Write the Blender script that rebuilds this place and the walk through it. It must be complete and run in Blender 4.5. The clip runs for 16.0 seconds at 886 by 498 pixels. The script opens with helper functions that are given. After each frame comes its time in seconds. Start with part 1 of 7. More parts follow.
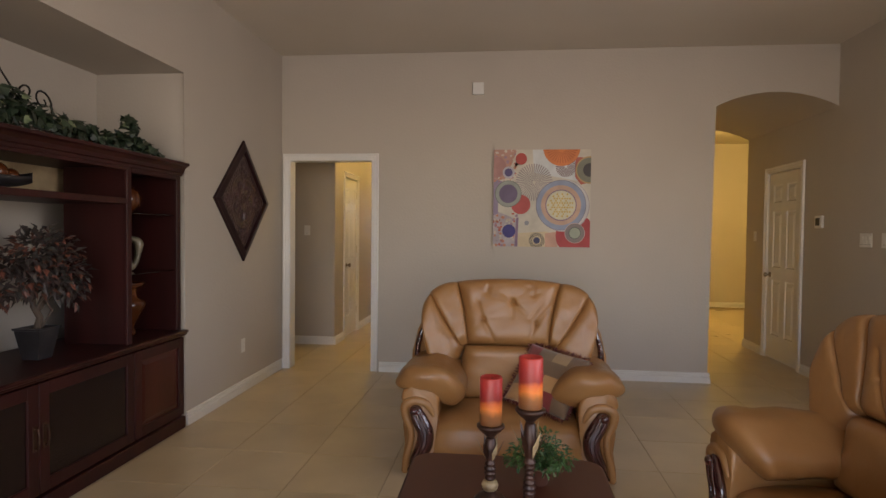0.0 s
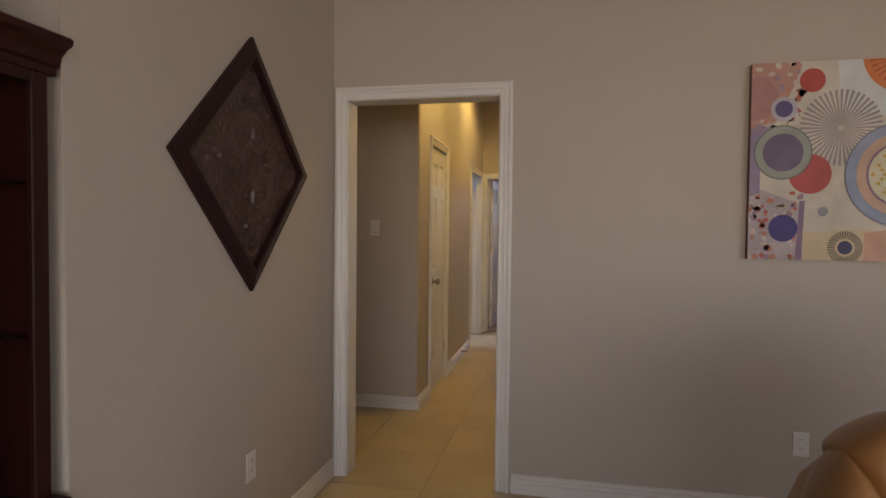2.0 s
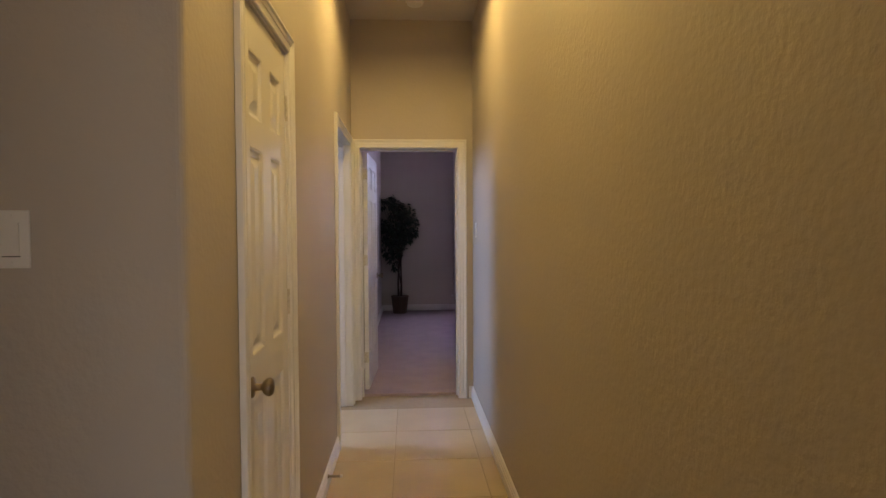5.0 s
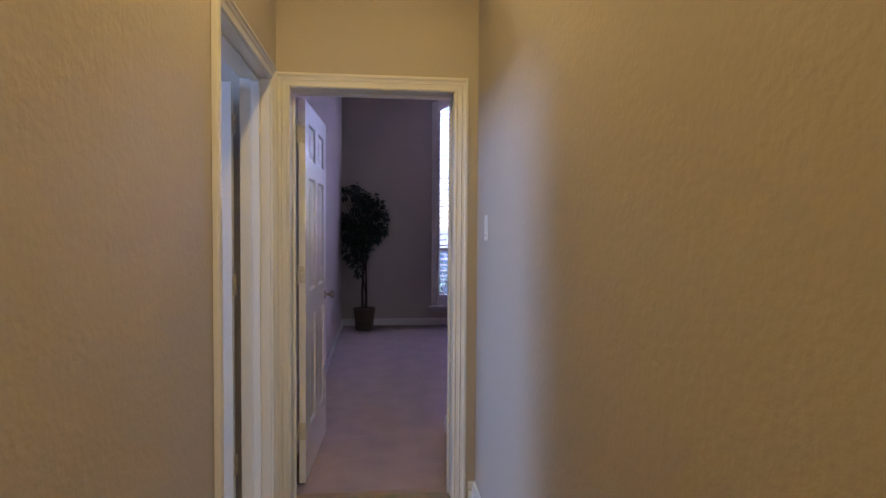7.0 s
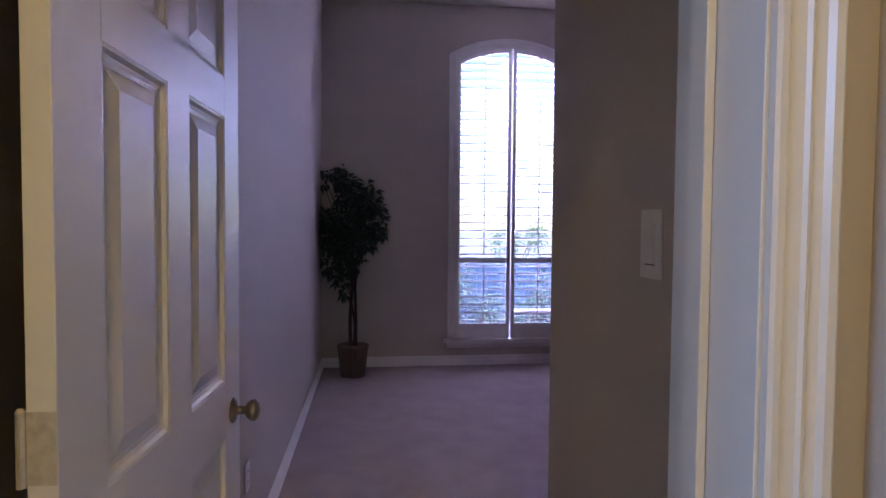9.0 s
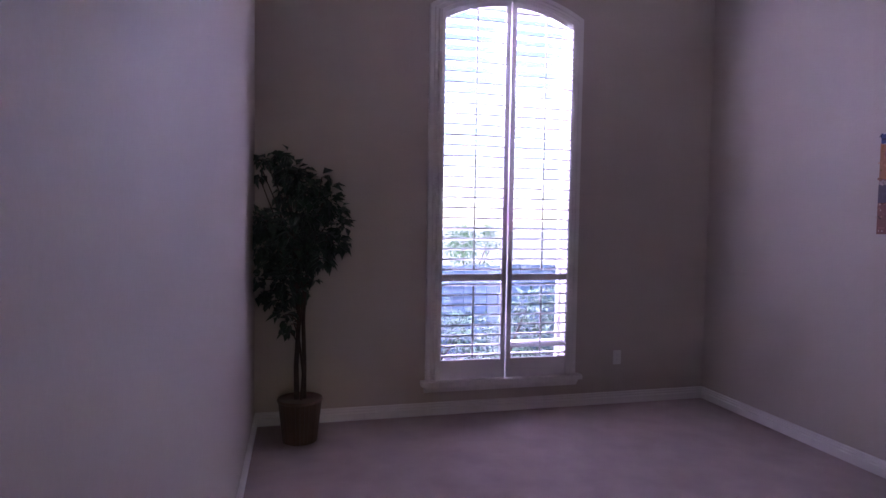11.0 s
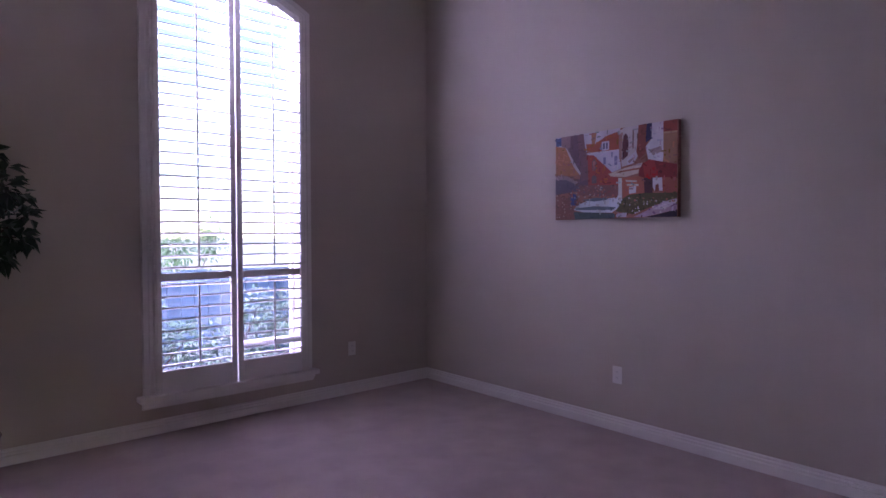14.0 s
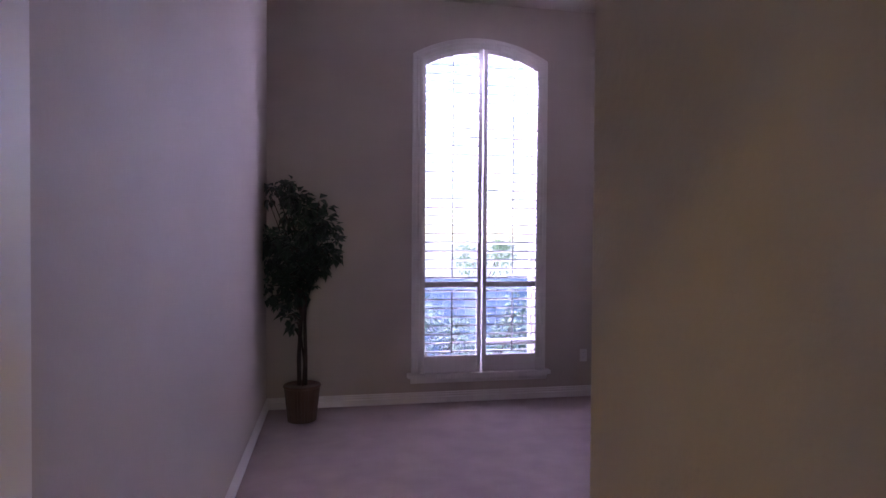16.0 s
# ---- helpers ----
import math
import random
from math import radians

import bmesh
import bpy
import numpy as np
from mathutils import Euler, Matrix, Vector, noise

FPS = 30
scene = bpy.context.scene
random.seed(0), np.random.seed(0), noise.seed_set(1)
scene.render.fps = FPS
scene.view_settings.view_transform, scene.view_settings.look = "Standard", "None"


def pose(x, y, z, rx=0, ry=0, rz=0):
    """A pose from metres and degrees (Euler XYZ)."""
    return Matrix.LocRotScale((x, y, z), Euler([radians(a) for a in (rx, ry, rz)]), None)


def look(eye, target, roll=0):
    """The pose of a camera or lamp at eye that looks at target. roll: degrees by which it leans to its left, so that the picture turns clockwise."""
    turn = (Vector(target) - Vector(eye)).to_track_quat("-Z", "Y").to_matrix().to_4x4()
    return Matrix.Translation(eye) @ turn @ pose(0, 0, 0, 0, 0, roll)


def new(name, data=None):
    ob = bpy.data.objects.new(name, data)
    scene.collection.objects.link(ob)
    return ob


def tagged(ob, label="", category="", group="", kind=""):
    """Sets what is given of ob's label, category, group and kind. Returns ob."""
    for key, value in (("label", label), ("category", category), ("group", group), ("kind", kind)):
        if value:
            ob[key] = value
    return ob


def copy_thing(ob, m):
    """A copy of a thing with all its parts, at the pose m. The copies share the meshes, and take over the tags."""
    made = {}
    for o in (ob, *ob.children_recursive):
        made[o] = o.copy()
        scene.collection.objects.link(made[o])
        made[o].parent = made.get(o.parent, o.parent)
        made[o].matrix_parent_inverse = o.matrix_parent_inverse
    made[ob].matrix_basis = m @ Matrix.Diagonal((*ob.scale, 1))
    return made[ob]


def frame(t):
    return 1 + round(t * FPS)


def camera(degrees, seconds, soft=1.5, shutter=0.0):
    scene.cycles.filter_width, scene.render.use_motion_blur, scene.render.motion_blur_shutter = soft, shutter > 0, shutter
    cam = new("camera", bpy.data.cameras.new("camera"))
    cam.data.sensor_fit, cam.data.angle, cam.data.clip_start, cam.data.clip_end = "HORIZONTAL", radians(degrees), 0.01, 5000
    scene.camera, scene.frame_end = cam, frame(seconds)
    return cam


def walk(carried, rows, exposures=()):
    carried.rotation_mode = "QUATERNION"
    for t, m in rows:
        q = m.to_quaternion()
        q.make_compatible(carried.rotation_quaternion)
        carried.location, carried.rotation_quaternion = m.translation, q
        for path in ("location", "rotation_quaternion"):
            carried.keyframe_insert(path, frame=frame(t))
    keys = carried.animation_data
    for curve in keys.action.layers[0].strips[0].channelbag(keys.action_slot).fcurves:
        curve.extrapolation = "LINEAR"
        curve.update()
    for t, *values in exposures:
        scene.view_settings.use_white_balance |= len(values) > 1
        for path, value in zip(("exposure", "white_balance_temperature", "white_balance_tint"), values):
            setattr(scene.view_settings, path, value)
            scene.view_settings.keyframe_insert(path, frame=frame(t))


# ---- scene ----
cam = camera(74.3, 16.0)
EXPOSURES = [(0.0, 3.26, 6050, 18), (1.0, 3.12, 6050, 19), (3.0, 3.02, 6050, 21), (4.0, 3.2, 6000, 21), (7.0, 3.17, 5400, 21), (8.0, 3.02, 5200, 20), (8.5, 3.12, 5300, 20),
             (11.0, 3.3, 5900, 22), (15.0, 3.3, 5950, 22), (16.0, 3.5, 6000, 21)]
SKY = 0.034
LAMP_W, LAMP_COLOR, LAMP_GLOW, ENTRY_W = 5.4, (1, 0.67, 0.16), 3.0, 13.0
WINDOW_LIGHTS = [
    ("living_window_light", (0.6, -2.95, 1.5), (0.6, 4.0, 1.2), 4.4, 2.0, 4.6, (1, 0.94, 0.87)),
    ("east_window_light", (3.33, 1.1, 1.5), (-1.7, 3.4, 1.1), 3.3, 1.7, 3.7, (1, 0.93, 0.86)),
    ("side_window_light", (-4.55, 9.8, 2.1), (-1.5, 9.95, 0.7), 1.4, 1.5, 9.6, (0.5, 0.68, 1.0)),
    # added fill lamp hung outdoors above the window, in place of sky light
    ("bedroom_sky_fill_light", (0.28, 17.0, 4.15), (0.28, 14.6, 0.9), 1.8, 1.3, 128.0, (0.64, 0.585, 0.98)),
]
PATH = [
    (0, (0.458, 0.283, 1.356), (0.247, 2.271, 1.298), 0.6),
    (0.5, (0.25, 0.927, 1.361), (-0.132, 2.89, 1.302), 0.8),
    (1, (0.023, 1.549, 1.343), (-0.387, 3.506, 1.288), 0.8),
    (1.5, (-0.232, 2.235, 1.349), (-0.642, 4.192, 1.29), 0.7),
    (2, (-0.499, 2.829, 1.345), (-0.9, 4.788, 1.282), 0.6),
    (2.5, (-0.755, 3.428, 1.352), (-1.143, 5.389, 1.292), 0.5),
    (3, (-0.941, 3.909, 1.377), (-1.272, 5.88, 1.31), 1.2),
    (3.5, (-1.048, 4.452, 1.36), (-1.238, 6.442, 1.293), 1.3),
    (4, (-1.09, 4.974, 1.377), (-1.159, 6.971, 1.307), 1.5),
    (4.2, (-1.106, 5.173, 1.373), (-1.131, 7.172, 1.308), 0.9),
    (6.3, (-1.073, 6.937, 1.376), (-0.857, 8.924, 1.308), 0.3),
    (6.5, (-1.077, 7.169, 1.367), (-0.86, 9.156, 1.296), 0.3),
    (7, (-1.063, 7.683, 1.375), (-0.843, 9.67, 1.3), 0.4),
    (7.5, (-1.042, 8.248, 1.378), (-0.805, 10.232, 1.304), 0.0),
    (8, (-1.03, 8.86, 1.389), (-0.798, 10.845, 1.316), 0.1),
    (8.5, (-1.044, 9.495, 1.386), (-0.813, 11.48, 1.312), 0.1),
    (8.7, (-1.054, 9.712, 1.384), (-0.822, 11.697, 1.31), 0.3),
    (10.8, (-1.229, 11.426, 1.471), (-0.821, 13.381, 1.373), 0.8),
    (11, (-1.266, 11.481, 1.467), (-0.783, 13.42, 1.379), 0.9),
    (11.5, (-1.304, 11.546, 1.437), (-0.594, 13.415, 1.39), 0.2),
    (12, (-1.329, 11.562, 1.437), (-0.469, 13.367, 1.394), 0.1),
    (12.5, (-1.39, 11.597, 1.419), (-0.387, 13.327, 1.382), -0.0),
    (13, (-1.383, 11.578, 1.394), (-0.275, 13.242, 1.358), -0.1),
    (13.5, (-1.359, 11.561, 1.355), (-0.142, 13.148, 1.317), -0.1),
    (14, (-1.357, 11.557, 1.33), (-0.042, 13.063, 1.286), -0.2),
    (14.5, (-1.29, 11.473, 1.327), (-0.014, 13.013, 1.287), -0.4),
    (15, (-1.223, 11.307, 1.331), (-0.307, 13.084, 1.302), -0.2),
    (15.5, (-1.136, 10.977, 1.38), (-0.55, 12.889, 1.365), -0.2),
    (16, (-0.997, 10.664, 1.466), (-0.632, 12.63, 1.43), 0.4),
]
walk(cam, [(t, look(eye, target, roll)) for t, eye, target, roll in PATH], EXPOSURES)

# ---- world, sun, lamps ----
world = bpy.data.worlds.new("sky")
scene.world = world
world.use_nodes = True
wn = world.node_tree.nodes
sky = wn.new("ShaderNodeTexSky")
sky.sky_type, sky.sun_disc = "NISHITA", False
sky.dust_density, sky.ozone_density = 0.3, 0.6
sky.sun_elevation, sky.sun_rotation = radians(35), radians(194)
world.node_tree.links.new(sky.outputs[0], wn["Background"].inputs[0])
wn["Background"].inputs[1].default_value = SKY

sun = new("sun", bpy.data.lights.new("sun", "SUN"))
sun.data.energy, sun.data.angle, sun.data.color = 1.2, radians(0.5), (1, 0.95, 0.87)
sun.matrix_world = look((-3, -12, 8.4), (0, 0, 0))


def window_light(name, eye, target, w, h, power, color):
    lamp = new(name, bpy.data.lights.new(name, "AREA"))
    lamp.data.shape, lamp.data.size, lamp.data.size_y = "RECTANGLE", w, h
    lamp.data.energy, lamp.data.color = power, color
    lamp.data.spread = radians(140)
    lamp.matrix_world = look(eye, target)
    return lamp


for spec in WINDOW_LIGHTS:
    window_light(*spec)


# ---- materials ----
def material(name, color, color2=None, scale=3.0, rough=0.6, metal=0.0, bump=0.0, bump_scale=120.0, detail=4.0,
             stretch=(1, 1, 1), spec=0.5, coat=0.0, island=0.0, bump2=0.0, bump2_scale=8.0, sheen=0.0, rough2=None, coords="Object"):
    m = bpy.data.materials.new(name)
    m.use_nodes = True
    n, l = m.node_tree.nodes, m.node_tree.links
    b = n["Principled BSDF"]
    b.inputs["Roughness"].default_value, b.inputs["Metallic"].default_value = rough, metal
    b.inputs["Specular IOR Level"].default_value, b.inputs["Coat Weight"].default_value = spec, coat
    b.inputs["Sheen Weight"].default_value = sheen
    b.inputs["Coat Roughness"].default_value = 0.12
    tc, mp = n.new("ShaderNodeTexCoord"), n.new("ShaderNodeMapping")
    l.new(tc.outputs[coords], mp.inputs[0])
    mp.inputs["Scale"].default_value = stretch
    noise_a = n.new("ShaderNodeTexNoise")
    noise_a.inputs["Scale"].default_value, noise_a.inputs["Detail"].default_value = scale, detail
    l.new(mp.outputs[0], noise_a.inputs["Vector"])
    ramp = n.new("ShaderNodeValToRGB")
    ramp.color_ramp.elements[0].position, ramp.color_ramp.elements[1].position = 0.3, 0.7
    c2 = color2 or tuple(c * 0.9 for c in color)
    ramp.color_ramp.elements[0].color, ramp.color_ramp.elements[1].color = (*c2, 1), (*color, 1)
    l.new(noise_a.outputs["Fac"], ramp.inputs[0])
    out = ramp.outputs[0]
    if island:
        geo, hue = n.new("ShaderNodeObjectInfo"), n.new("ShaderNodeHueSaturation")
        g2 = n.new("ShaderNodeNewGeometry")
        add = n.new("ShaderNodeMath")
        add.operation = "ADD"
        l.new(geo.outputs["Random"], add.inputs[0]), l.new(g2.outputs["Random Per Island"], add.inputs[1])
        rng = n.new("ShaderNodeMapRange")
        rng.inputs["From Max"].default_value = 2.0
        rng.inputs["To Min"].default_value, rng.inputs["To Max"].default_value = 1 - island, 1 + island
        l.new(add.outputs[0], rng.inputs["Value"]), l.new(rng.outputs[0], hue.inputs["Value"])
        l.new(out, hue.inputs["Color"])
        out = hue.outputs[0]
    l.new(out, b.inputs["Base Color"])
    if rough2 is not None:
        rr = n.new("ShaderNodeMapRange")
        rr.inputs["To Min"].default_value, rr.inputs["To Max"].default_value = rough, rough2
        l.new(noise_a.outputs["Fac"], rr.inputs["Value"]), l.new(rr.outputs[0], b.inputs["Roughness"])
    last = None
    for strength, sc, dist in ((bump, bump_scale, 0.002), (bump2, bump2_scale, 0.01)):
        if strength:
            nb, bp = n.new("ShaderNodeTexNoise"), n.new("ShaderNodeBump")
            nb.inputs["Scale"].default_value, nb.inputs["Detail"].default_value = sc, 3.0
            l.new(mp.outputs[0], nb.inputs["Vector"]), l.new(nb.outputs["Fac"], bp.inputs["Height"])
            bp.inputs["Strength"].default_value, bp.inputs["Distance"].default_value = strength, dist
            if last:
                l.new(last, bp.inputs["Normal"])
            last = bp.outputs[0]
    if last:
        l.new(last, b.inputs["Normal"])
    return m


def glowing(name, color, strength):
    m = bpy.data.materials.new(name)
    m.use_nodes = True
    b = m.node_tree.nodes["Principled BSDF"]
    b.inputs["Base Color"].default_value = b.inputs["Emission Color"].default_value = (*color, 1)
    b.inputs["Emission Strength"].default_value = strength
    return m


def glassy(name, color=(1, 1, 1), rough=0.0):
    m = bpy.data.materials.new(name)
    m.use_nodes = True
    b = m.node_tree.nodes["Principled BSDF"]
    b.inputs["Base Color"].default_value = (*color, 1)
    b.inputs["Transmission Weight"].default_value, b.inputs["Roughness"].default_value = 1.0, rough
    b.inputs["IOR"].default_value = 1.45
    return m


WALL = material("greige_wall_paint", (0.49, 0.438, 0.372), (0.465, 0.415, 0.352), 1.3, rough=0.62, bump=0.9, bump_scale=55, bump2=0.12, bump2_scale=14, spec=0.35)
CEIL = material("ceiling_paint", (0.62, 0.565, 0.49), (0.59, 0.535, 0.46), 1.0, rough=0.85, bump=0.8, bump_scale=60, spec=0.2)
TRIM = material("white_gloss_trim", (0.74, 0.72, 0.68), (0.70, 0.68, 0.64), 2.5, rough=0.30, bump=0.02, bump_scale=30)
TILE = material("beige_floor_tile", (0.56, 0.45, 0.28), (0.45, 0.35, 0.21), 2.2, rough=0.22, rough2=0.38, bump=0.12, bump_scale=25, island=0.05, detail=8)
GROUT = material("floor_grout", (0.42, 0.335, 0.215), None, 20, rough=0.9, bump=0.5)
CARPET = material("beige_carpet", (0.43, 0.335, 0.315), (0.36, 0.28, 0.265), 5.0, rough=0.95, bump=1.0, bump_scale=260, bump2=0.5, bump2_scale=9, spec=0.1, sheen=0.25)
CHERRY = material("dark_cherry_wood", (0.044, 0.0085, 0.0072), (0.021, 0.0045, 0.004), 6.0, rough=0.46, stretch=(1, 1, 0.12), bump=0.12, bump_scale=60, spec=0.3)
LEATHER = material("tan_leather", (0.335, 0.170, 0.057), (0.265, 0.126, 0.040), 4.0, rough=0.30, rough2=0.46, coat=0.12, bump=0.4, bump_scale=170, bump2=0.3, bump2_scale=9)




# ---- shape helpers ----
def part(name, bm, mat, parent=None, label="", kind="", smooth=False):
    me = bpy.data.meshes.new(name)
    bmesh.ops.recalc_face_normals(bm, faces=bm.faces)
    bm.to_mesh(me)
    bm.free()
    me.materials.append(mat)
    if smooth:
        me.shade_smooth()
    ob = new(name, me)
    ob.parent = parent
    return tagged(ob, label=label, kind=kind)


def thing(name, m, label, category, group=""):
    ob = new(name)
    ob.empty_display_size = 0.1
    ob.matrix_world = m
    return tagged(ob, label=label, category=category, group=group)


def box(bm, x0, x1, y0, y1, z0, z1, bevel=0.0, seg=2):
    v = [bm.verts.new((x, y, z)) for x in (x0, x1) for y in (y0, y1) for z in (z0, z1)]
    f = [bm.faces.new([v[i] for i in q]) for q in ((0, 1, 3, 2), (4, 6, 7, 5), (0, 4, 5, 1), (2, 3, 7, 6), (0, 2, 6, 4), (1, 5, 7, 3))]
    if bevel:
        edges = list({e for g in f for e in g.edges})
        bmesh.ops.bevel(bm, geom=edges, offset=bevel, segments=seg, affect="EDGES", profile=0.5)
    return v


def boxed(name, dims, mat, parent=None, label="", kind="", bevel=0.0, smooth=False):
    bm = bmesh.new()
    box(bm, *dims, bevel=bevel)
    return part(name, bm, mat, parent, label, kind, smooth)


def put(axis, a, z, c):
    """A point of a wall: a along it, z up, c across it."""
    return (a, c, z) if axis == "y" else (c, a, z)


def prism(bm, axis, outline, c0, c1):
    """A slab across the axis, from an outline of (along, up)."""
    lo = [bm.verts.new(put(axis, a, z, c0)) for a, z in outline]
    hi = [bm.verts.new(put(axis, a, z, c1)) for a, z in outline]
    bm.faces.new(lo), bm.faces.new(hi)
    for i in range(len(lo)):
        j = (i + 1) % len(lo)
        bm.faces.new((lo[i], lo[j], hi[j], hi[i]))


def soften(bm, places, r, seg=4):
    """Rounds the upright edges that stand at the given (x, y) places."""
    bm.verts.ensure_lookup_table()
    picked = [e for e in bm.edges if abs(e.verts[0].co.x - e.verts[1].co.x) < 1e-5 and abs(e.verts[0].co.y - e.verts[1].co.y) < 1e-5
              and any(abs(e.verts[0].co.x - x) < 1e-3 and abs(e.verts[0].co.y - y) < 1e-3 for x, y in places)]
    if picked:
        bmesh.ops.bevel(bm, geom=picked, offset=r, segments=seg, affect="EDGES", profile=0.5)


def arch(a0, a1, spring, crown, n=16):
    """Points of a low arch from (a0, spring) over the crown to (a1, spring)."""
    half, rise = (a1 - a0) / 2, crown - spring
    r = (half * half + rise * rise) / (2 * rise)
    top = math.asin(half / r)
    return [((a0 + a1) / 2 + r * math.sin(t), crown - r + r * math.cos(t)) for t in np.linspace(-top, top, n)]


def wall(name, axis, outline, c0, c1, rounded=(), mat=None):
    bm = bmesh.new()
    prism(bm, axis, outline, c0, c1)
    soften(bm, rounded, 0.018)
    return part(name, bm, mat or WALL, kind="structure")


CASING = [(0.0000, 0.0), (0.0000, 0.009), (0.0040, 0.012), (0.0110, 0.012), (0.0135, 0.009), (0.0290, 0.011), (0.0320, 0.015), (0.0375, 0.012), (0.0480, 0.014), (0.0520, 0.020), (0.0610, 0.020), (0.0660, 0.016), (0.0670, 0.0)]


def casing(name, axis, a0, a1, top, face, out, parent=None, label=""):
    """A door's casing: a moulded frame with mitred corners; out is +1 or -1, the way it stands proud."""
    bm = bmesh.new()
    rings = []
    for u, v in CASING:
        rings.append([bm.verts.new(put(axis, a, z, face + out * (v + 0.002))) for a, z in ((a0 - u, 0.002), (a0 - u, top + u), (a1 + u, top + u), (a1 + u, 0.002))])
    for r, s in zip(rings, rings[1:]):
        for i in range(3):
            bm.faces.new((r[i], r[i + 1], s[i + 1], s[i]))
    for i in range(3):
        bm.faces.new((rings[-1][i], rings[-1][i + 1], rings[0][i + 1], rings[0][i]))
    bm.faces.new([r[0] for r in rings]), bm.faces.new([r[3] for r in rings])
    return part(name, bm, TRIM, parent, label, kind="" if parent else "structure")


BASE = [(0.0, 0.0000), (0.016, 0.0000), (0.016, 0.0500), (0.008, 0.0560), (0.008, 0.0590), (0.014, 0.0625), (0.014, 0.0725), (0.007, 0.0765), (0.007, 0.0790), (0.011, 0.0815), (0.011, 0.0890), (0.005, 0.0947), (0.0, 0.0962)]


def skirting(name, line, left=True, floor=0.001):
    """A baseboard along a line of (x, y), standing to its left or right."""
    side = 1 if left else -1
    pts = [Vector(p) for p in line]
    norms = []
    for i in range(len(pts)):
        ds = [(pts[j + 1] - pts[j]).normalized() for j in (i - 1, i) if 0 <= j < len(pts) - 1]
        ns = [Vector((-d.y, d.x)) * side for d in ds]
        m = sum(ns, Vector((0, 0)))
        norms.append(m / m.length_squared * len(ns) if len(ns) > 1 else ns[0])
        if len(ns) > 1:
            norms[-1] = m / (1 + ns[0].dot(ns[1]))
    bm = bmesh.new()
    rings = [[bm.verts.new((*(p + nn * (v + 0.001)), z + floor)) for p, nn in zip(pts, norms)] for v, z in BASE]
    for r, s in zip(rings, rings[1:] + rings[:1]):
        for i in range(len(pts) - 1):
            bm.faces.new((r[i], r[i + 1], s[i + 1], s[i]))
    bm.faces.new([r[0] for r in rings]), bm.faces.new([r[-1] for r in rings])
    return part(name, bm, TRIM, kind="structure")


# ---- the rooms' shell ----
T = 0.13
LX, LY, RX = -1.718, 5.815, 3.37            # living room: west face, north face, east face
HX0, HX1, HY0, HY1 = -1.548, -0.576, 7.045, 10.552    # hall
FX0, FX1, FY0, FY1 = -1.552, 2.085, 11.53, 15.73    # far room
D1 = (-1.646, -0.811, 2.045)
D2 = (-1.496, -0.682, 2.045)
D3 = (9.517, 10.405, 2.045)
LD = (7.452, 8.062, 2.047)
H, HF = 3.05, 3.545
DOORS = []

# living room, north wall with the doorway and the arch's opening
tunnel = arch(2.315, RX, 2.505, 2.637)
wall("wall_north", "y", [(-3.3, -0.02), (D1[0], -0.02), (D1[0], D1[2]), (D1[1], D1[2]), (D1[1], -0.02), (2.315, -0.02), *tunnel, (RX + T, 2.505), (RX + T, H), (-3.3, H)], LY, LY + T, [(2.315, LY)])
# arched passage: west wall and vaulted soffit
wall("wall_passage_west", "x", [(LY + T, -0.02), (7.75, -0.02), (7.75, H), (LY + T, H)], 2.315 - T, 2.315, [(2.315, 7.75)])
bm = bmesh.new()
prism(bm, "y", [*tunnel, (RX, H), (2.315, H)], LY + T, 7.75)
part("wall_passage_vault", bm, WALL, kind="structure")
# east wall, with the closet door's recess
RD = (6.418, 7.164, 2.045)
wall("wall_east_near", "x", [(-0.6, 0.6), (-0.6, 2.4), (2.8, 2.4), (2.8, -0.02), (3.6, -0.02), (3.6, H), (-3.0, H), (-3.0, 0.6)], RX, RX + T)
wall("wall_east_low", "x", [(-3.0, -0.02), (2.8, -0.02), (2.8, 0.6), (-3.0, 0.6)], RX, RX + T)
wall("wall_east", "x", [(3.6, -0.02), (RD[0], -0.02), (RD[0], RD[2]), (RD[1], RD[2]), (RD[1], -0.02), (7.75, -0.02), (7.75, H), (3.6, H)], RX, RX + T, [(RX, 7.75)])
wall("wall_closet_back", "x", [(6.2, -0.02), (7.4, -0.02), (7.4, H), (6.2, H)], RX + 0.7, RX + 0.8)
# entry beyond the passage
wall("wall_entry_north", "y", [(0.8, -0.02), (7.0, -0.02), (7.0, H), (0.8, H)], 11.7, 11.83)
wall("wall_entry_east", "x", [(7.75, -0.02), (11.7, -0.02), (11.7, H), (7.75, H)], 7.0, 7.13)
wall("wall_entry_west", "x", [(7.75, -0.02), (11.7, -0.02), (11.7, H), (7.75, H)], 0.67, 0.8)
wall("wall_entry_south", "y", [(RX + T, -0.02), (7.0, -0.02), (7.0, H), (RX + T, H)], 7.62, 7.75)
wall("wall_entry_south", "y", [(0.8, -0.02), (2.315 - T, -0.02), (2.315 - T, H), (0.8, H)], 7.62, 7.75)
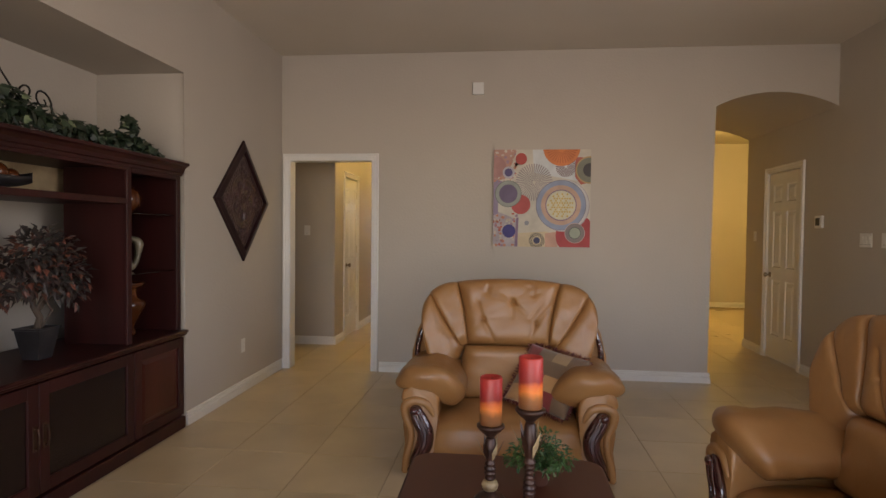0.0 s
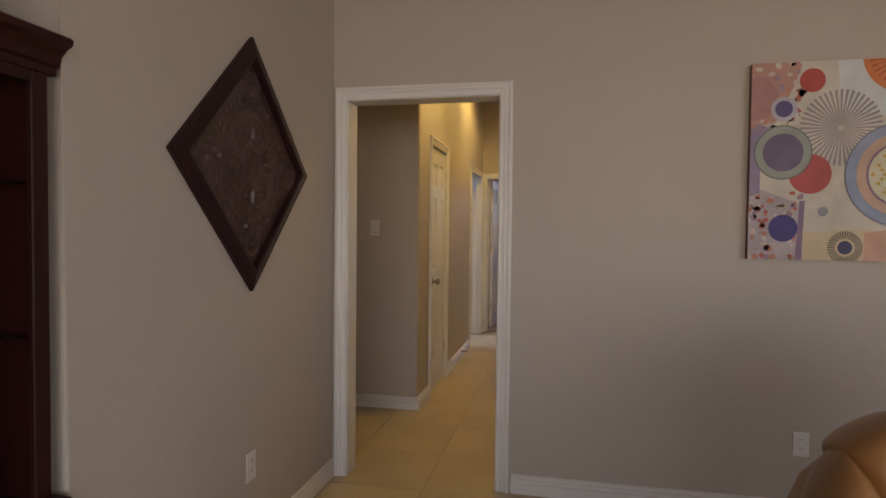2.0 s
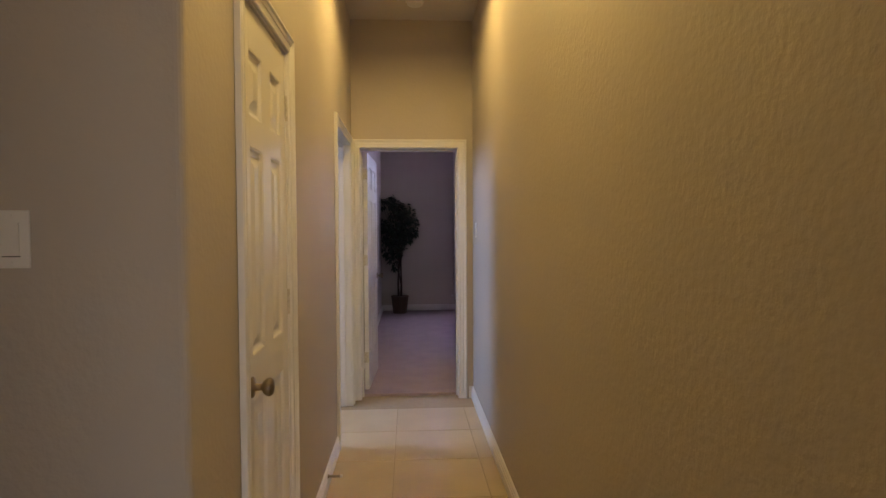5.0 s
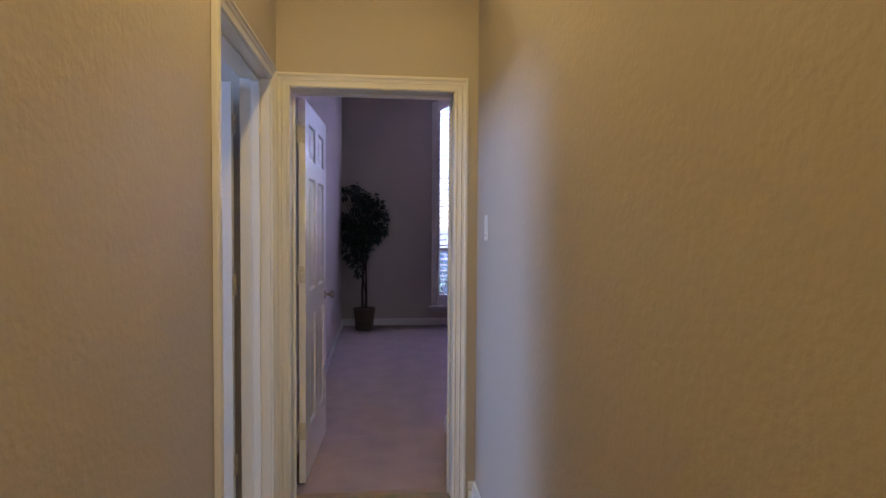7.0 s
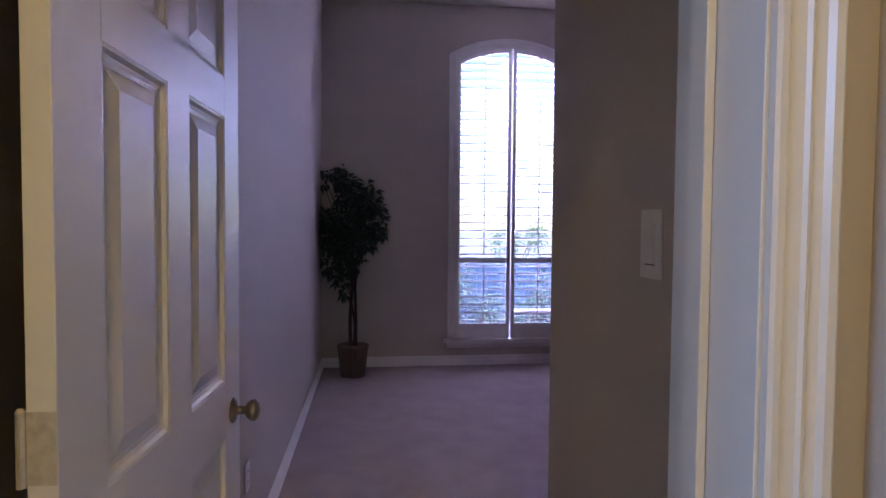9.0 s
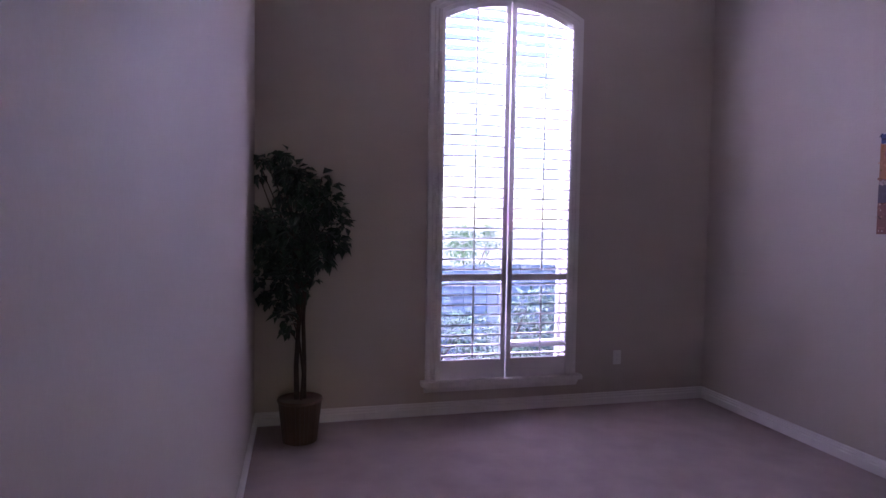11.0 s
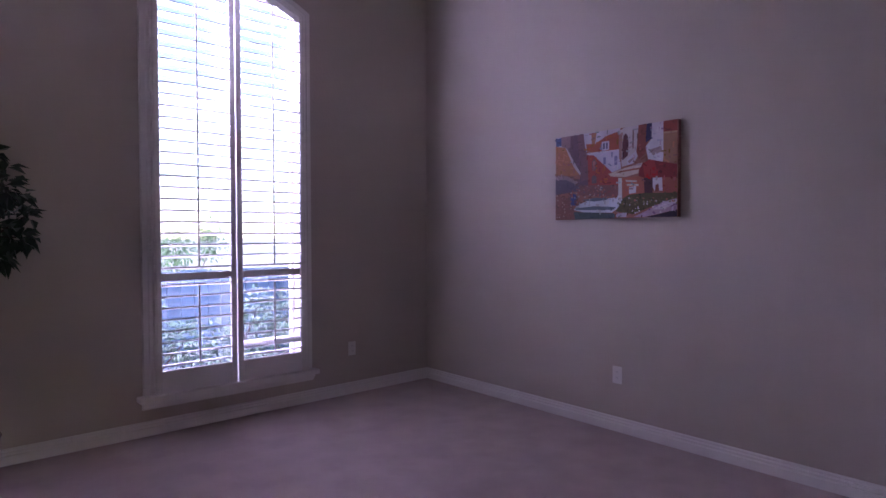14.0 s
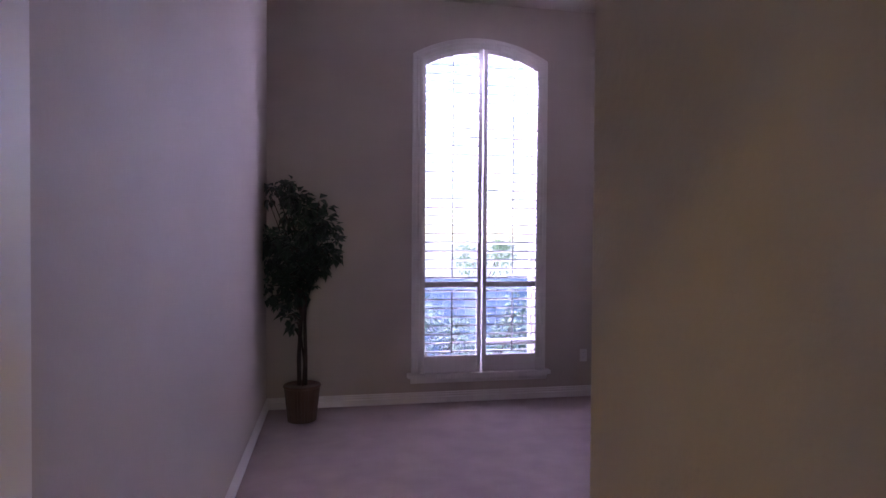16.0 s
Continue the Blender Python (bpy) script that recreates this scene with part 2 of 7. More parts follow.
# living room, west wall with the niche for the media cabinet
NY0, NY1, NH = 1.38, 4.075, 2.415
wall("wall_west", "x", [(-3.0, -0.02), (NY0, -0.02), (NY0, NH), (NY1, NH), (NY1, -0.02), (LY, -0.02), (LY, H), (-3.0, H)], LX - T, LX, [(LX, NY0), (LX, NY1)])
wall("wall_niche_back", "x", [(NY0 - T, -0.02), (NY1 + T, -0.02), (NY1 + T, NH + T), (NY0 - T, NH + T)], -2.49, -2.36)
for nm, y0, y1, z0 in (("wall_niche_top", NY0, NY1, NH), ("wall_niche_south", NY0 - T, NY0, -0.02), ("wall_niche_north", NY1, NY1 + T, -0.02)):
    boxed(nm, (-2.36, LX - T, y0, y1, z0, NH + T), WALL, kind="structure")
# living room, south wall with two wide windows behind the camera
wall("wall_south", "y", [(LX - T, 0.4), (LX - T, -0.02), (RX + T, -0.02), (RX + T, H), (LX - T, H), (LX - T, 2.5), (3.0, 2.5), (3.0, 0.4)], -3.13, -3.0)
# vestibule behind the first doorway
wall("wall_vestibule_north", "y", [(-3.3, -0.02), (HX0, -0.02), (HX0, H), (-3.3, H)], HY0, HY0 + T, [(HX0, HY0)])
wall("wall_vestibule_west", "x", [(LY + T, -0.02), (HY0, -0.02), (HY0, H), (LY + T, H)], -3.3, -3.17)
# hall
wall("wall_hall_west", "x", [(HY0 + T, -0.02), (LD[0], -0.02), (LD[0], LD[2]), (LD[1], LD[2]), (LD[1], -0.02), (D3[0], -0.02), (D3[0], D3[2]), (D3[1], D3[2]), (D3[1], -0.02), (HY1, -0.02), (HY1, H), (HY0 + T, H)], HX0 - T, HX0)
wall("wall_linen_back", "x", [(7.3, -0.02), (8.3, -0.02), (8.3, H), (7.3, H)], HX0 - 0.8, HX0 - 0.7)
wall("wall_hall_east", "x", [(LY + T, -0.02), (HY1, -0.02), (HY1, H), (LY + T, H)], HX1, HX1 + T)
wall("wall_hall_north", "y", [(HX0 - T, -0.02), (D2[0], -0.02), (D2[0], D2[2]), (D2[1], D2[2]), (D2[1], -0.02), (HX1 + T, -0.02), (HX1 + T, HF), (HX0 - T, HF)], HY1, HY1 + 0.16)
# far room
wall("wall_stub_east", "x", [(HY1 + 0.16, -0.02), (FY0, -0.02), (FY0, HF), (HY1 + 0.16, HF)], -0.602, -0.602 + T, [(-0.602, FY0)])
wall("wall_room_south", "y", [(-0.602 + T, -0.02), (FX1 + T, -0.02), (FX1 + T, HF), (-0.602 + T, HF)], FY0 - T, FY0)
wall("wall_room_east", "x", [(FY0, -0.02), (FY1, -0.02), (FY1, HF), (FY0, HF)], FX1, FX1 + T)
wall("wall_room_west", "x", [(HY1 + 0.16, -0.02), (FY1, -0.02), (FY1, HF), (HY1 + 0.16, HF)], FX0 - T - 0.004, FX0 - 0.004)
WX0, WX1, WZ0, WS, WC = -0.240, 0.800, 0.36, 3.012, 3.142
bm = bmesh.new()
prism(bm, "y", [(FX0 - T, WZ0), (WX0, WZ0), *arch(WX0, WX1, WS, WC), (WX1, WZ0), (FX1 + T, WZ0), (FX1 + T, HF), (FX0 - T, HF)], FY1, FY1 + 0.16)
box(bm, FX0 - T, FX1 + T, FY1, FY1 + 0.16, -0.02, WZ0)
part("wall_room_north", bm, WALL, kind="structure")
# side room behind the third door
wall("wall_side_north", "y", [(-4.6, -0.02), (HX0 - T, -0.02), (HX0 - T, H), (-4.6, H)], 10.50, 10.63)
wall("wall_side_south", "y", [(-4.6, -0.02), (HX0 - T, -0.02), (HX0 - T, H), (-4.6, H)], 8.5, 8.63)
wall("wall_side_west", "x", [(8.5, -0.02), (11.13, -0.02), (11.13, H), (8.5, H)], -4.73, -4.6)

# ceilings
for name, d in (("ceiling_living", (-3.3, RX + T, -3.13, LY + T, H, H + 0.1)), ("ceiling_hall", (-3.3, HX1 + T, LY + T, HY1, H, H + 0.1)),
                ("ceiling_entry", (HX1 + T, 7.13, LY + T, 11.83, H, H + 0.1)), ("ceiling_room", (FX0 - T, FX1 + T, HY1 + 0.16, FY1 + 0.16, HF, HF + 0.1)),
                ("ceiling_side", (-4.73, HX0 - T, 8.5, 11.13, H + 0.11, H + 0.2)), ("ceiling_linen", (-2.5, HX0 - T, 7.17, 8.5, H + 0.11, H + 0.2))):
    boxed(name, d, CEIL, kind="structure")
# floors
slab = boxed("floor", (-4.8, 7.2, -3.2, 10.66, -0.06, -0.0035), GROUT, kind="structure")
boxed("floor_entry", (0.6, 7.2, 10.66, 11.9, -0.06, -0.0035), GROUT, kind="structure")
boxed("carpet", (FX0 - T, FX1 + T, 10.66, FY1 + 0.1, -0.03, 0.018), CARPET, kind="structure")


# ---- doors, casings, skirtings ----
def jamb(name, axis, a0, a1, top, c0, c1, stop=None):
    """The lining of a doorway through a wall from c0 to c1, with a stop strip at the depth `stop`."""
    bm = bmesh.new()
    t = 0.014

    def bar(a, b, z0, z1, p, q):
        if axis == "y":
            box(bm, a, b, p, q, z0, z1, 0.001, 1)
        else:
            box(bm, p, q, a, b, z0, z1, 0.001, 1)
    bar(a0 + 0.001, a0 + t, 0.002, top - t, c0 - 0.001, c1 + 0.001)
    bar(a1 - t, a1 - 0.001, 0.002, top - t, c0 - 0.001, c1 + 0.001)
    bar(a0 + 0.001, a1 - 0.001, top - t + 0.001, top - 0.001, c0 - 0.001, c1 + 0.001)
    if stop:
        bar(a0 + t + 0.001, a0 + t + 0.012, 0.002, top - t - 0.014, stop, stop + 0.032)
        bar(a1 - t - 0.012, a1 - t - 0.001, 0.002, top - t - 0.014, stop, stop + 0.032)
        bar(a0 + t + 0.001, a1 - t - 0.001, top - t - 0.013, top - t - 0.001, stop, stop + 0.032)
    return part(name, bm, TRIM, kind="structure")


BRASS = material("aged_nickel", (0.32, 0.27, 0.21), (0.25, 0.21, 0.16), 30, rough=0.28, metal=1.0)
HINGE = material("painted_hinge", (0.66, 0.62, 0.52), (0.5, 0.45, 0.36), 60, rough=0.4, metal=0.3)
DARKGAP = material("shadow_gap_rubber", (0.02, 0.018, 0.016), None, 5, rough=0.9)


def lathe(bm, profile, centre=(0, 0, 0), n=24, axis="z", squash=1.0):
    """Turns (radius, height) round an axis."""
    rings = []
    for r, h in profile:
        ring = []
        for k in range(n):
            a = 2 * math.pi * k / n
            c, s = r * math.cos(a), r * math.sin(a) * squash
            p = {"z": (c, s, h), "y": (c, h, s), "x": (h, c, s)}[axis]
            ring.append(bm.verts.new(Vector(p) + Vector(centre)))
        rings.append(ring)
    for a, b in zip(rings, rings[1:]):
        for k in range(n):
            bm.faces.new((a[k], a[(k + 1) % n], b[(k + 1) % n], b[k]))
    if profile[0][0] > 1e-4:
        bm.faces.new(rings[0])
    if profile[-1][0] > 1e-4:
        bm.faces.new(rings[-1])
    bmesh.ops.remove_doubles(bm, verts=[v for ring in (rings[0], rings[-1]) for v in ring], dist=1e-5)


def knob(door, x, z, label):
    """A round knob on both faces of a door."""
    for side in (-1, 1):
        bm = bmesh.new()
        lathe(bm, [(r, side * (0.0176 + h)) for r, h in ((0.030, 0), (0.031, 0.004), (0.026, 0.008), (0.011, 0.011), (0.010, 0.030), (0.020, 0.036), (0.026, 0.045), (0.027, 0.054), (0.021, 0.062), (0.001, 0.066))], (x, 0, z), 20, "y")
        part("door_knob", bm, BRASS, door, label, smooth=True)


def six_panel_door(name, m, w, h, label, hinge_side=-1, knob_z=0.915, group=""):
    """A panelled door: x from 0 at the hinge to w, y across, z up."""
    door = thing(name, m, label, "door", group)
    st, mid, half = 0.115 * w / 0.78, 0.105, 0.0175
    zs = [0.006, 0.258, 0.868, 0.997, 1.612, 1.700, 1.897, h]
    xs = [0.0, st, (w - mid) / 2, (w + mid) / 2, w - st, w]
    bm = bmesh.new()
    for x0, x1 in ((xs[0], xs[1]), (xs[4], xs[5])):
        box(bm, x0, x1, -half, half, zs[0], zs[7], 0.0012, 1)
    for i in (0, 2, 4, 6):
        box(bm, xs[1], xs[4], -half, half, zs[i], zs[i + 1])
    for i in (1, 3, 5):
        box(bm, xs[2], xs[3], -half, half, zs[i], zs[i + 1])
    part("door_frame", bm, TRIM, door)
    for i in (1, 3, 5):
        for x0, x1 in ((xs[1], xs[2]), (xs[3], xs[4])):
            bm = bmesh.new()
            z0, z1 = zs[i], zs[i + 1]
            for side in (-1, 1):
                rings = []
                for inset, d in ((0.0, 0.0168), (0.006, 0.0155), (0.011, 0.009), (0.018, 0.0065), (0.026, 0.0065), (0.052, 0.0135), (0.055, 0.0145)):
                    rings.append([bm.verts.new((x, side * d, z)) for x, z in ((x0 + inset, z0 + inset), (x1 - inset, z0 + inset), (x1 - inset, z1 - inset), (x0 + inset, z1 - inset))])
                for r, s in zip(rings, rings[1:]):
                    for k in range(4):
                        bm.faces.new((r[k], r[(k + 1) % 4], s[(k + 1) % 4], s[k]))
                bm.faces.new(rings[-1])
            part("door_panel", bm, TRIM, door)
    knob(door, w - 0.062, knob_z, "round aged nickel door knob")
    for z in (0.28, 1.10, 1.82):
        bm = bmesh.new()
        lathe(bm, [(0.0055, z - 0.045), (0.0055, z + 0.045), (0.003, z + 0.049)], (-0.004, hinge_side * 0.021, 0), 10)
        box(bm, -0.0015, 0.0, -0.017, 0.017, z - 0.044, z + 0.044)
        box(bm, -0.010, -0.0025, hinge_side * 0.019, hinge_side * 0.0205, z - 0.044, z + 0.044)
        part("hinge", bm, HINGE, door, "painted steel butt hinge")
    return door


casing("casing_door_1", "y", D1[0] + 0.01, D1[1] - 0.01, D1[2] - 0.01, LY, -1)
casing("casing_door_1_back", "y", D1[0] + 0.01, D1[1] - 0.01, D1[2] - 0.01, LY + T, 1)
jamb("jamb_door_1", "y", *D1, LY, LY + T)
casing("casing_door_2", "y", D2[0] + 0.01, D2[1] - 0.01, D2[2] - 0.01, HY1, -1)
casing("casing_door_2_back", "y", D2[0] + 0.01, D2[1] - 0.01, D2[2] - 0.01, HY1 + 0.16, 1)
jamb("jamb_door_2", "y", *D2, HY1, HY1 + 0.16, HY1 + 0.08)
casing("casing_door_3", "x", D3[0] + 0.01, D3[1] - 0.01, D3[2] - 0.01, HX0, 1)
jamb("jamb_door_3", "x", *D3, HX0 - T, HX0, HX0 - 0.075)
casing("casing_linen_door", "x", LD[0] + 0.01, LD[1] - 0.01, LD[2] - 0.01, HX0, 1)
jamb("jamb_linen_door", "x", *LD, HX0 - T, HX0, HX0 - 0.075)
casing("casing_closet_door", "x", RD[0] + 0.01, RD[1] - 0.01, RD[2] - 0.01, RX, -1)
jamb("jamb_closet_door", "x", *RD, RX, RX + T, RX + 0.045)

six_panel_door("bedroom_door", pose(-1.4535, 10.757, 0.024, 0, 0, 87.5), 0.79, 2.0, "white six-panel bedroom door standing wide open against the wall", hinge_side=1)
six_panel_door("side_room_door", pose(HX0 - T - 0.03, D3[1] - 0.025, 0.006, 0, 0, 178.0), 0.84, 2.0, "white six-panel door standing open into the side room", hinge_side=-1)
six_panel_door("linen_closet_door", pose(HX0 - 0.021, LD[1] - 0.016, 0.008, 0, 0, -90.0), LD[1] - LD[0] - 0.032, 2.018, "narrow white six-panel linen closet door, closed", hinge_side=1)
six_panel_door("closet_door", pose(RX + 0.022, RD[0] + 0.016, 0.008, 0, 0, 90.0), RD[1] - RD[0] - 0.032, 2.016, "white six-panel closet door, closed, in the arched passage", hinge_side=1)

skirting("baseboard_west", [(LX, NY1 + 0.004), (LX, LY)], False)
skirting("baseboard_niche", [(-2.36, NY1 - 0.001), (LX - 0.02, NY1 - 0.001)], False)
skirting("baseboard_north", [(D1[1] + 0.070, LY), (2.315, LY), (2.315, 7.75)], False)
skirting("baseboard_east", [(RX, RD[1] + 0.070), (RX, 7.75)], True)
skirting("baseboard_east_near", [(RX, -2.9), (RX, RD[0] - 0.070)], True)
skirting("baseboard_entry", [(0.85, 11.7), (6.95, 11.7)], False)
skirting("baseboard_vestibule", [(-3.15, HY0), (HX0, HY0), (HX0, LD[0] - 0.070)], False)
skirting("baseboard_hall_west", [(HX0, LD[1] + 0.070), (HX0, D3[0] - 0.070)], False)
skirting("baseboard_hall_east", [(HX1, LY + T), (HX1, HY1), (D2[1] + 0.070, HY1)], True)
skirting("baseboard_room", [(FX0, HY1 + 0.161), (FX0, FY1), (FX1, FY1), (FX1, FY0), (-0.602, FY0), (-0.602, HY1 + 0.17)], False, 0.019)


# ---- plates on the walls ----
PLASTIC = material("white_plastic", (0.72, 0.70, 0.66), (0.69, 0.67, 0.63), 10, rough=0.38)
SCREEN = material("grey_display", (0.07, 0.07, 0.065), None, 10, rough=0.2)
SLOT = material("dark_slot", (0.03, 0.03, 0.03), None, 10, rough=0.6)


def facing(axis_sign, x, y, z):
    """A pose on a wall: local x along it, local z out of it, local y up. axis_sign: the way that it looks."""
    turn = {"-y": 0, "+x": 90, "+y": 180, "-x": 270}[axis_sign]
    return pose(x, y, z) @ pose(0, 0, 0, 90, 0, 0) @ pose(0, 0, 0, 0, 0, 0) if turn == 0 else pose(x, y, z, 0, 0, turn) @ pose(0, 0, 0, 90, 0, 0)


def plate(parent, w, h, d=0.006):
    bm = bmesh.new()
    box(bm, -w / 2, w / 2, -h / 2, h / 2, 0.001, d, 0.0022, 2)
    return part("cover_plate", bm, PLASTIC, parent)


def switch(where, x, y, z, gangs=1, label="white rocker light switch with a screwed cover plate"):
    ob = thing("light_switch", facing(where, x, y, z), label, "light switch", "light switches")
    plate(ob, 0.072 + 0.046 * (gangs - 1), 0.116)
    for g in range(gangs):
        cx = (g - (gangs - 1) / 2) * 0.046
        bm = bmesh.new()
        v = box(bm, cx - 0.0165, cx + 0.0165, -0.033, 0.033, 0.006, 0.0085)
        for w in v:
            if w.co.z > 0.008 and w.co.y > 0:
                w.co.z += 0.003
        part("rocker", bm, PLASTIC, ob)
        boxed("rocker_gap", (cx - 0.0175, cx + 0.0175, -0.0355, -0.0335, 0.0055, 0.0066), SLOT, ob)
        for sy in (-1, 1):
            bm = bmesh.new()
            lathe(bm, [(0.0035, 0.006), (0.003, 0.0072), (0.001, 0.0074)], (cx, sy * 0.047, 0), 10)
            part("screw", bm, PLASTIC, ob)
    return ob


def outlet(where, x, y, z, label="white duplex wall outlet"):
    ob = thing("wall_outlet", facing(where, x, y, z), label, "wall outlet", "wall outlets")
    plate(ob, 0.07, 0.115)
    for sy in (-1, 1):
        bm = bmesh.new()
        box(bm, -0.0165, 0.0165, sy * 0.02 - 0.014, sy * 0.02 + 0.014, 0.006, 0.0085, 0.002, 2)
        part("socket", bm, PLASTIC, ob)
        for sx in (-1, 1):
            boxed("slot", (sx * 0.006 - 0.001, sx * 0.006 + 0.001, sy * 0.02 - 0.002, sy * 0.02 + 0.006, 0.0084, 0.0089), SLOT, ob)
    return ob


def thermostat(where, x, y, z, w, h, label):
    ob = thing("thermostat", facing(where, x, y, z), label, "thermostat")
    bm = bmesh.new()
    box(bm, -w / 2, w / 2, -h / 2, h / 2, 0.001, 0.026, 0.011, 4)
    part("housing", bm, PLASTIC, ob)
    boxed("display", (-w * 0.31, w * 0.25, -h * 0.28, h * 0.31, 0.0262, 0.0275), SCREEN, ob)
    return ob


switch("-y", -1.887, HY0, 1.360)
thermostat("-y", -2.178, HY0, 1.530, 0.157, 0.112, "white rectangular thermostat with a dark display in the vestibule")
switch("-x", HX1, 10.28, 1.372)
switch("-x", -0.602, 10.955, 1.363)
switch("-x", RX, 7.48, 1.345)
thermostat("-x", RX, 6.06, 1.486, 0.13, 0.12, "white thermostat with a grey display beside the closet door")
switch("-x", RX, 5.36, 1.325, 3, "white triple light switch on the living room wall")
switch("-x", RX, 5.10, 1.325, 2, "white double light switch on the living room wall")
outlet("+x", LX, 4.955, 0.389)
outlet("-y", 1.27, FY1, 0.396)
outlet("-x", FX1, 13.726, 0.397)
outlet("-y", 0.606, LY, 0.365)
outlet("+x", FX0, 12.34, 0.412)

chime = thing("door_chime", facing("-y", 0.190, LY, 2.700), "small square white door chime box high on the wall", "door chime")
bm = bmesh.new()
box(bm, -0.052, 0.052, -0.055, 0.055, 0.001, 0.042, 0.004, 2)
part("housing", bm, PLASTIC, chime)
bm = bmesh.new()
for k in range(5):
    box(bm, -0.038, 0.038, -0.036 + k * 0.017, -0.030 + k * 0.017, 0.042, 0.044)
part("grille", bm, PLASTIC, chime)

smoke = thing("smoke_detector", pose(-1.038, 10.15, H), "round white smoke detector on the hall ceiling", "smoke detector")
bm = bmesh.new()
lathe(bm, [(0.065, -0.001), (0.068, -0.010), (0.060, -0.014), (0.058, -0.030), (0.045, -0.038), (0.001, -0.040)], n=32)
part("housing", bm, PLASTIC, smoke, smooth=False)
bm = bmesh.new()
lathe(bm, [(0.012, -0.040), (0.010, -0.044), (0.001, -0.045)], n=16)
part("test_button", bm, PLASTIC, smoke)

BULB = glowing("lamp_glow", (1, 0.80, 0.52), LAMP_GLOW)
for x, y in ((-1.053, 9.21), (-1.053, 7.35)):
    can = thing("recessed_lamp", pose(x, y, H), "round white recessed ceiling lamp, lit", "ceiling lamp", "recessed hall lamps")
    bm = bmesh.new()
    lathe(bm, [(0.070, -0.004), (0.074, -0.010), (0.094, -0.008), (0.097, -0.001)], n=40)
    part("trim_ring", bm, PLASTIC, can, smooth=True)
    bm = bmesh.new()
    lathe(bm, [(0.069, -0.003), (0.060, -0.006), (0.001, -0.008)], n=32)
    part("bulb", bm, BULB, can, "glowing warm bulb face", smooth=True)
    lamp = new("recessed_lamp_light", bpy.data.lights.new("recessed_lamp_light", "SPOT"))
    lamp.data.energy, lamp.data.color, lamp.data.spot_size, lamp.data.spot_blend, lamp.data.shadow_soft_size = LAMP_W, LAMP_COLOR, radians(165), 0.5, 0.05
    lamp.location = (x, y, H - 0.03)
lamp = new("entry_lamp_light", bpy.data.lights.new("entry_lamp_light", "POINT"))
lamp.data.energy, lamp.data.color, lamp.data.shadow_soft_size, lamp.location = ENTRY_W, LAMP_COLOR, 0.12, (4.2, 9.3, 2.7)

stopper = thing("spring_door_stop", pose(HX0 + 0.016, 8.92, 0.07), "small spring door stop screwed to the baseboard", "door stop")
bm = bmesh.new()
lathe(bm, [(0.012, 0.0), (0.010, 0.005)] + [(0.006 + 0.002 * (k % 2), 0.006 + k * 0.0022) for k in range(26)] + [(0.005, 0.064)], n=12, axis="x")
part("spring", bm, BRASS, stopper, smooth=True)
bm = bmesh.new()
lathe(bm, [(0.007, 0.064), (0.008, 0.068), (0.008, 0.076), (0.001, 0.079)], n=12, axis="x")
part("rubber_tip", bm, PLASTIC, stopper, smooth=True)


# ---- arched window with plantation shutters ----
SHUTTER = material("white_shutter_paint", (0.80, 0.78, 0.76), (0.77, 0.75, 0.73), 4, rough=0.4)
GLASS = glassy("window_glass")


def arch_offset(u, x0=WX0, x1=WX1, base=WZ0, spring=WS, crown=WC, n=24):
    """An outline round the window, set off outwards by u: up the left side, over the arch, down the right side."""
    half, rise = (x1 - x0) / 2, crown - spring
    r = (half * half + rise * rise) / (2 * rise)
    cx, cz = (x0 + x1) / 2, crown - r
    R = r + u
    xe = half + u
    ze = cz + math.sqrt(max(R * R - xe * xe, 1e-6))
    top = math.asin(min(1, xe / R))
    return [(x0 - u, base)] + [(cx + R * math.sin(t), cz + R * math.cos(t)) for t in np.linspace(-top, top, n)] + [(x1 + u, base)], ze


def arch_sweep(name, profile, face, parent, mat, label="", base=WZ0, **kw):
    bm = bmesh.new()
    rings = [[bm.verts.new((x, face - v, z)) for x, z in arch_offset(u, base=base, **kw)[0]] for u, v in profile]
    for r, s in zip(rings, rings[1:] + rings[:1]):
        for i in range(len(r) - 1):
            bm.faces.new((r[i], r[i + 1], s[i + 1], s[i]))
    bm.faces.new([r[0] for r in rings]), bm.faces.new([r[-1] for r in rings])
    return part(name, bm, mat, parent, label)


win = thing("arched_window", pose(0, 0, 0), "tall arched window with white casing, sill and glass", "window")
arch_sweep("window_casing", [(-0.004, 0.0), (-0.004, 0.0475), (-0.013, 0.0475), (-0.013, 0.053), (0.012, 0.056), (0.018, 0.050), (0.026, 0.052), (0.032, 0.024), (0.052, 0.026), (0.060, 0.020), (0.090, 0.022), (0.094, 0.012), (0.094, 0.001)], FY1 - 0.001, win, TRIM, base=0.290)
bm = bmesh.new()
box(bm, -0.372, 0.925, FY1 - 0.085, FY1 - 0.001, 0.252, 0.288, 0.006, 3)
part("window_sill", bm, TRIM, win)
bm = bmesh.new()
prism(bm, "x", [(FY1 - 0.001, 0.195), (FY1 - 0.020, 0.195), (FY1 - 0.026, 0.208), (FY1 - 0.036, 0.216), (FY1 - 0.050, 0.234), (FY1 - 0.052, 0.250), (FY1 - 0.001, 0.250)], -0.340, 0.900)
part("apron", bm, TRIM, win)
bm = bmesh.new()
for a, b, c, d in ((WX0 + 0.002, WX0 + 0.030, 0.36, 2.86), (WX1 - 0.030, WX1 - 0.002, 0.36, 2.86), (WX0 + 0.030, WX1 - 0.030, 0.36, 0.40)):
    box(bm, a, b, FY1 + 0.09, FY1 + 0.13, c, d, 0.003, 1)
part("sash_frame", bm, TRIM, win)
bm = bmesh.new()
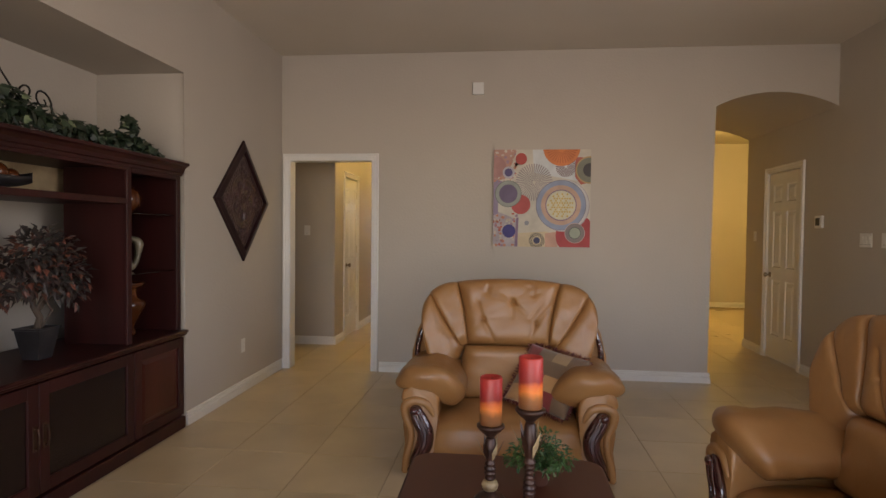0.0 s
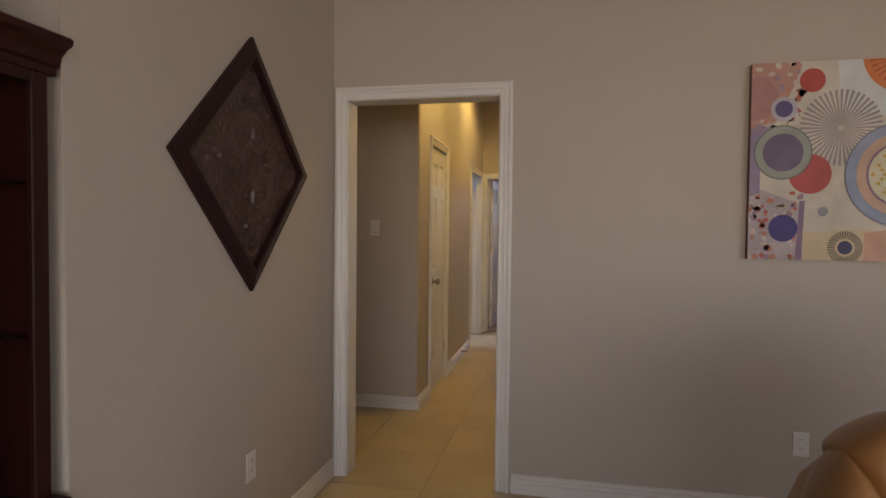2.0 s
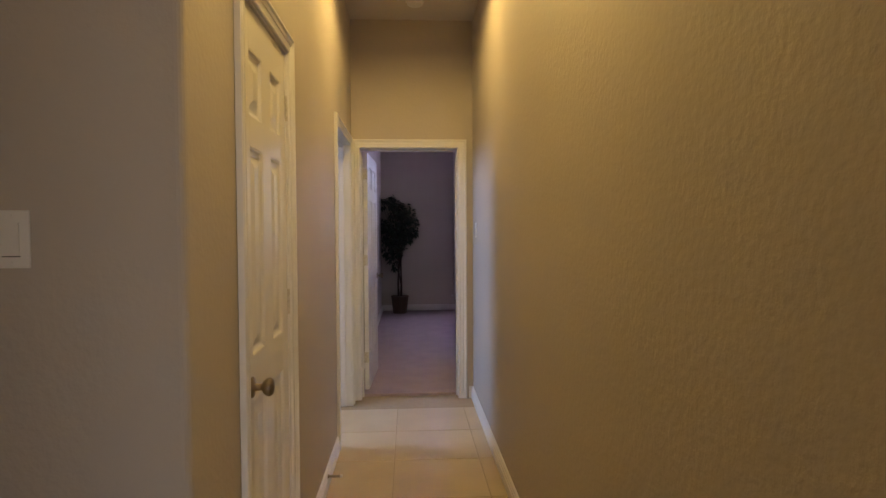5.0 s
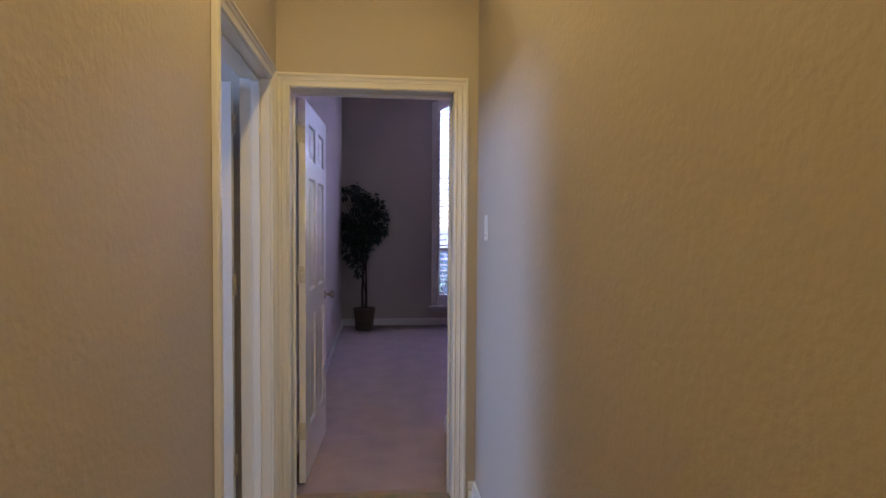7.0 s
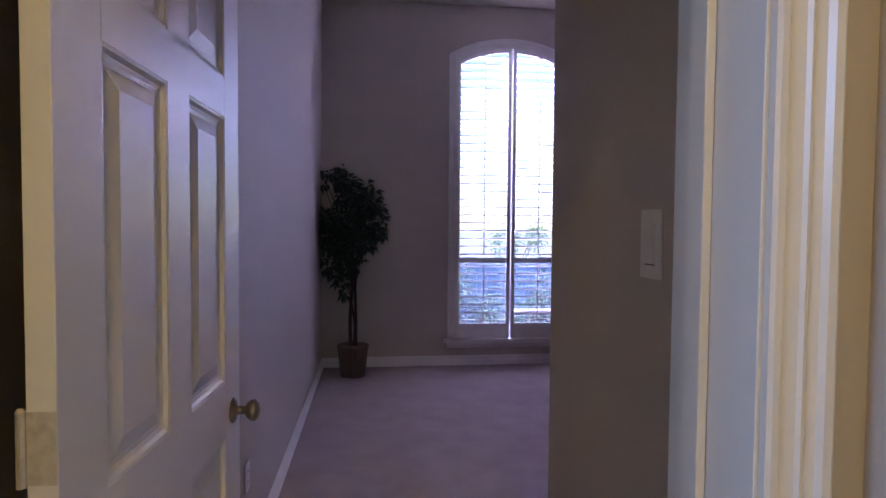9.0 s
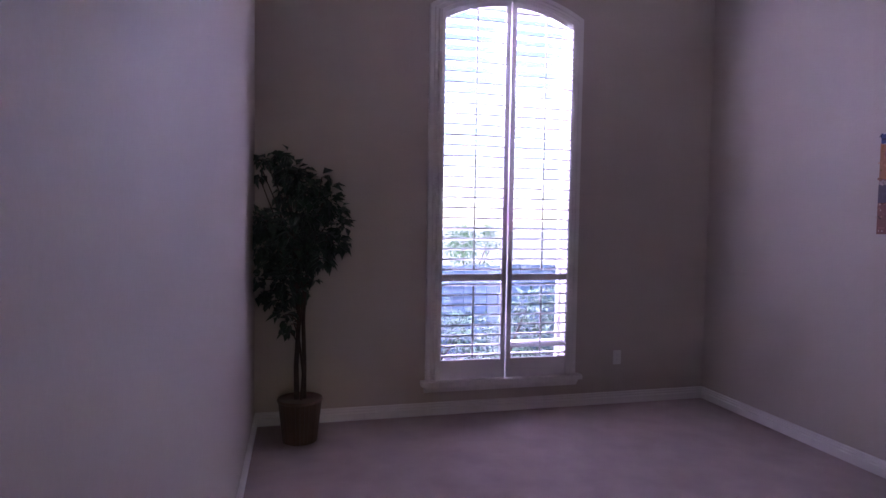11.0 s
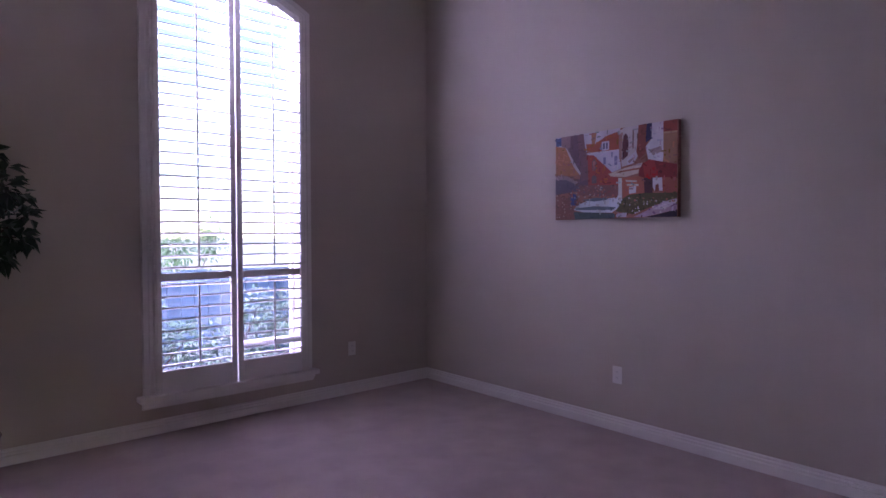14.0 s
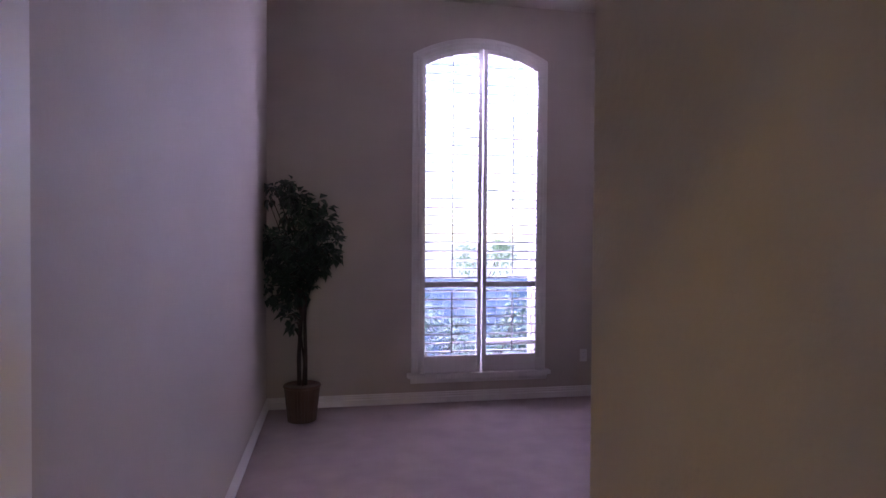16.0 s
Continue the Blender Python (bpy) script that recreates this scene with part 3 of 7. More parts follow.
outline = arch_offset(-0.003)[0]
prism(bm, "y", outline, FY1 + 0.105, FY1 + 0.109)
pane = part("pane", bm, GLASS, win)
pane.visible_shadow = False

SX = ((WX0 + 0.004, 0.284), (0.290, WX1 - 0.004))
YS = FY1 - 0.032
half_r, rise_r = (WX1 - WX0) / 2, WC - WS
ARC_R = (half_r * half_r + rise_r * rise_r) / (2 * rise_r)


def arch_height(x, off=0.0):
    return WC - ARC_R + math.sqrt((ARC_R + off) ** 2 - (x - (WX0 + WX1) / 2) ** 2)


LOUVRE = 0.0765
for k, (x0, x1) in enumerate(SX):
    sh = thing("plantation_shutter", pose((x0 + x1) / 2, YS, 0.2885), "white plantation shutter panel with tilted louvres and a tilt rod", "shutter", "window shutters")
    cx, zb = (x0 + x1) / 2, 0.2885
    in0, in1 = x0 + (0.014 if k == 0 else 0.040), x1 - (0.040 if k == 0 else 0.014)
    for nm, a, b in (("stile", x0, in0), ("stile", in1, x1)):
        bm = bmesh.new()
        top = [(b - cx, arch_height(b, -0.008) - zb), (a - cx, arch_height(a, -0.008) - zb)]
        prism(bm, "y", [(a - cx, 0.001), (b - cx, 0.001), *top], -0.014, 0.014)
        bmesh.ops.bevel(bm, geom=[e for e in bm.edges], offset=0.003, segments=2, affect="EDGES")
        part(nm, bm, SHUTTER, sh)
    for z0, z1 in ((0.290, 0.437), (1.036, 1.088)):
        bm = bmesh.new()
        box(bm, in0 - cx, in1 - cx, -0.012, 0.012, z0 - zb, z1 - zb, 0.002, 1)
        part("rail", bm, SHUTTER, sh)
    bm = bmesh.new()
    xs = np.linspace(in0, in1, 12)
    prism(bm, "y", [(x - cx, arch_height(x, -0.050) - zb) for x in xs] + [(x - cx, arch_height(x, -0.010) - zb) for x in xs[::-1]], -0.012, 0.012)
    part("arched_rail", bm, SHUTTER, sh)
    lib = {}
    for lo, hi, skew in ((0.470, 1.012, -9), (1.122, 3.12, -9)):
        n = int((hi - lo) / LOUVRE)
        for i in range(n + 1):
            z = lo + i * LOUVRE
            a, b = in0 + 0.001, in1 - 0.001
            if z > arch_height(in0 if k == 0 else in1, -0.06):
                lim = math.sqrt(max(0.0, (ARC_R - 0.055) ** 2 - (z - WC + ARC_R) ** 2))
                mid = (WX0 + WX1) / 2
                a, b = max(a, mid - lim), min(b, mid + lim)
                if b - a < 0.05:
                    continue
            key = (round(a, 3), round(b, 3))
            if key not in lib:
                bm = bmesh.new()
                pts = [(-0.038, -0.0042), (-0.034, -0.0056), (0.034, -0.0056), (0.038, -0.0042), (0.038, 0.0042), (0.034, 0.0056), (-0.034, 0.0056), (-0.038, 0.0042)]
                prism(bm, "x", pts, a - cx, b - cx)
                me = bpy.data.meshes.new("louvre")
                bmesh.ops.recalc_face_normals(bm, faces=bm.faces)
                bm.to_mesh(me), bm.free()
                me.materials.append(SHUTTER)
                lib[key] = me
            lv = new("louvre", lib[key])
            lv.parent = sh
            lv.location = (0, 0.0, z - zb)
            tilt = skew + random.uniform(-1.5, 1.5)
            if k == 1 and lo < 1 and i == 1:
                tilt = 32
            lv.rotation_euler = (radians(tilt), 0, 0)
    for z0, z1 in ((0.47, 1.00), (1.12, 3.03)):
        bm = bmesh.new()
        xr = (in0 + in1) / 2 - cx
        box(bm, xr - 0.006, xr + 0.006, -0.050, -0.041, z0 - zb, z1 - zb, 0.002, 1)
        part("tilt_rod", bm, SHUTTER, sh)

# ---- outdoors ----
EARTH = material("pale_paving", (0.42, 0.43, 0.45), (0.34, 0.35, 0.37), 1.5, rough=0.95, bump=1.0, bump_scale=30)
# the blue of sky-lit shade is put into the board colour
BOARD = material("shade_blue_fence_board", (0.075, 0.15, 0.22), (0.045, 0.095, 0.15), 3, rough=0.85, stretch=(1, 1, 0.1), bump=0.5, bump_scale=60, island=0.15)
LEAF_OUT = material("hedge_leaf", (0.11, 0.20, 0.10), (0.06, 0.12, 0.07), 6, rough=0.5, island=0.35)
SOILBED = material("dark_garden_soil", (0.05, 0.05, 0.06), (0.025, 0.025, 0.03), 6, rough=0.95, bump=1.0, bump_scale=30)
BARK = material("bark", (0.10, 0.07, 0.05), (0.05, 0.035, 0.025), 14, rough=0.9, bump=1.0, bump_scale=40)
bm = bmesh.new()
prism(bm, "y", [(-300, -0.35), (300, -0.35), (300, -0.20), (-300, -0.20)], FY1 + 0.17, 500)
part("ground", bm, EARTH, kind="structure")
boxed("garden_bed", (-6.0, 8.0, FY1 + 0.19, 18.55, -0.26, -0.16), SOILBED, kind="structure", bevel=0.01)
fence = thing("wooden_fence", pose(0.5, 18.6, -0.2), "weathered board fence along the garden, its boards tinted with blue shade", "fence")
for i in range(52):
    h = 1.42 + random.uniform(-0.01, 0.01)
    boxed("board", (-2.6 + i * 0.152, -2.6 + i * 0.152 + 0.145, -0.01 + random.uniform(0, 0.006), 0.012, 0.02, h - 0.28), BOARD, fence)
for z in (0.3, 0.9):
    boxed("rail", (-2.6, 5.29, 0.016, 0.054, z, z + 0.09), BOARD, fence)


def leaf(bm, p, d, up, length, width, fold=0.25, droop=0.3):
    """A pointed, folded leaf from p along d."""
    d = Vector(d).normalized()
    side = d.cross(Vector(up))
    side = side.normalized() if side.length > 1e-3 else Vector((1, 0, 0))
    n = side.cross(d)
    p = Vector(p)
    mid, tip = p + d * length * 0.45 - n * length * droop * 0.15, p + d * length - n * length * droop * 0.45
    a = p + d * length * 0.42 + side * width / 2 + n * width * fold
    b = p + d * length * 0.42 - side * width / 2 + n * width * fold
    v = [bm.verts.new(q) for q in (p, a, tip, b, mid)]
    bm.faces.new((v[0], v[1], v[4])), bm.faces.new((v[1], v[2], v[4]))
    bm.faces.new((v[0], v[4], v[3])), bm.faces.new((v[4], v[2], v[3]))


def tube(bm, pts, r0, r1, n=7):
    rings = []
    for i, p in enumerate(pts):
        p = Vector(p)
        q = Vector(pts[min(i + 1, len(pts) - 1)]) - Vector(pts[max(i - 1, 0)])
        q = q.normalized() if q.length else Vector((0, 0, 1))
        s = q.cross(Vector((0.3, 0.9, 0.1))).normalized()
        t = q.cross(s)
        r = r0 + (r1 - r0) * i / max(1, len(pts) - 1)
        rings.append([bm.verts.new(p + (s * math.cos(a) + t * math.sin(a)) * r) for a in [2 * math.pi * k / n for k in range(n)]])
    for a, b in zip(rings, rings[1:]):
        for k in range(n):
            bm.faces.new((a[k], a[(k + 1) % n], b[(k + 1) % n], b[k]))
    bm.faces.new(rings[0]), bm.faces.new(rings[-1])


def foliage(clumps, count, length, width, seed, lean=(0, 0, -0.2)):
    """Leaves strewn through balls (x, y, z, r), pointing outwards and a little down."""
    rnd, bm = random.Random(seed), bmesh.new()
    total = sum(c[3] ** 2 for c in clumps)
    for cx, cy, cz, r in clumps:
        for _ in range(int(count * r * r / total)):
            d = Vector((rnd.gauss(0, 1), rnd.gauss(0, 1), rnd.gauss(0, 1))).normalized()
            p = Vector((cx, cy, cz)) + d * r * rnd.uniform(0.35, 1.0)
            way = d + Vector(lean) + Vector((rnd.uniform(-0.7, 0.7), rnd.uniform(-0.7, 0.7), rnd.uniform(-0.5, 0.3)))
            s = rnd.uniform(0.7, 1.15)
            leaf(bm, p, way, (rnd.uniform(-0.4, 0.4), rnd.uniform(-0.4, 0.4), 1), length * s, width * s)
    return bm


rnd = random.Random(5)
for bx, by, seed in ((-0.7, 17.5, 1), (0.15, 17.6, 2), (0.9, 17.4, 3), (1.9, 17.7, 4), (1.65, 21.5, 5)):
    shrub = thing("garden_shrub", pose(bx, by, -0.2), "leafy green garden shrub in front of the fence", "shrub", "garden shrubs")
    cl = [(rnd.uniform(-0.4, 0.4) * (1.5 if by > 20 else 1), rnd.uniform(-0.3, 0.3), rnd.uniform(0.3, 0.85) + (0.80 if by > 20 and k > 2 else 0), rnd.uniform(0.2, 0.36)) for k in range(7)]
    part("leaves", foliage(cl, 2600 if by > 20 else 1500, 0.07, 0.035, seed), LEAF_OUT, shrub)
    bm = bmesh.new()
    for c in cl:
        tube(bm, [(0, 0, 0), (c[0] * 0.4, c[1] * 0.4, c[2] * 0.5), (c[0], c[1], c[2])], 0.02, 0.006)
    part("stems", bm, BARK, shrub)
tree = thing("garden_tree", pose(-2.2, 25.0, -0.2), "broad green tree beyond the fence", "tree")
cl = [(rnd.uniform(-1.3, 1.3), rnd.uniform(-0.8, 0.8), rnd.uniform(1.5, 2.6), rnd.uniform(0.35, 0.6)) for _ in range(12)]
part("crown", foliage(cl, 3500, 0.13, 0.06, 9), LEAF_OUT, tree)
bm = bmesh.new()
tube(bm, [(0, 0, 0), (0.05, 0, 0.7), (0, 0.05, 1.4), (0.1, 0, 2.0)], 0.13, 0.06)
for c in cl[:7]:
    tube(bm, [(0, 0.03, 1.1), (c[0] * 0.5, c[1] * 0.5, (c[2] + 1.1) / 2), (c[0], c[1], c[2])], 0.05, 0.015)
part("trunk", bm, BARK, tree)


# ---- media cabinet ----
REDPANEL = material("red_cherry_panel", (0.070, 0.013, 0.008), (0.045, 0.009, 0.006), 5.0, rough=0.28, stretch=(1, 1, 0.12), bump=0.1, bump_scale=60, spec=0.35)
SMOKED = material("smoked_glass", (0.016, 0.008, 0.007), None, 4, rough=0.18, spec=0.3)
OLDBRASS = material("dark_bronze_pull", (0.10, 0.055, 0.035), (0.05, 0.03, 0.02), 30, rough=0.45, metal=0.8)
SHELFGLASS = glassy("shelf_glass", (0.30, 0.34, 0.32))
CX, CY0, CY1 = -1.70, 1.43, 4.040
CD = 0.58
cab = thing("media_cabinet", pose(CX, (CY0 + CY1) / 2, 0), "dark cherry media cabinet with glass doors and an open display tower", "media cabinet")
OY = (CY0 + CY1) / 2


def cbox(name, x0, x1, y0, y1, z0, z1, mat=CHERRY, parent=None, label="", bevel=0.003):
    return boxed(name, (x0 - CX, x1 - CX, y0 - OY, y1 - OY, z0, z1), mat, parent or cab, label, bevel=bevel)


WAIST, TOP = 0.662, 1.715
DY = (2.08, 3.487)
cbox("plinth", CX - CD, CX + 0.004, CY0, CY1 - 0.002, 0.004, 0.085, bevel=0.006)
for y0, y1, nm in ((CY0, CY0 + 0.02, "side_panel"), (DY[0] - 0.02, DY[0], "side_panel"), (DY[1], DY[1] + 0.02, "side_panel"), (CY1 - 0.022, CY1 - 0.002, "side_panel")):
    cbox(nm, CX - CD, CX - 0.022, y0, y1, 0.086, WAIST - 0.03, bevel=0.001)
    cbox(nm, CX - 0.44, CX - 0.052, y0, y1, WAIST + 0.012, TOP, bevel=0.001)
for y0, y1 in ((CY0 + 0.02, DY[0] - 0.02), (DY[1] + 0.02, CY1 - 0.022)):
    cbox("tower_back", CX - 0.44, CX - 0.428, y0, y1, WAIST + 0.012, TOP, bevel=0.001)
cbox("lower_back", CX - CD, CX - CD + 0.012, CY0 + 0.02, CY1 - 0.022, 0.086, WAIST - 0.03, bevel=0.001)
bm = bmesh.new()
prism(bm, "y", [(x - CX, z) for x, z in ((CX - CD, WAIST - 0.028), (CX - 0.002, WAIST - 0.028), (CX + 0.006, WAIST - 0.020), (CX + 0.008, WAIST - 0.012), (CX + 0.016, WAIST - 0.006), (CX + 0.018, WAIST + 0.004), (CX + 0.010, WAIST + 0.011), (CX - CD, WAIST + 0.011))], CY0 - 0.01 - OY, CY1 + 0.012 - OY)
part("worktop", bm, CHERRY, cab)
bm = bmesh.new()
prism(bm, "y", [(x - CX, z) for x, z in ((CX - CD + 0.02, TOP), (CX - 0.030, TOP), (CX - 0.028, TOP + 0.018), (CX - 0.018, TOP + 0.024), (CX - 0.012, TOP + 0.045), (CX + 0.004, TOP + 0.062), (CX + 0.020, TOP + 0.070), (CX + 0.022, TOP + 0.084), (CX + 0.014, TOP + 0.090), (CX - CD + 0.02, TOP + 0.090))], CY0 - 0.02 - OY, CY1 + 0.022 - OY)
part("crown_moulding", bm, CHERRY, cab)
# face frame of the upper part
FR = (CX - 0.051, CX - 0.030)
for y0, y1 in ((CY0, CY0 + 0.045), (DY[0] - 0.03, DY[0] + 0.012), (DY[1] - 0.012, DY[1] + 0.03), (CY1 - 0.047, CY1 - 0.002)):
    cbox("face_stile", *FR, y0, y1, WAIST + 0.0115, TOP - 0.0005, bevel=0.004)
for y0, y1 in ((CY0 + 0.046, DY[0] - 0.031), (DY[1] + 0.031, CY1 - 0.048)):
    cbox("face_rail", *FR, y0, y1, TOP - 0.03, TOP - 0.0005)
cbox("face_rail", *FR, DY[0] + 0.013, DY[1] - 0.013, TOP - 0.02, TOP - 0.0005)
cbox("bridge_shelf", CX - CD + 0.045, CX - 0.032, DY[0] + 0.001, DY[1] - 0.001, 1.500, 1.535, bevel=0.004)
for z in (1.083, 1.451):
    cbox("tower_shelf", CX - 0.427, CX - 0.06, DY[1] + 0.021, CY1 - 0.024, z - 0.005, z, SHELFGLASS, label="clear glass tower shelf", bevel=0.001)


def cabinet_door(y0, y1, mat, name, label, handle_y=None):
    z0, z1, f = 0.100, WAIST - 0.036, 0.062
    d = cbox(name, CX - 0.020, CX - 0.001, y0, y0 + f, z0, z1, parent=cab, label=label, bevel=0.004)
    for a, b, c, e in ((y1 - f, y1, z0, z1), (y0 + f, y1 - f, z0, z0 + f), (y0 + f, y1 - f, z1 - f, z1)):
        cbox("door_rail", CX - 0.020, CX - 0.0015, a, b, c, e, parent=d, bevel=0.003)
    bm = bmesh.new()
    rings = []
    for inset, x in ((0.0, -0.012), (0.010, -0.013), (0.035, -0.004), (0.04, -0.004)) if mat is REDPANEL else ((0, -0.012), (0.004, -0.011), (0.008, -0.011)):
        a, b, c, e = y0 + f + inset, y1 - f - inset, z0 + f + inset, z1 - f - inset
        rings.append([bm.verts.new((x, y - OY, z)) for y, z in ((a, c), (b, c), (b, e), (a, e))])
    for r, s in zip(rings, rings[1:]):
        for k in range(4):
            bm.faces.new((r[k], r[(k + 1) % 4], s[(k + 1) % 4], s[k]))
    bm.faces.new(rings[-1])
    part("door_panel", bm, mat, d)
    if handle_y:
        bm = bmesh.new()
        zc = 0.375
        box(bm, 0.0, 0.003, handle_y - 0.012 - OY, handle_y + 0.012 - OY, zc - 0.06, zc + 0.06, 0.001, 1)
        tube(bm, [(0.002, handle_y - OY, zc + 0.045), (0.018, handle_y - OY, zc + 0.048), (0.026, handle_y - OY, zc + 0.02), (0.026, handle_y - OY, zc - 0.02), (0.018, handle_y - OY, zc - 0.048), (0.002, handle_y - OY, zc - 0.045)], 0.004, 0.004, 8)
        part("handle", bm, OLDBRASS, d, "dark bronze bail handle")


mid = (DY[0] + DY[1]) / 2
cabinet_door(DY[1] + 0.014, CY1 - 0.014, REDPANEL, "tower_door", "raised red cherry door panel")
cabinet_door(CY0 + 0.012, DY[0] - 0.014, REDPANEL, "tower_door", "raised red cherry door panel")
cabinet_door(DY[0] - 0.002, mid - 0.002, SMOKED, "glass_door", "smoked glass door", mid - 0.03)
cabinet_door(mid + 0.002, DY[1] + 0.004, SMOKED, "glass_door", "smoked glass door", mid + 0.03)

# ---- pottery in the tower ----
AMBER = material("amber_glaze", (0.13, 0.038, 0.010), (0.07, 0.018, 0.006), 9, rough=0.22, coat=0.3, bump2=0.1, bump2_scale=20)
STONEWARE = material("mottled_stoneware", (0.34, 0.29, 0.19), (0.09, 0.07, 0.04), 14, rough=0.3, coat=0.3, bump2=0.2, bump2_scale=25, detail=8)
orb = thing("ceramic_orb", pose(-1.95, 3.785, 1.451), "round glossy amber ceramic orb on the tower shelf", "ceramic orb")
bm = bmesh.new()
lathe(bm, [(0.035, 0.0), (0.04, 0.006)] + [(0.088 * math.sin(a), 0.092 - 0.088 * math.cos(a)) for a in np.linspace(0.45, 3.0, 16)] + [(0.012, 0.180), (0.001, 0.180)], n=32)
part("body", bm, AMBER, orb, smooth=True)
jug = thing("stoneware_jug", pose(-1.95, 3.825, 1.083, 0, 0, 40), "mottled stoneware jug with a pierced oval opening and a spout", "jug")
bm = bmesh.new()
N = 40
outer = []
for k in range(N):
    a = 2 * math.pi * k / N
    c, s = math.cos(a), math.sin(a)
    x = 0.060 * c * (1 + 0.18 * s) + (0.045 * max(0, s) * max(0, c))
    z = 0.115 + 0.112 * s + (0.022 * max(0, math.cos(3 * a)) if s > 0.2 else 0)
    outer.append((x, max(z, 0.0)))
inner = [(0.010 + 0.015 * math.cos(2 * math.pi * k / N), 0.125 + 0.062 * math.sin(2 * math.pi * k / N)) for k in range(N)]
rings = []
for f, yy in ((0.0, 0.022), (0.12, 0.040), (0.5, 0.052), (0.88, 0.040), (1.0, 0.022)):
    rings.append([(o[0] * (1 - f) + i[0] * f, yy, o[1] * (1 - f) + i[1] * f) for o, i in zip(outer, inner)])
loop = rings + [[(x, -y, z) for x, y, z in r] for r in rings[::-1]]
vs = [[bm.verts.new(p) for p in r] for r in loop]
for r, q in zip(vs, vs[1:] + vs[:1]):
    for k in range(N):
        bm.faces.new((r[k], r[(k + 1) % N], q[(k + 1) % N], q[k]))
part("body", bm, STONEWARE, jug, smooth=True)
vase = thing("amber_vase", pose(-1.95, 3.79, WAIST + 0.012), "waisted amber glazed ceramic vase", "vase")
bm = bmesh.new()
lathe(bm, [(0.050, 0.0), (0.052, 0.012), (0.046, 0.030), (0.040, 0.050), (0.050, 0.075), (0.085, 0.140), (0.108, 0.185), (0.112, 0.200), (0.100, 0.222), (0.066, 0.240), (0.058, 0.262), (0.056, 0.285), (0.070, 0.302), (0.100, 0.318), (0.104, 0.325), (0.092, 0.330), (0.060, 0.320), (0.045, 0.26), (0.001, 0.25)], n=36)
part("body", bm, AMBER, vase, smooth=True)

bm = bmesh.new()
lathe(bm, [(0.094, 0.326), (0.105, 0.324), (0.109, 0.331), (0.106, 0.339), (0.097, 0.340), (0.092, 0.333), (0.094, 0.326)], n=40)
part("rim", bm, AMBER, vase, "thick rolled amber glazed rim", smooth=True)

# ---- bonsai on the worktop, bowl and picture on the bridge, ivy on top ----
MAUVE = material("mauve_green_leaf", (0.075, 0.045, 0.042), (0.028, 0.030, 0.024), 14, rough=0.5, island=0.55)
RUST = material("rust_leaf", (0.26, 0.085, 0.055), (0.16, 0.065, 0.04), 14, rough=0.5, island=0.4)
POT = material("dark_glazed_pot", (0.035, 0.032, 0.034), (0.02, 0.018, 0.02), 10, rough=0.35, coat=0.2)
MOSS = material("moss", (0.10, 0.09, 0.05), (0.05, 0.05, 0.025), 40, rough=1.0, bump=1.0, bump_scale=80)
bon = thing("artificial_bonsai", pose(-1.965, 3.08, WAIST + 0.012), "artificial bonsai with mauve and rust leaves in a dark pot", "artificial plant")
bm = bmesh.new()
a0, a1, hh = 0.046, 0.070, 0.165
v = [bm.verts.new((sx * r, sy * r, z)) for r, z in ((a0, 0), (a1, hh - 0.012), (a1 + 0.006, hh - 0.010), (a1 + 0.006, hh), (a1 - 0.006, hh), (a1 - 0.010, hh - 0.015)) for sx, sy in ((-1, -1), (1, -1), (1, 1), (-1, 1))]
for i in range(5):
    for k in range(4):
        bm.faces.new((v[4 * i + k], v[4 * i + (k + 1) % 4], v[4 * i + 4 + (k + 1) % 4], v[4 * i + 4 + k]))
bm.faces.new(v[:4])
part("pot", bm, POT, bon)
boxed("soil", (-0.061, 0.061, -0.061, 0.061, hh - 0.03, hh - 0.013), MOSS, bon, bevel=0.004)
bm = bmesh.new()
tube(bm, [(0, 0, hh - 0.02), (0.01, 0.008, hh + 0.05), (-0.012, -0.01, hh + 0.11), (0.02, -0.05, hh + 0.17), (0.0, -0.09, hh + 0.24)], 0.020, 0.010, 9)
tube(bm, [(0.0, 0.0, hh + 0.08), (0.0, 0.09, hh + 0.15), (0.02, 0.15, hh + 0.22)], 0.012, 0.006, 8)
tube(bm, [(0.0, 0.0, hh + 0.09), (0.03, 0.03, hh + 0.2), (0.0, 0.04, hh + 0.34)], 0.011, 0.005, 8)
tube(bm, [(0.012, 0.02, hh), (0.045, 0.05, hh + 0.08), (0.02, 0.03, hh + 0.15)], 0.006, 0.005, 7)
part("trunk", bm, BARK, bon)
cl = [(0.0, -0.14, 0.40, 0.11), (0.02, -0.20, 0.50, 0.10), (0.05, -0.10, 0.55, 0.12), (0.0, 0.02, 0.58, 0.13), (0.02, 0.14, 0.52, 0.12), (0.03, 0.21, 0.42, 0.10), (0.0, 0.24, 0.33, 0.08), (0.04, 0.08, 0.42, 0.12), (0.0, -0.26, 0.36, 0.08), (0.03, -0.05, 0.44, 0.12)]
part("green_leaves", foliage(cl, 760, 0.056, 0.031, 11), MAUVE, bon)
part("rust_leaves", foliage(cl, 200, 0.054, 0.029, 12), RUST, bon)

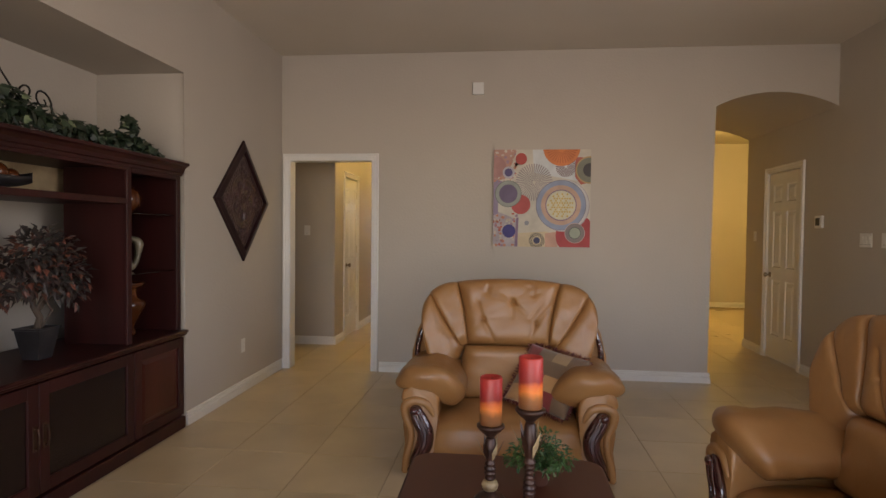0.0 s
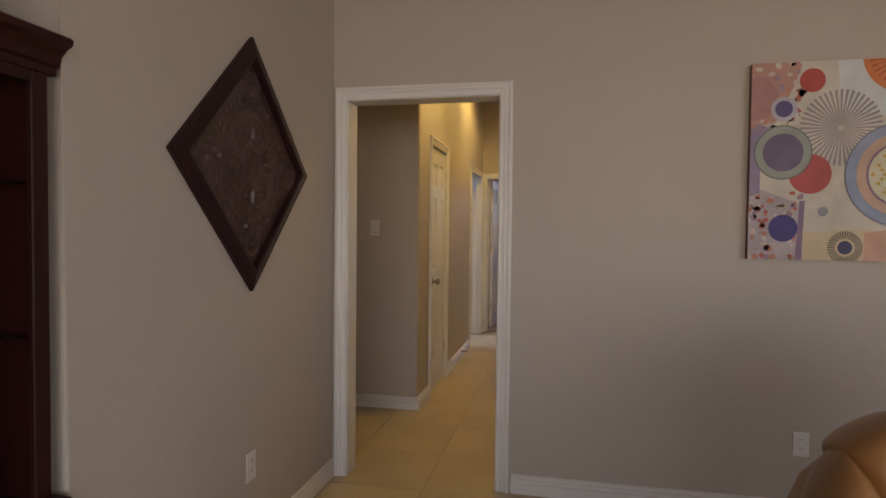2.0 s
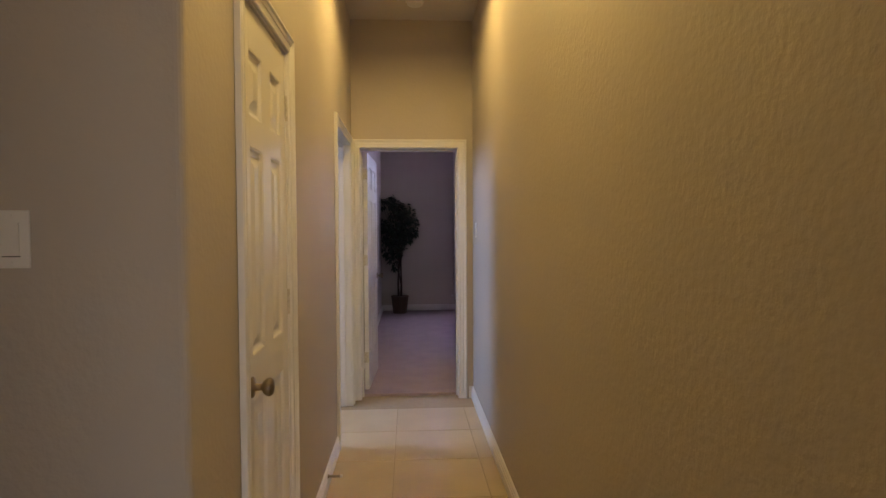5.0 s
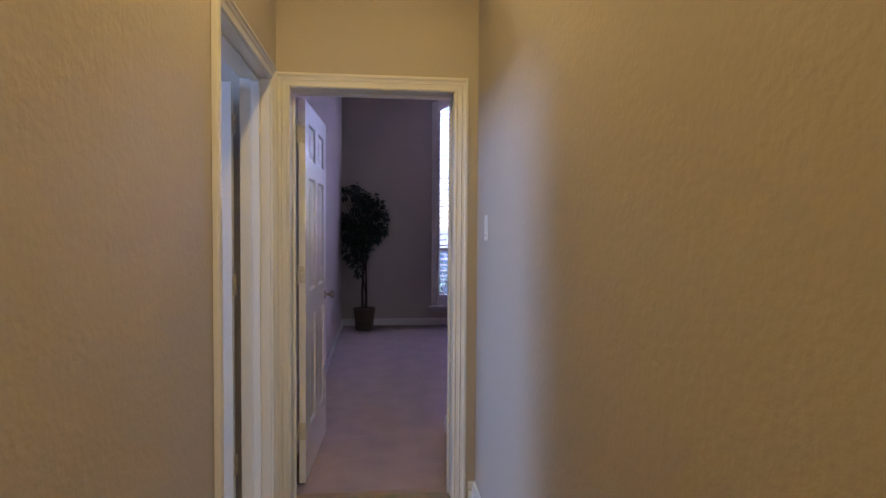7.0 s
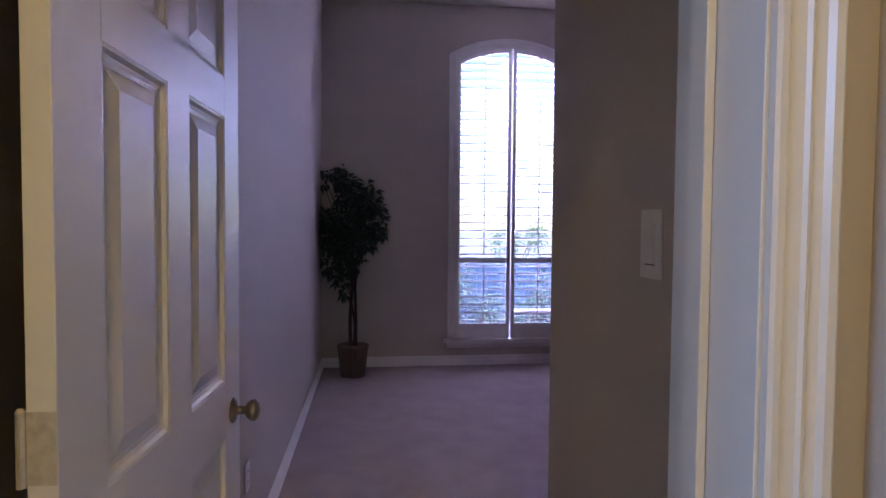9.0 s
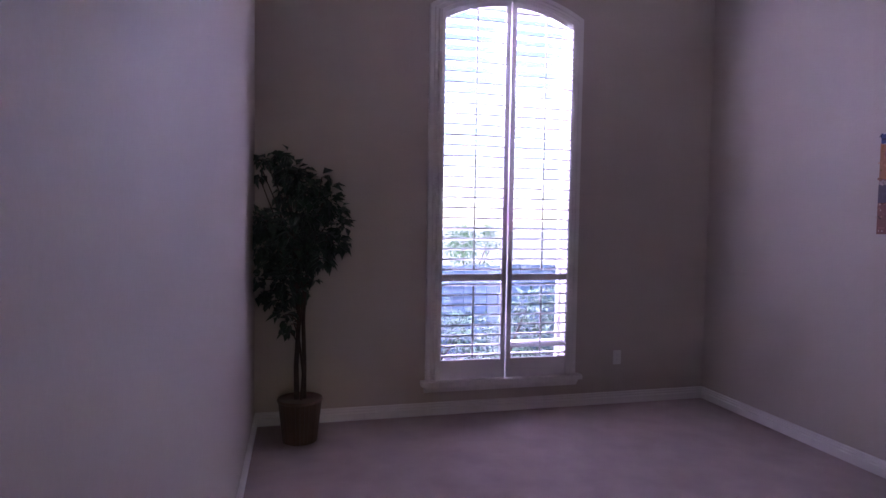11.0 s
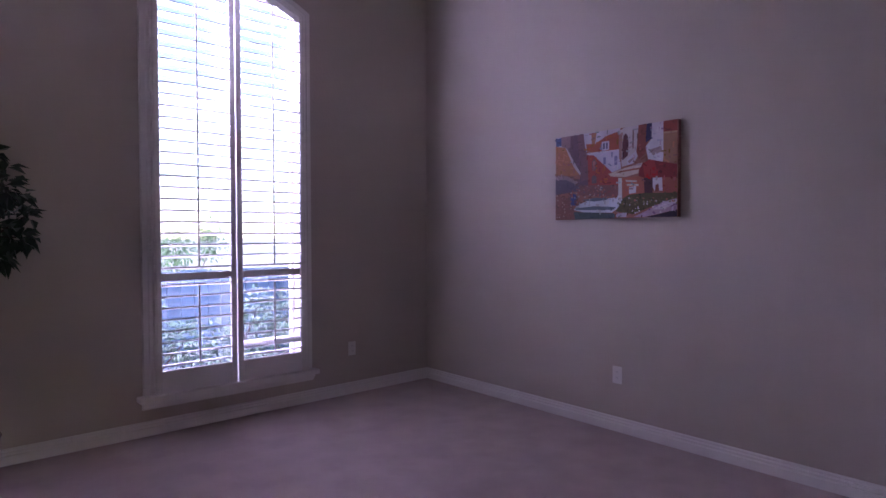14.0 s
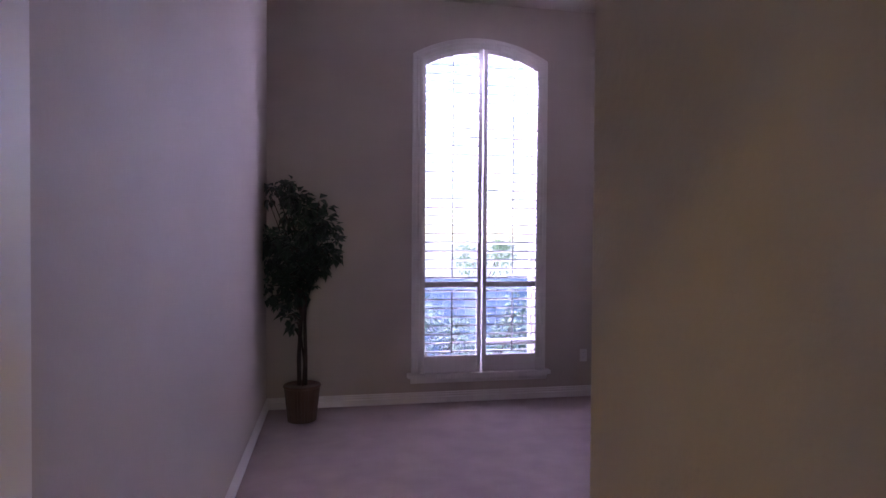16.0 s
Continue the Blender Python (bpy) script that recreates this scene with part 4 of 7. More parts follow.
bowl = thing("boat_shaped_bowl", pose(-1.93, 2.78, 1.536), "dark boat-shaped bowl holding decorative balls", "bowl")
bm = bmesh.new()
M = 24
grid = []
for i in range(M + 1):
    t = -1 + 2 * i / M
    w = 0.085 * (1 - abs(t) ** 2.2) + 0.002
    lift = 0.035 * abs(t) ** 2.5
    grid.append([bm.verts.new((w * math.cos(a) * 1.0, 0.24 * t, 0.012 + lift + 0.052 * (1 - math.sin(a)))) for a in np.linspace(0, math.pi, 9)])
for r, s in zip(grid, grid[1:]):
    for k in range(8):
        bm.faces.new((r[k], r[k + 1], s[k + 1], s[k]))
shell = part("shell", bm, POT, bowl, smooth=True)
mod = shell.modifiers.new("thickness", "SOLIDIFY")
mod.thickness = 0.006
boxed("foot", (-0.03, 0.03, -0.06, 0.06, 0.0, 0.016), POT, bowl, bevel=0.004)
for y, r in ((-0.07, 0.045), (0.03, 0.048), (0.11, 0.036)):
    bm = bmesh.new()
    bmesh.ops.create_icosphere(bm, subdivisions=3, radius=r)
    bmesh.ops.translate(bm, verts=bm.verts, vec=(0, y, 0.035 + r))
    part("ball", bm, CHERRY if y < 0 else AMBER, bowl, smooth=True)

SEPIA = material("sepia_print", (0.66, 0.50, 0.28), (0.30, 0.21, 0.11), 5, rough=0.6, detail=6)
pic = thing("small_leaning_picture", pose(-2.20, 2.72, 1.5365, 0, 0, 0), "small unframed sepia picture leaning behind the bowl", "picture")
bm = bmesh.new()
prism(bm, "y", [(-0.020, 0.0), (0.0, 0.0), (-0.010, 0.176), (-0.028, 0.176)], -0.62, 0.86)
part("panel", bm, SEPIA, pic)

IVY = material("ivy_leaf", (0.030, 0.048, 0.022), (0.013, 0.024, 0.012), 12, rough=0.42, island=0.5)
IVYPALE = material("pale_ivy_leaf", (0.20, 0.24, 0.12), (0.10, 0.13, 0.06), 18, rough=0.5, island=0.3)
IRON = material("wrought_iron", (0.025, 0.022, 0.02), None, 20, rough=0.5, metal=0.6)
TZ = TOP + 0.091
ivy = thing("ivy_garland", pose(-1.88, 2.7, TZ), "artificial ivy garland with pale leaves lying on the cabinet top", "artificial ivy")
r5 = random.Random(21)
cl, path_pts = [], []
for i in range(54):
    y = -1.15 + i * 0.044
    h = float(np.interp(y, (-1.2, 0.16, 0.31, 0.46, 0.60, 0.80, 1.0, 1.12, 1.2), (0.26, 0.22, 0.18, 0.13, 0.14, 0.12, 0.15, 0.10, 0.05))) + r5.uniform(-0.02, 0.02)
    cl.append((0.03 + r5.uniform(-0.06, 0.07), y, h * 0.36, h * 0.36))
    if h > 0.07:
        cl.append((r5.uniform(-0.05, 0.06), y + r5.uniform(-0.03, 0.03), h * 0.72, h * 0.24))
    if i % 2:
        path_pts.append((r5.uniform(-0.03, 0.05), y, 0.03 + 0.03 * r5.random()))
cl += [(0.05, 0.93, 0.20, 0.032), (0.05, 0.99, 0.17, 0.035), (0.07, 1.18, 0.035, 0.03)]


def heart_leaves(clumps, count, size, seed):
    rr, bm = random.Random(seed), bmesh.new()
    for cx, cy, cz, r in clumps:
        for _ in range(max(1, int(count / len(clumps)))):
            d = Vector((rr.gauss(0, 1), rr.gauss(0, 1), rr.gauss(0.3, 0.8))).normalized()
            p = Vector((cx, cy, max(cz, 0.02))) + d * r * rr.uniform(0.4, 1.0)
            p.z = max(p.z, 0.012)
            s = size * rr.uniform(0.7, 1.2)
            f = (d + Vector((0.5, 0, 0.3))).normalized()
            u = f.cross(Vector((rr.uniform(-1, 1), rr.uniform(-1, 1), rr.uniform(-0.4, 1)))).normalized()
            w = f.cross(u)
            pts = [(0, 0), (0.5, 0.18), (0.42, 0.55), (0.2, 0.62), (0, 1.0), (-0.2, 0.62), (-0.42, 0.55), (-0.5, 0.18)]
            ring = [bm.verts.new(p + (u * a + w * b) * s + f * (0.12 * s * (1 - abs(a) * 2))) for a, b in pts]
            c = bm.verts.new(p + w * 0.4 * s + f * 0.16 * s)
            for k in range(8):
                bm.faces.new((ring[k], ring[(k + 1) % 8], c))
    return bm


part("leaves", heart_leaves(cl, 1150, 0.052, 31), IVY, ivy)
part("pale_leaves", heart_leaves(cl, 120, 0.045, 32), IVYPALE, ivy)
bm = bmesh.new()
tube(bm, path_pts, 0.005, 0.004, 6)
tube(bm, [(0.03, 0.9, 0.03), (0.05, 0.96, 0.10), (0.06, 1.0, 0.18)], 0.003, 0.002, 5)
part("vine", bm, BARK, ivy)
scroll = thing("wrought_iron_scroll", pose(-1.93, 2.99, TZ), "black wrought iron scroll ornament standing in the ivy", "ornament")
bm = bmesh.new()
for sgn, y0, z0, r0 in ((1, -0.01, 0.225, 0.042), (-1, 0.10, 0.205, 0.060)):
    turn = [(0, y0 + sgn * (r0 * (1 - 0.055 * k)) * math.cos(0.5 * k + 3.4), z0 + (r0 * (1 - 0.055 * k)) * math.sin(math.pi - 0.5 * k)) for k in range(15)]
    tube(bm, [(0, y0 - sgn * r0, 0.0), (0, y0 - sgn * r0 * 1.05, 0.11)] + turn, 0.0055, 0.004, 8)
tube(bm, [(0, 0.02, 0.0), (0, -0.03, 0.15), (0, -0.10, 0.24), (0, -0.155, 0.30), (0, -0.20, 0.38)], 0.006, 0.004, 8)
tube(bm, [(0, -0.42, 0.0), (0, -0.38, 0.18), (0, -0.29, 0.30), (0, -0.20, 0.38)], 0.006, 0.004, 8)
part("scrollwork", bm, IRON, scroll, smooth=True)

# ---- diamond plaque ----
PLAQUE = material("embossed_bronze_leather", (0.078, 0.042, 0.043), (0.034, 0.017, 0.019), 9, rough=0.30, bump=0.3, bump_scale=90, bump2=0.2, bump2_scale=16)
EBONY = material("ebony_frame", (0.027, 0.011, 0.012), (0.016, 0.006, 0.007), 8, rough=0.42, spec=0.25, bump=0.1, bump_scale=40)
dia = thing("diamond_wall_plaque", facing("+x", LX, 4.948, 1.596), "diamond-shaped dark wall plaque with an embossed scroll relief", "wall plaque")
bm = bmesh.new()
R = 0.500
prof = [(0.0, 0.002), (0.0, 0.016), (0.006, 0.021), (0.014, 0.021), (0.040, 0.030), (0.052, 0.033), (0.060, 0.030), (0.063, 0.012), (0.063, 0.002)]
rings = [[bm.verts.new(q) for q in ((R - u * 1.414, 0, v), (0, R - u * 1.414, v), (-R + u * 1.414, 0, v), (0, -R + u * 1.414, v))] for u, v in prof]
for r, s in zip(rings, rings[1:] + rings[:1]):
    for k in range(4):
        bm.faces.new((r[k], r[(k + 1) % 4], s[(k + 1) % 4], s[k]))
part("frame", bm, EBONY, dia)
bm = bmesh.new()
n = 130
ri = R - 0.062 * 1.414
curls = [(0.13 * math.cos(a), 0.13 * math.sin(a), 1 if k % 2 else -1) for k, a in enumerate(np.linspace(0.39, 6.67, 9)[:-1])] + [(0, 0, 1), (0.24, 0, 1), (-0.24, 0, -1), (0, 0.24, -1), (0, -0.24, 1), (0, 0.31, 1), (0, -0.31, -1), (0.31, 0, 1), (-0.31, 0, 1)]
vs = {}
for i in range(n + 1):
    for j in range(n + 1):
        a, b = -1 + 2 * i / n, -1 + 2 * j / n
        x, y = (a - b) / 2 * ri, (a + b) / 2 * ri
        rad = math.hypot(x, y)
        z = 0.006 + 0.007 * math.exp(-((rad - 0.228) / 0.007) ** 2) + 0.006 * math.exp(-((rad - 0.254) / 0.012) ** 2) * (0.5 + 0.5 * math.sin(math.atan2(y, x) * 46))
        for cx, cy, sg in curls:
            d = math.hypot(x - cx, y - cy)
            if d < 0.085:
                th = math.atan2(y - cy, x - cx) * sg
                z += 0.0115 * (1 - d / 0.085) ** 0.5 * max(0, math.sin(th * 1 + d * 120)) ** 1.5
        z += 0.0015 * noise.noise(Vector((x * 60, y * 60, 1)))
        vs[i, j] = bm.verts.new((x, y, z))
for i in range(n):
    for j in range(n):
        bm.faces.new((vs[i, j], vs[i + 1, j], vs[i + 1, j + 1], vs[i, j + 1]))
part("relief", bm, PLAQUE, dia, smooth=True)


# ---- canvases ----
def paint(name, color, vary=0.12, scale=9.0, rough=0.6):
    return material(name, color, tuple(c * (1 - vary) for c in color), scale, rough=rough, bump=0.25, bump_scale=220, detail=6)


PAINTS = {}


def painted(canvas, outline, color, layer, w, h, vary=0.22):
    """A patch of paint on a canvas: an outline of (across, down), each 0 to 1, kept within the edges."""
    key = tuple(round(c, 2) for c in color)
    if key not in PAINTS:
        PAINTS[key] = paint("paint", color, vary)
    pts = []
    for u, v in outline:
        p = ((min(max(u, 0.0), 1.0) - 0.5) * w, (0.5 - min(max(v, 0.0), 1.0)) * h)
        if not pts or math.hypot(p[0] - pts[-1][0], p[1] - pts[-1][1]) > 1e-5:
            pts.append(p)
    if math.hypot(pts[0][0] - pts[-1][0], pts[0][1] - pts[-1][1]) < 1e-5:
        pts.pop()
    if len(pts) < 3:
        return
    bm = bmesh.new()
    z = CANVAS_D + 0.00035 * layer
    bm.faces.new([bm.verts.new((x, y, z)) for x, y in pts])
    f = list(bm.faces)
    bmesh.ops.triangulate(bm, faces=f)
    ob = part("paint_patch", bm, PAINTS[key], canvas)
    for p in ob.data.polygons:
        if p.normal.z < 0:
            ob.data.flip_normals()
            break


CANVAS_D = 0.036


def canvas(name, m, w, h, label, base, side):
    ob = thing(name, m, label, "painting")
    bm = bmesh.new()
    box(bm, -w / 2, w / 2, -h / 2, h / 2, 0.002, CANVAS_D - 0.0002, 0.002, 2)
    part("stretched_canvas", bm, side, ob)
    painted(ob, [(0, 0), (1, 0), (1, 1), (0, 1)], base, 1, w, h)
    return ob


def ring_pts(cx, cy, r, n=40, sx=1.0):
    return [(cx + r * sx * math.cos(2 * math.pi * k / n), cy + r * math.sin(2 * math.pi * k / n)) for k in range(n)]


AW, AH = 0.888, 0.900
art = canvas("abstract_canvas", facing("-y", 0.788, LY, 1.678), AW, AH, "square unframed canvas painted with coloured circles and sunbursts", (0.62, 0.57, 0.47), paint("canvas_edge", (0.20, 0.09, 0.07)))
def disc(u, v, r, c, layer):
    painted(art, ring_pts(u, v, r), c, layer, AW, AH)


def burst(u, v, r0, r1, n, c, layer, wide=0.5):
    for k in range(n):
        a, d = 2 * math.pi * k / n, math.pi / n * wide
        painted(art, [(u + r0 * math.cos(a - d), v + r0 * math.sin(a - d)), (u + r1 * math.cos(a - d), v + r1 * math.sin(a - d)), (u + r1 * math.cos(a + d), v + r1 * math.sin(a + d)), (u + r0 * math.cos(a + d), v + r0 * math.sin(a + d))], c, layer, AW, AH)


rp = random.Random(8)
painted(art, [(0.40, 0), (0.86, 0), (0.86, 0.32), (0.42, 0.24)], (0.66, 0.68, 0.68), 2, AW, AH)
painted(art, [(0, 0), (0.24, 0), (0.20, 0.12), (0.12, 0.30), (0, 0.33)], (0.50, 0.28, 0.22), 2, AW, AH)
painted(art, [(0, 0.62), (0.10, 0.66), (0.25, 0.72), (0.26, 1), (0, 1)], (0.46, 0.40, 0.42), 2, AW, AH)
painted(art, [(0.24, 0.70), (0.265, 0.70), (0.255, 1), (0.225, 1)], (0.26, 0.17, 0.26), 3, AW, AH)
painted(art, [(0.26, 0.86), (0.55, 0.84), (0.66, 0.88), (0.66, 1), (0.26, 1)], (0.64, 0.52, 0.33), 2, AW, AH)
painted(art, [(0.54, 0.86), (0.67, 0.84), (0.67, 1), (0.54, 1)], (0.60, 0.36, 0.26), 3, AW, AH)
painted(art, [(0.84, 0.08), (0.92, 0.08), (0.90, 0.24), (0.98, 0.34), (0.90, 0.36), (0.84, 0.28)], (0.46, 0.13, 0.09), 3, AW, AH)
painted(art, [(0.0, 0.30), (0.14, 0.34), (0.05, 0.55), (0.05, 0.66), (0, 0.68)], (0.30, 0.24, 0.34), 3, AW, AH)
for _ in range(150):
    u, v = (rp.uniform(0, 0.25), rp.choice((rp.uniform(0, 0.34), rp.uniform(0.66, 1))))
    c = rp.choice(((0.50, 0.13, 0.09), (0.62, 0.50, 0.40), (0.36, 0.24, 0.30), (0.62, 0.57, 0.47), (0.55, 0.24, 0.15)))
    s = rp.uniform(0.004, 0.022)
    painted(art, [(u + s * rp.uniform(0.5, 1.2) * math.cos(a), v + s * rp.uniform(0.5, 1.2) * math.sin(a)) for a in np.linspace(0, 2 * math.pi, 8)[:-1]], c, 4, AW, AH)
disc(0.02, 0.18, 0.11, (0.42, 0.22, 0.20), 5)
disc(0.285, 0.095, 0.060, (0.46, 0.075, 0.055), 6)
disc(0.155, 0.235, 0.062, (0.48, 0.46, 0.52), 6), disc(0.155, 0.235, 0.042, (0.10, 0.08, 0.20), 7)
burst(0.42, 0.335, 0.015, 0.19, 44, (0.34, 0.29, 0.29), 5)
disc(0.285, 0.565, 0.100, (0.48, 0.09, 0.08), 7)
disc(0.155, 0.455, 0.138, (0.15, 0.17, 0.15), 8), disc(0.155, 0.455, 0.132, (0.32, 0.34, 0.30), 9), disc(0.155, 0.455, 0.096, (0.16, 0.12, 0.20), 10)
disc(0.165, 0.84, 0.069, (0.055, 0.045, 0.20), 7)
disc(0.35, 0.755, 0.024, (0.30, 0.30, 0.33), 7)
burst(0.745, 0.175, 0.015, 0.105, 34, (0.16, 0.05, 0.06), 5)
disc(0.70, -0.02, 0.19, (0.68, 0.22, 0.06), 7)
burst(0.70, -0.02, 0.05, 0.16, 34, (0.48, 0.12, 0.04), 8, 0.35)
disc(0.985, 0.21, 0.140, (0.50, 0.33, 0.15), 7), disc(0.985, 0.21, 0.126, (0.22, 0.22, 0.16), 8), disc(0.99, 0.21, 0.07, (0.07, 0.06, 0.06), 9)
disc(0.86, 0.88, 0.21, (0.44, 0.06, 0.06), 6)
disc(0.725, 0.575, 0.268, (0.42, 0.36, 0.38), 8), disc(0.722, 0.572, 0.263, (0.60, 0.57, 0.56), 9), disc(0.70, 0.57, 0.258, (0.20, 0.19, 0.24), 10)
disc(0.70, 0.57, 0.252, (0.30, 0.34, 0.46), 11), disc(0.70, 0.57, 0.205, (0.56, 0.37, 0.27), 12), disc(0.70, 0.57, 0.161, (0.26, 0.17, 0.24), 13)
disc(0.70, 0.57, 0.150, (0.64, 0.60, 0.42), 14)
for i in range(-5, 6):
    for j in range(-5, 6):
        u, v = 0.70 + (i + j * 0.5) * 0.052, 0.57 + j * 0.045
        if math.hypot(u - 0.70, v - 0.57) < 0.135:
            for k in range(3):
                a = math.pi / 3 + k * 2 * math.pi / 3
                x, y = u + 0.026 * math.cos(a), v + 0.026 * math.sin(a)
                painted(art, [(x + 0.014 * math.cos(a + b), y + 0.014 * math.sin(a + b)) for b in (0, 2.09, 4.19)], (0.56, 0.37, 0.06), 15, AW, AH)
disc(0.845, 0.855, 0.104, (0.56, 0.40, 0.38), 16), disc(0.845, 0.855, 0.098, (0.24, 0.20, 0.19), 17), disc(0.845, 0.855, 0.062, (0.10, 0.12, 0.10), 18), disc(0.845, 0.855, 0.055, (0.34, 0.37, 0.28), 19)
burst(0.455, 0.935, 0.045, 0.082, 40, (0.07, 0.06, 0.06), 6)
disc(0.455, 0.935, 0.034, (0.06, 0.06, 0.13), 7)

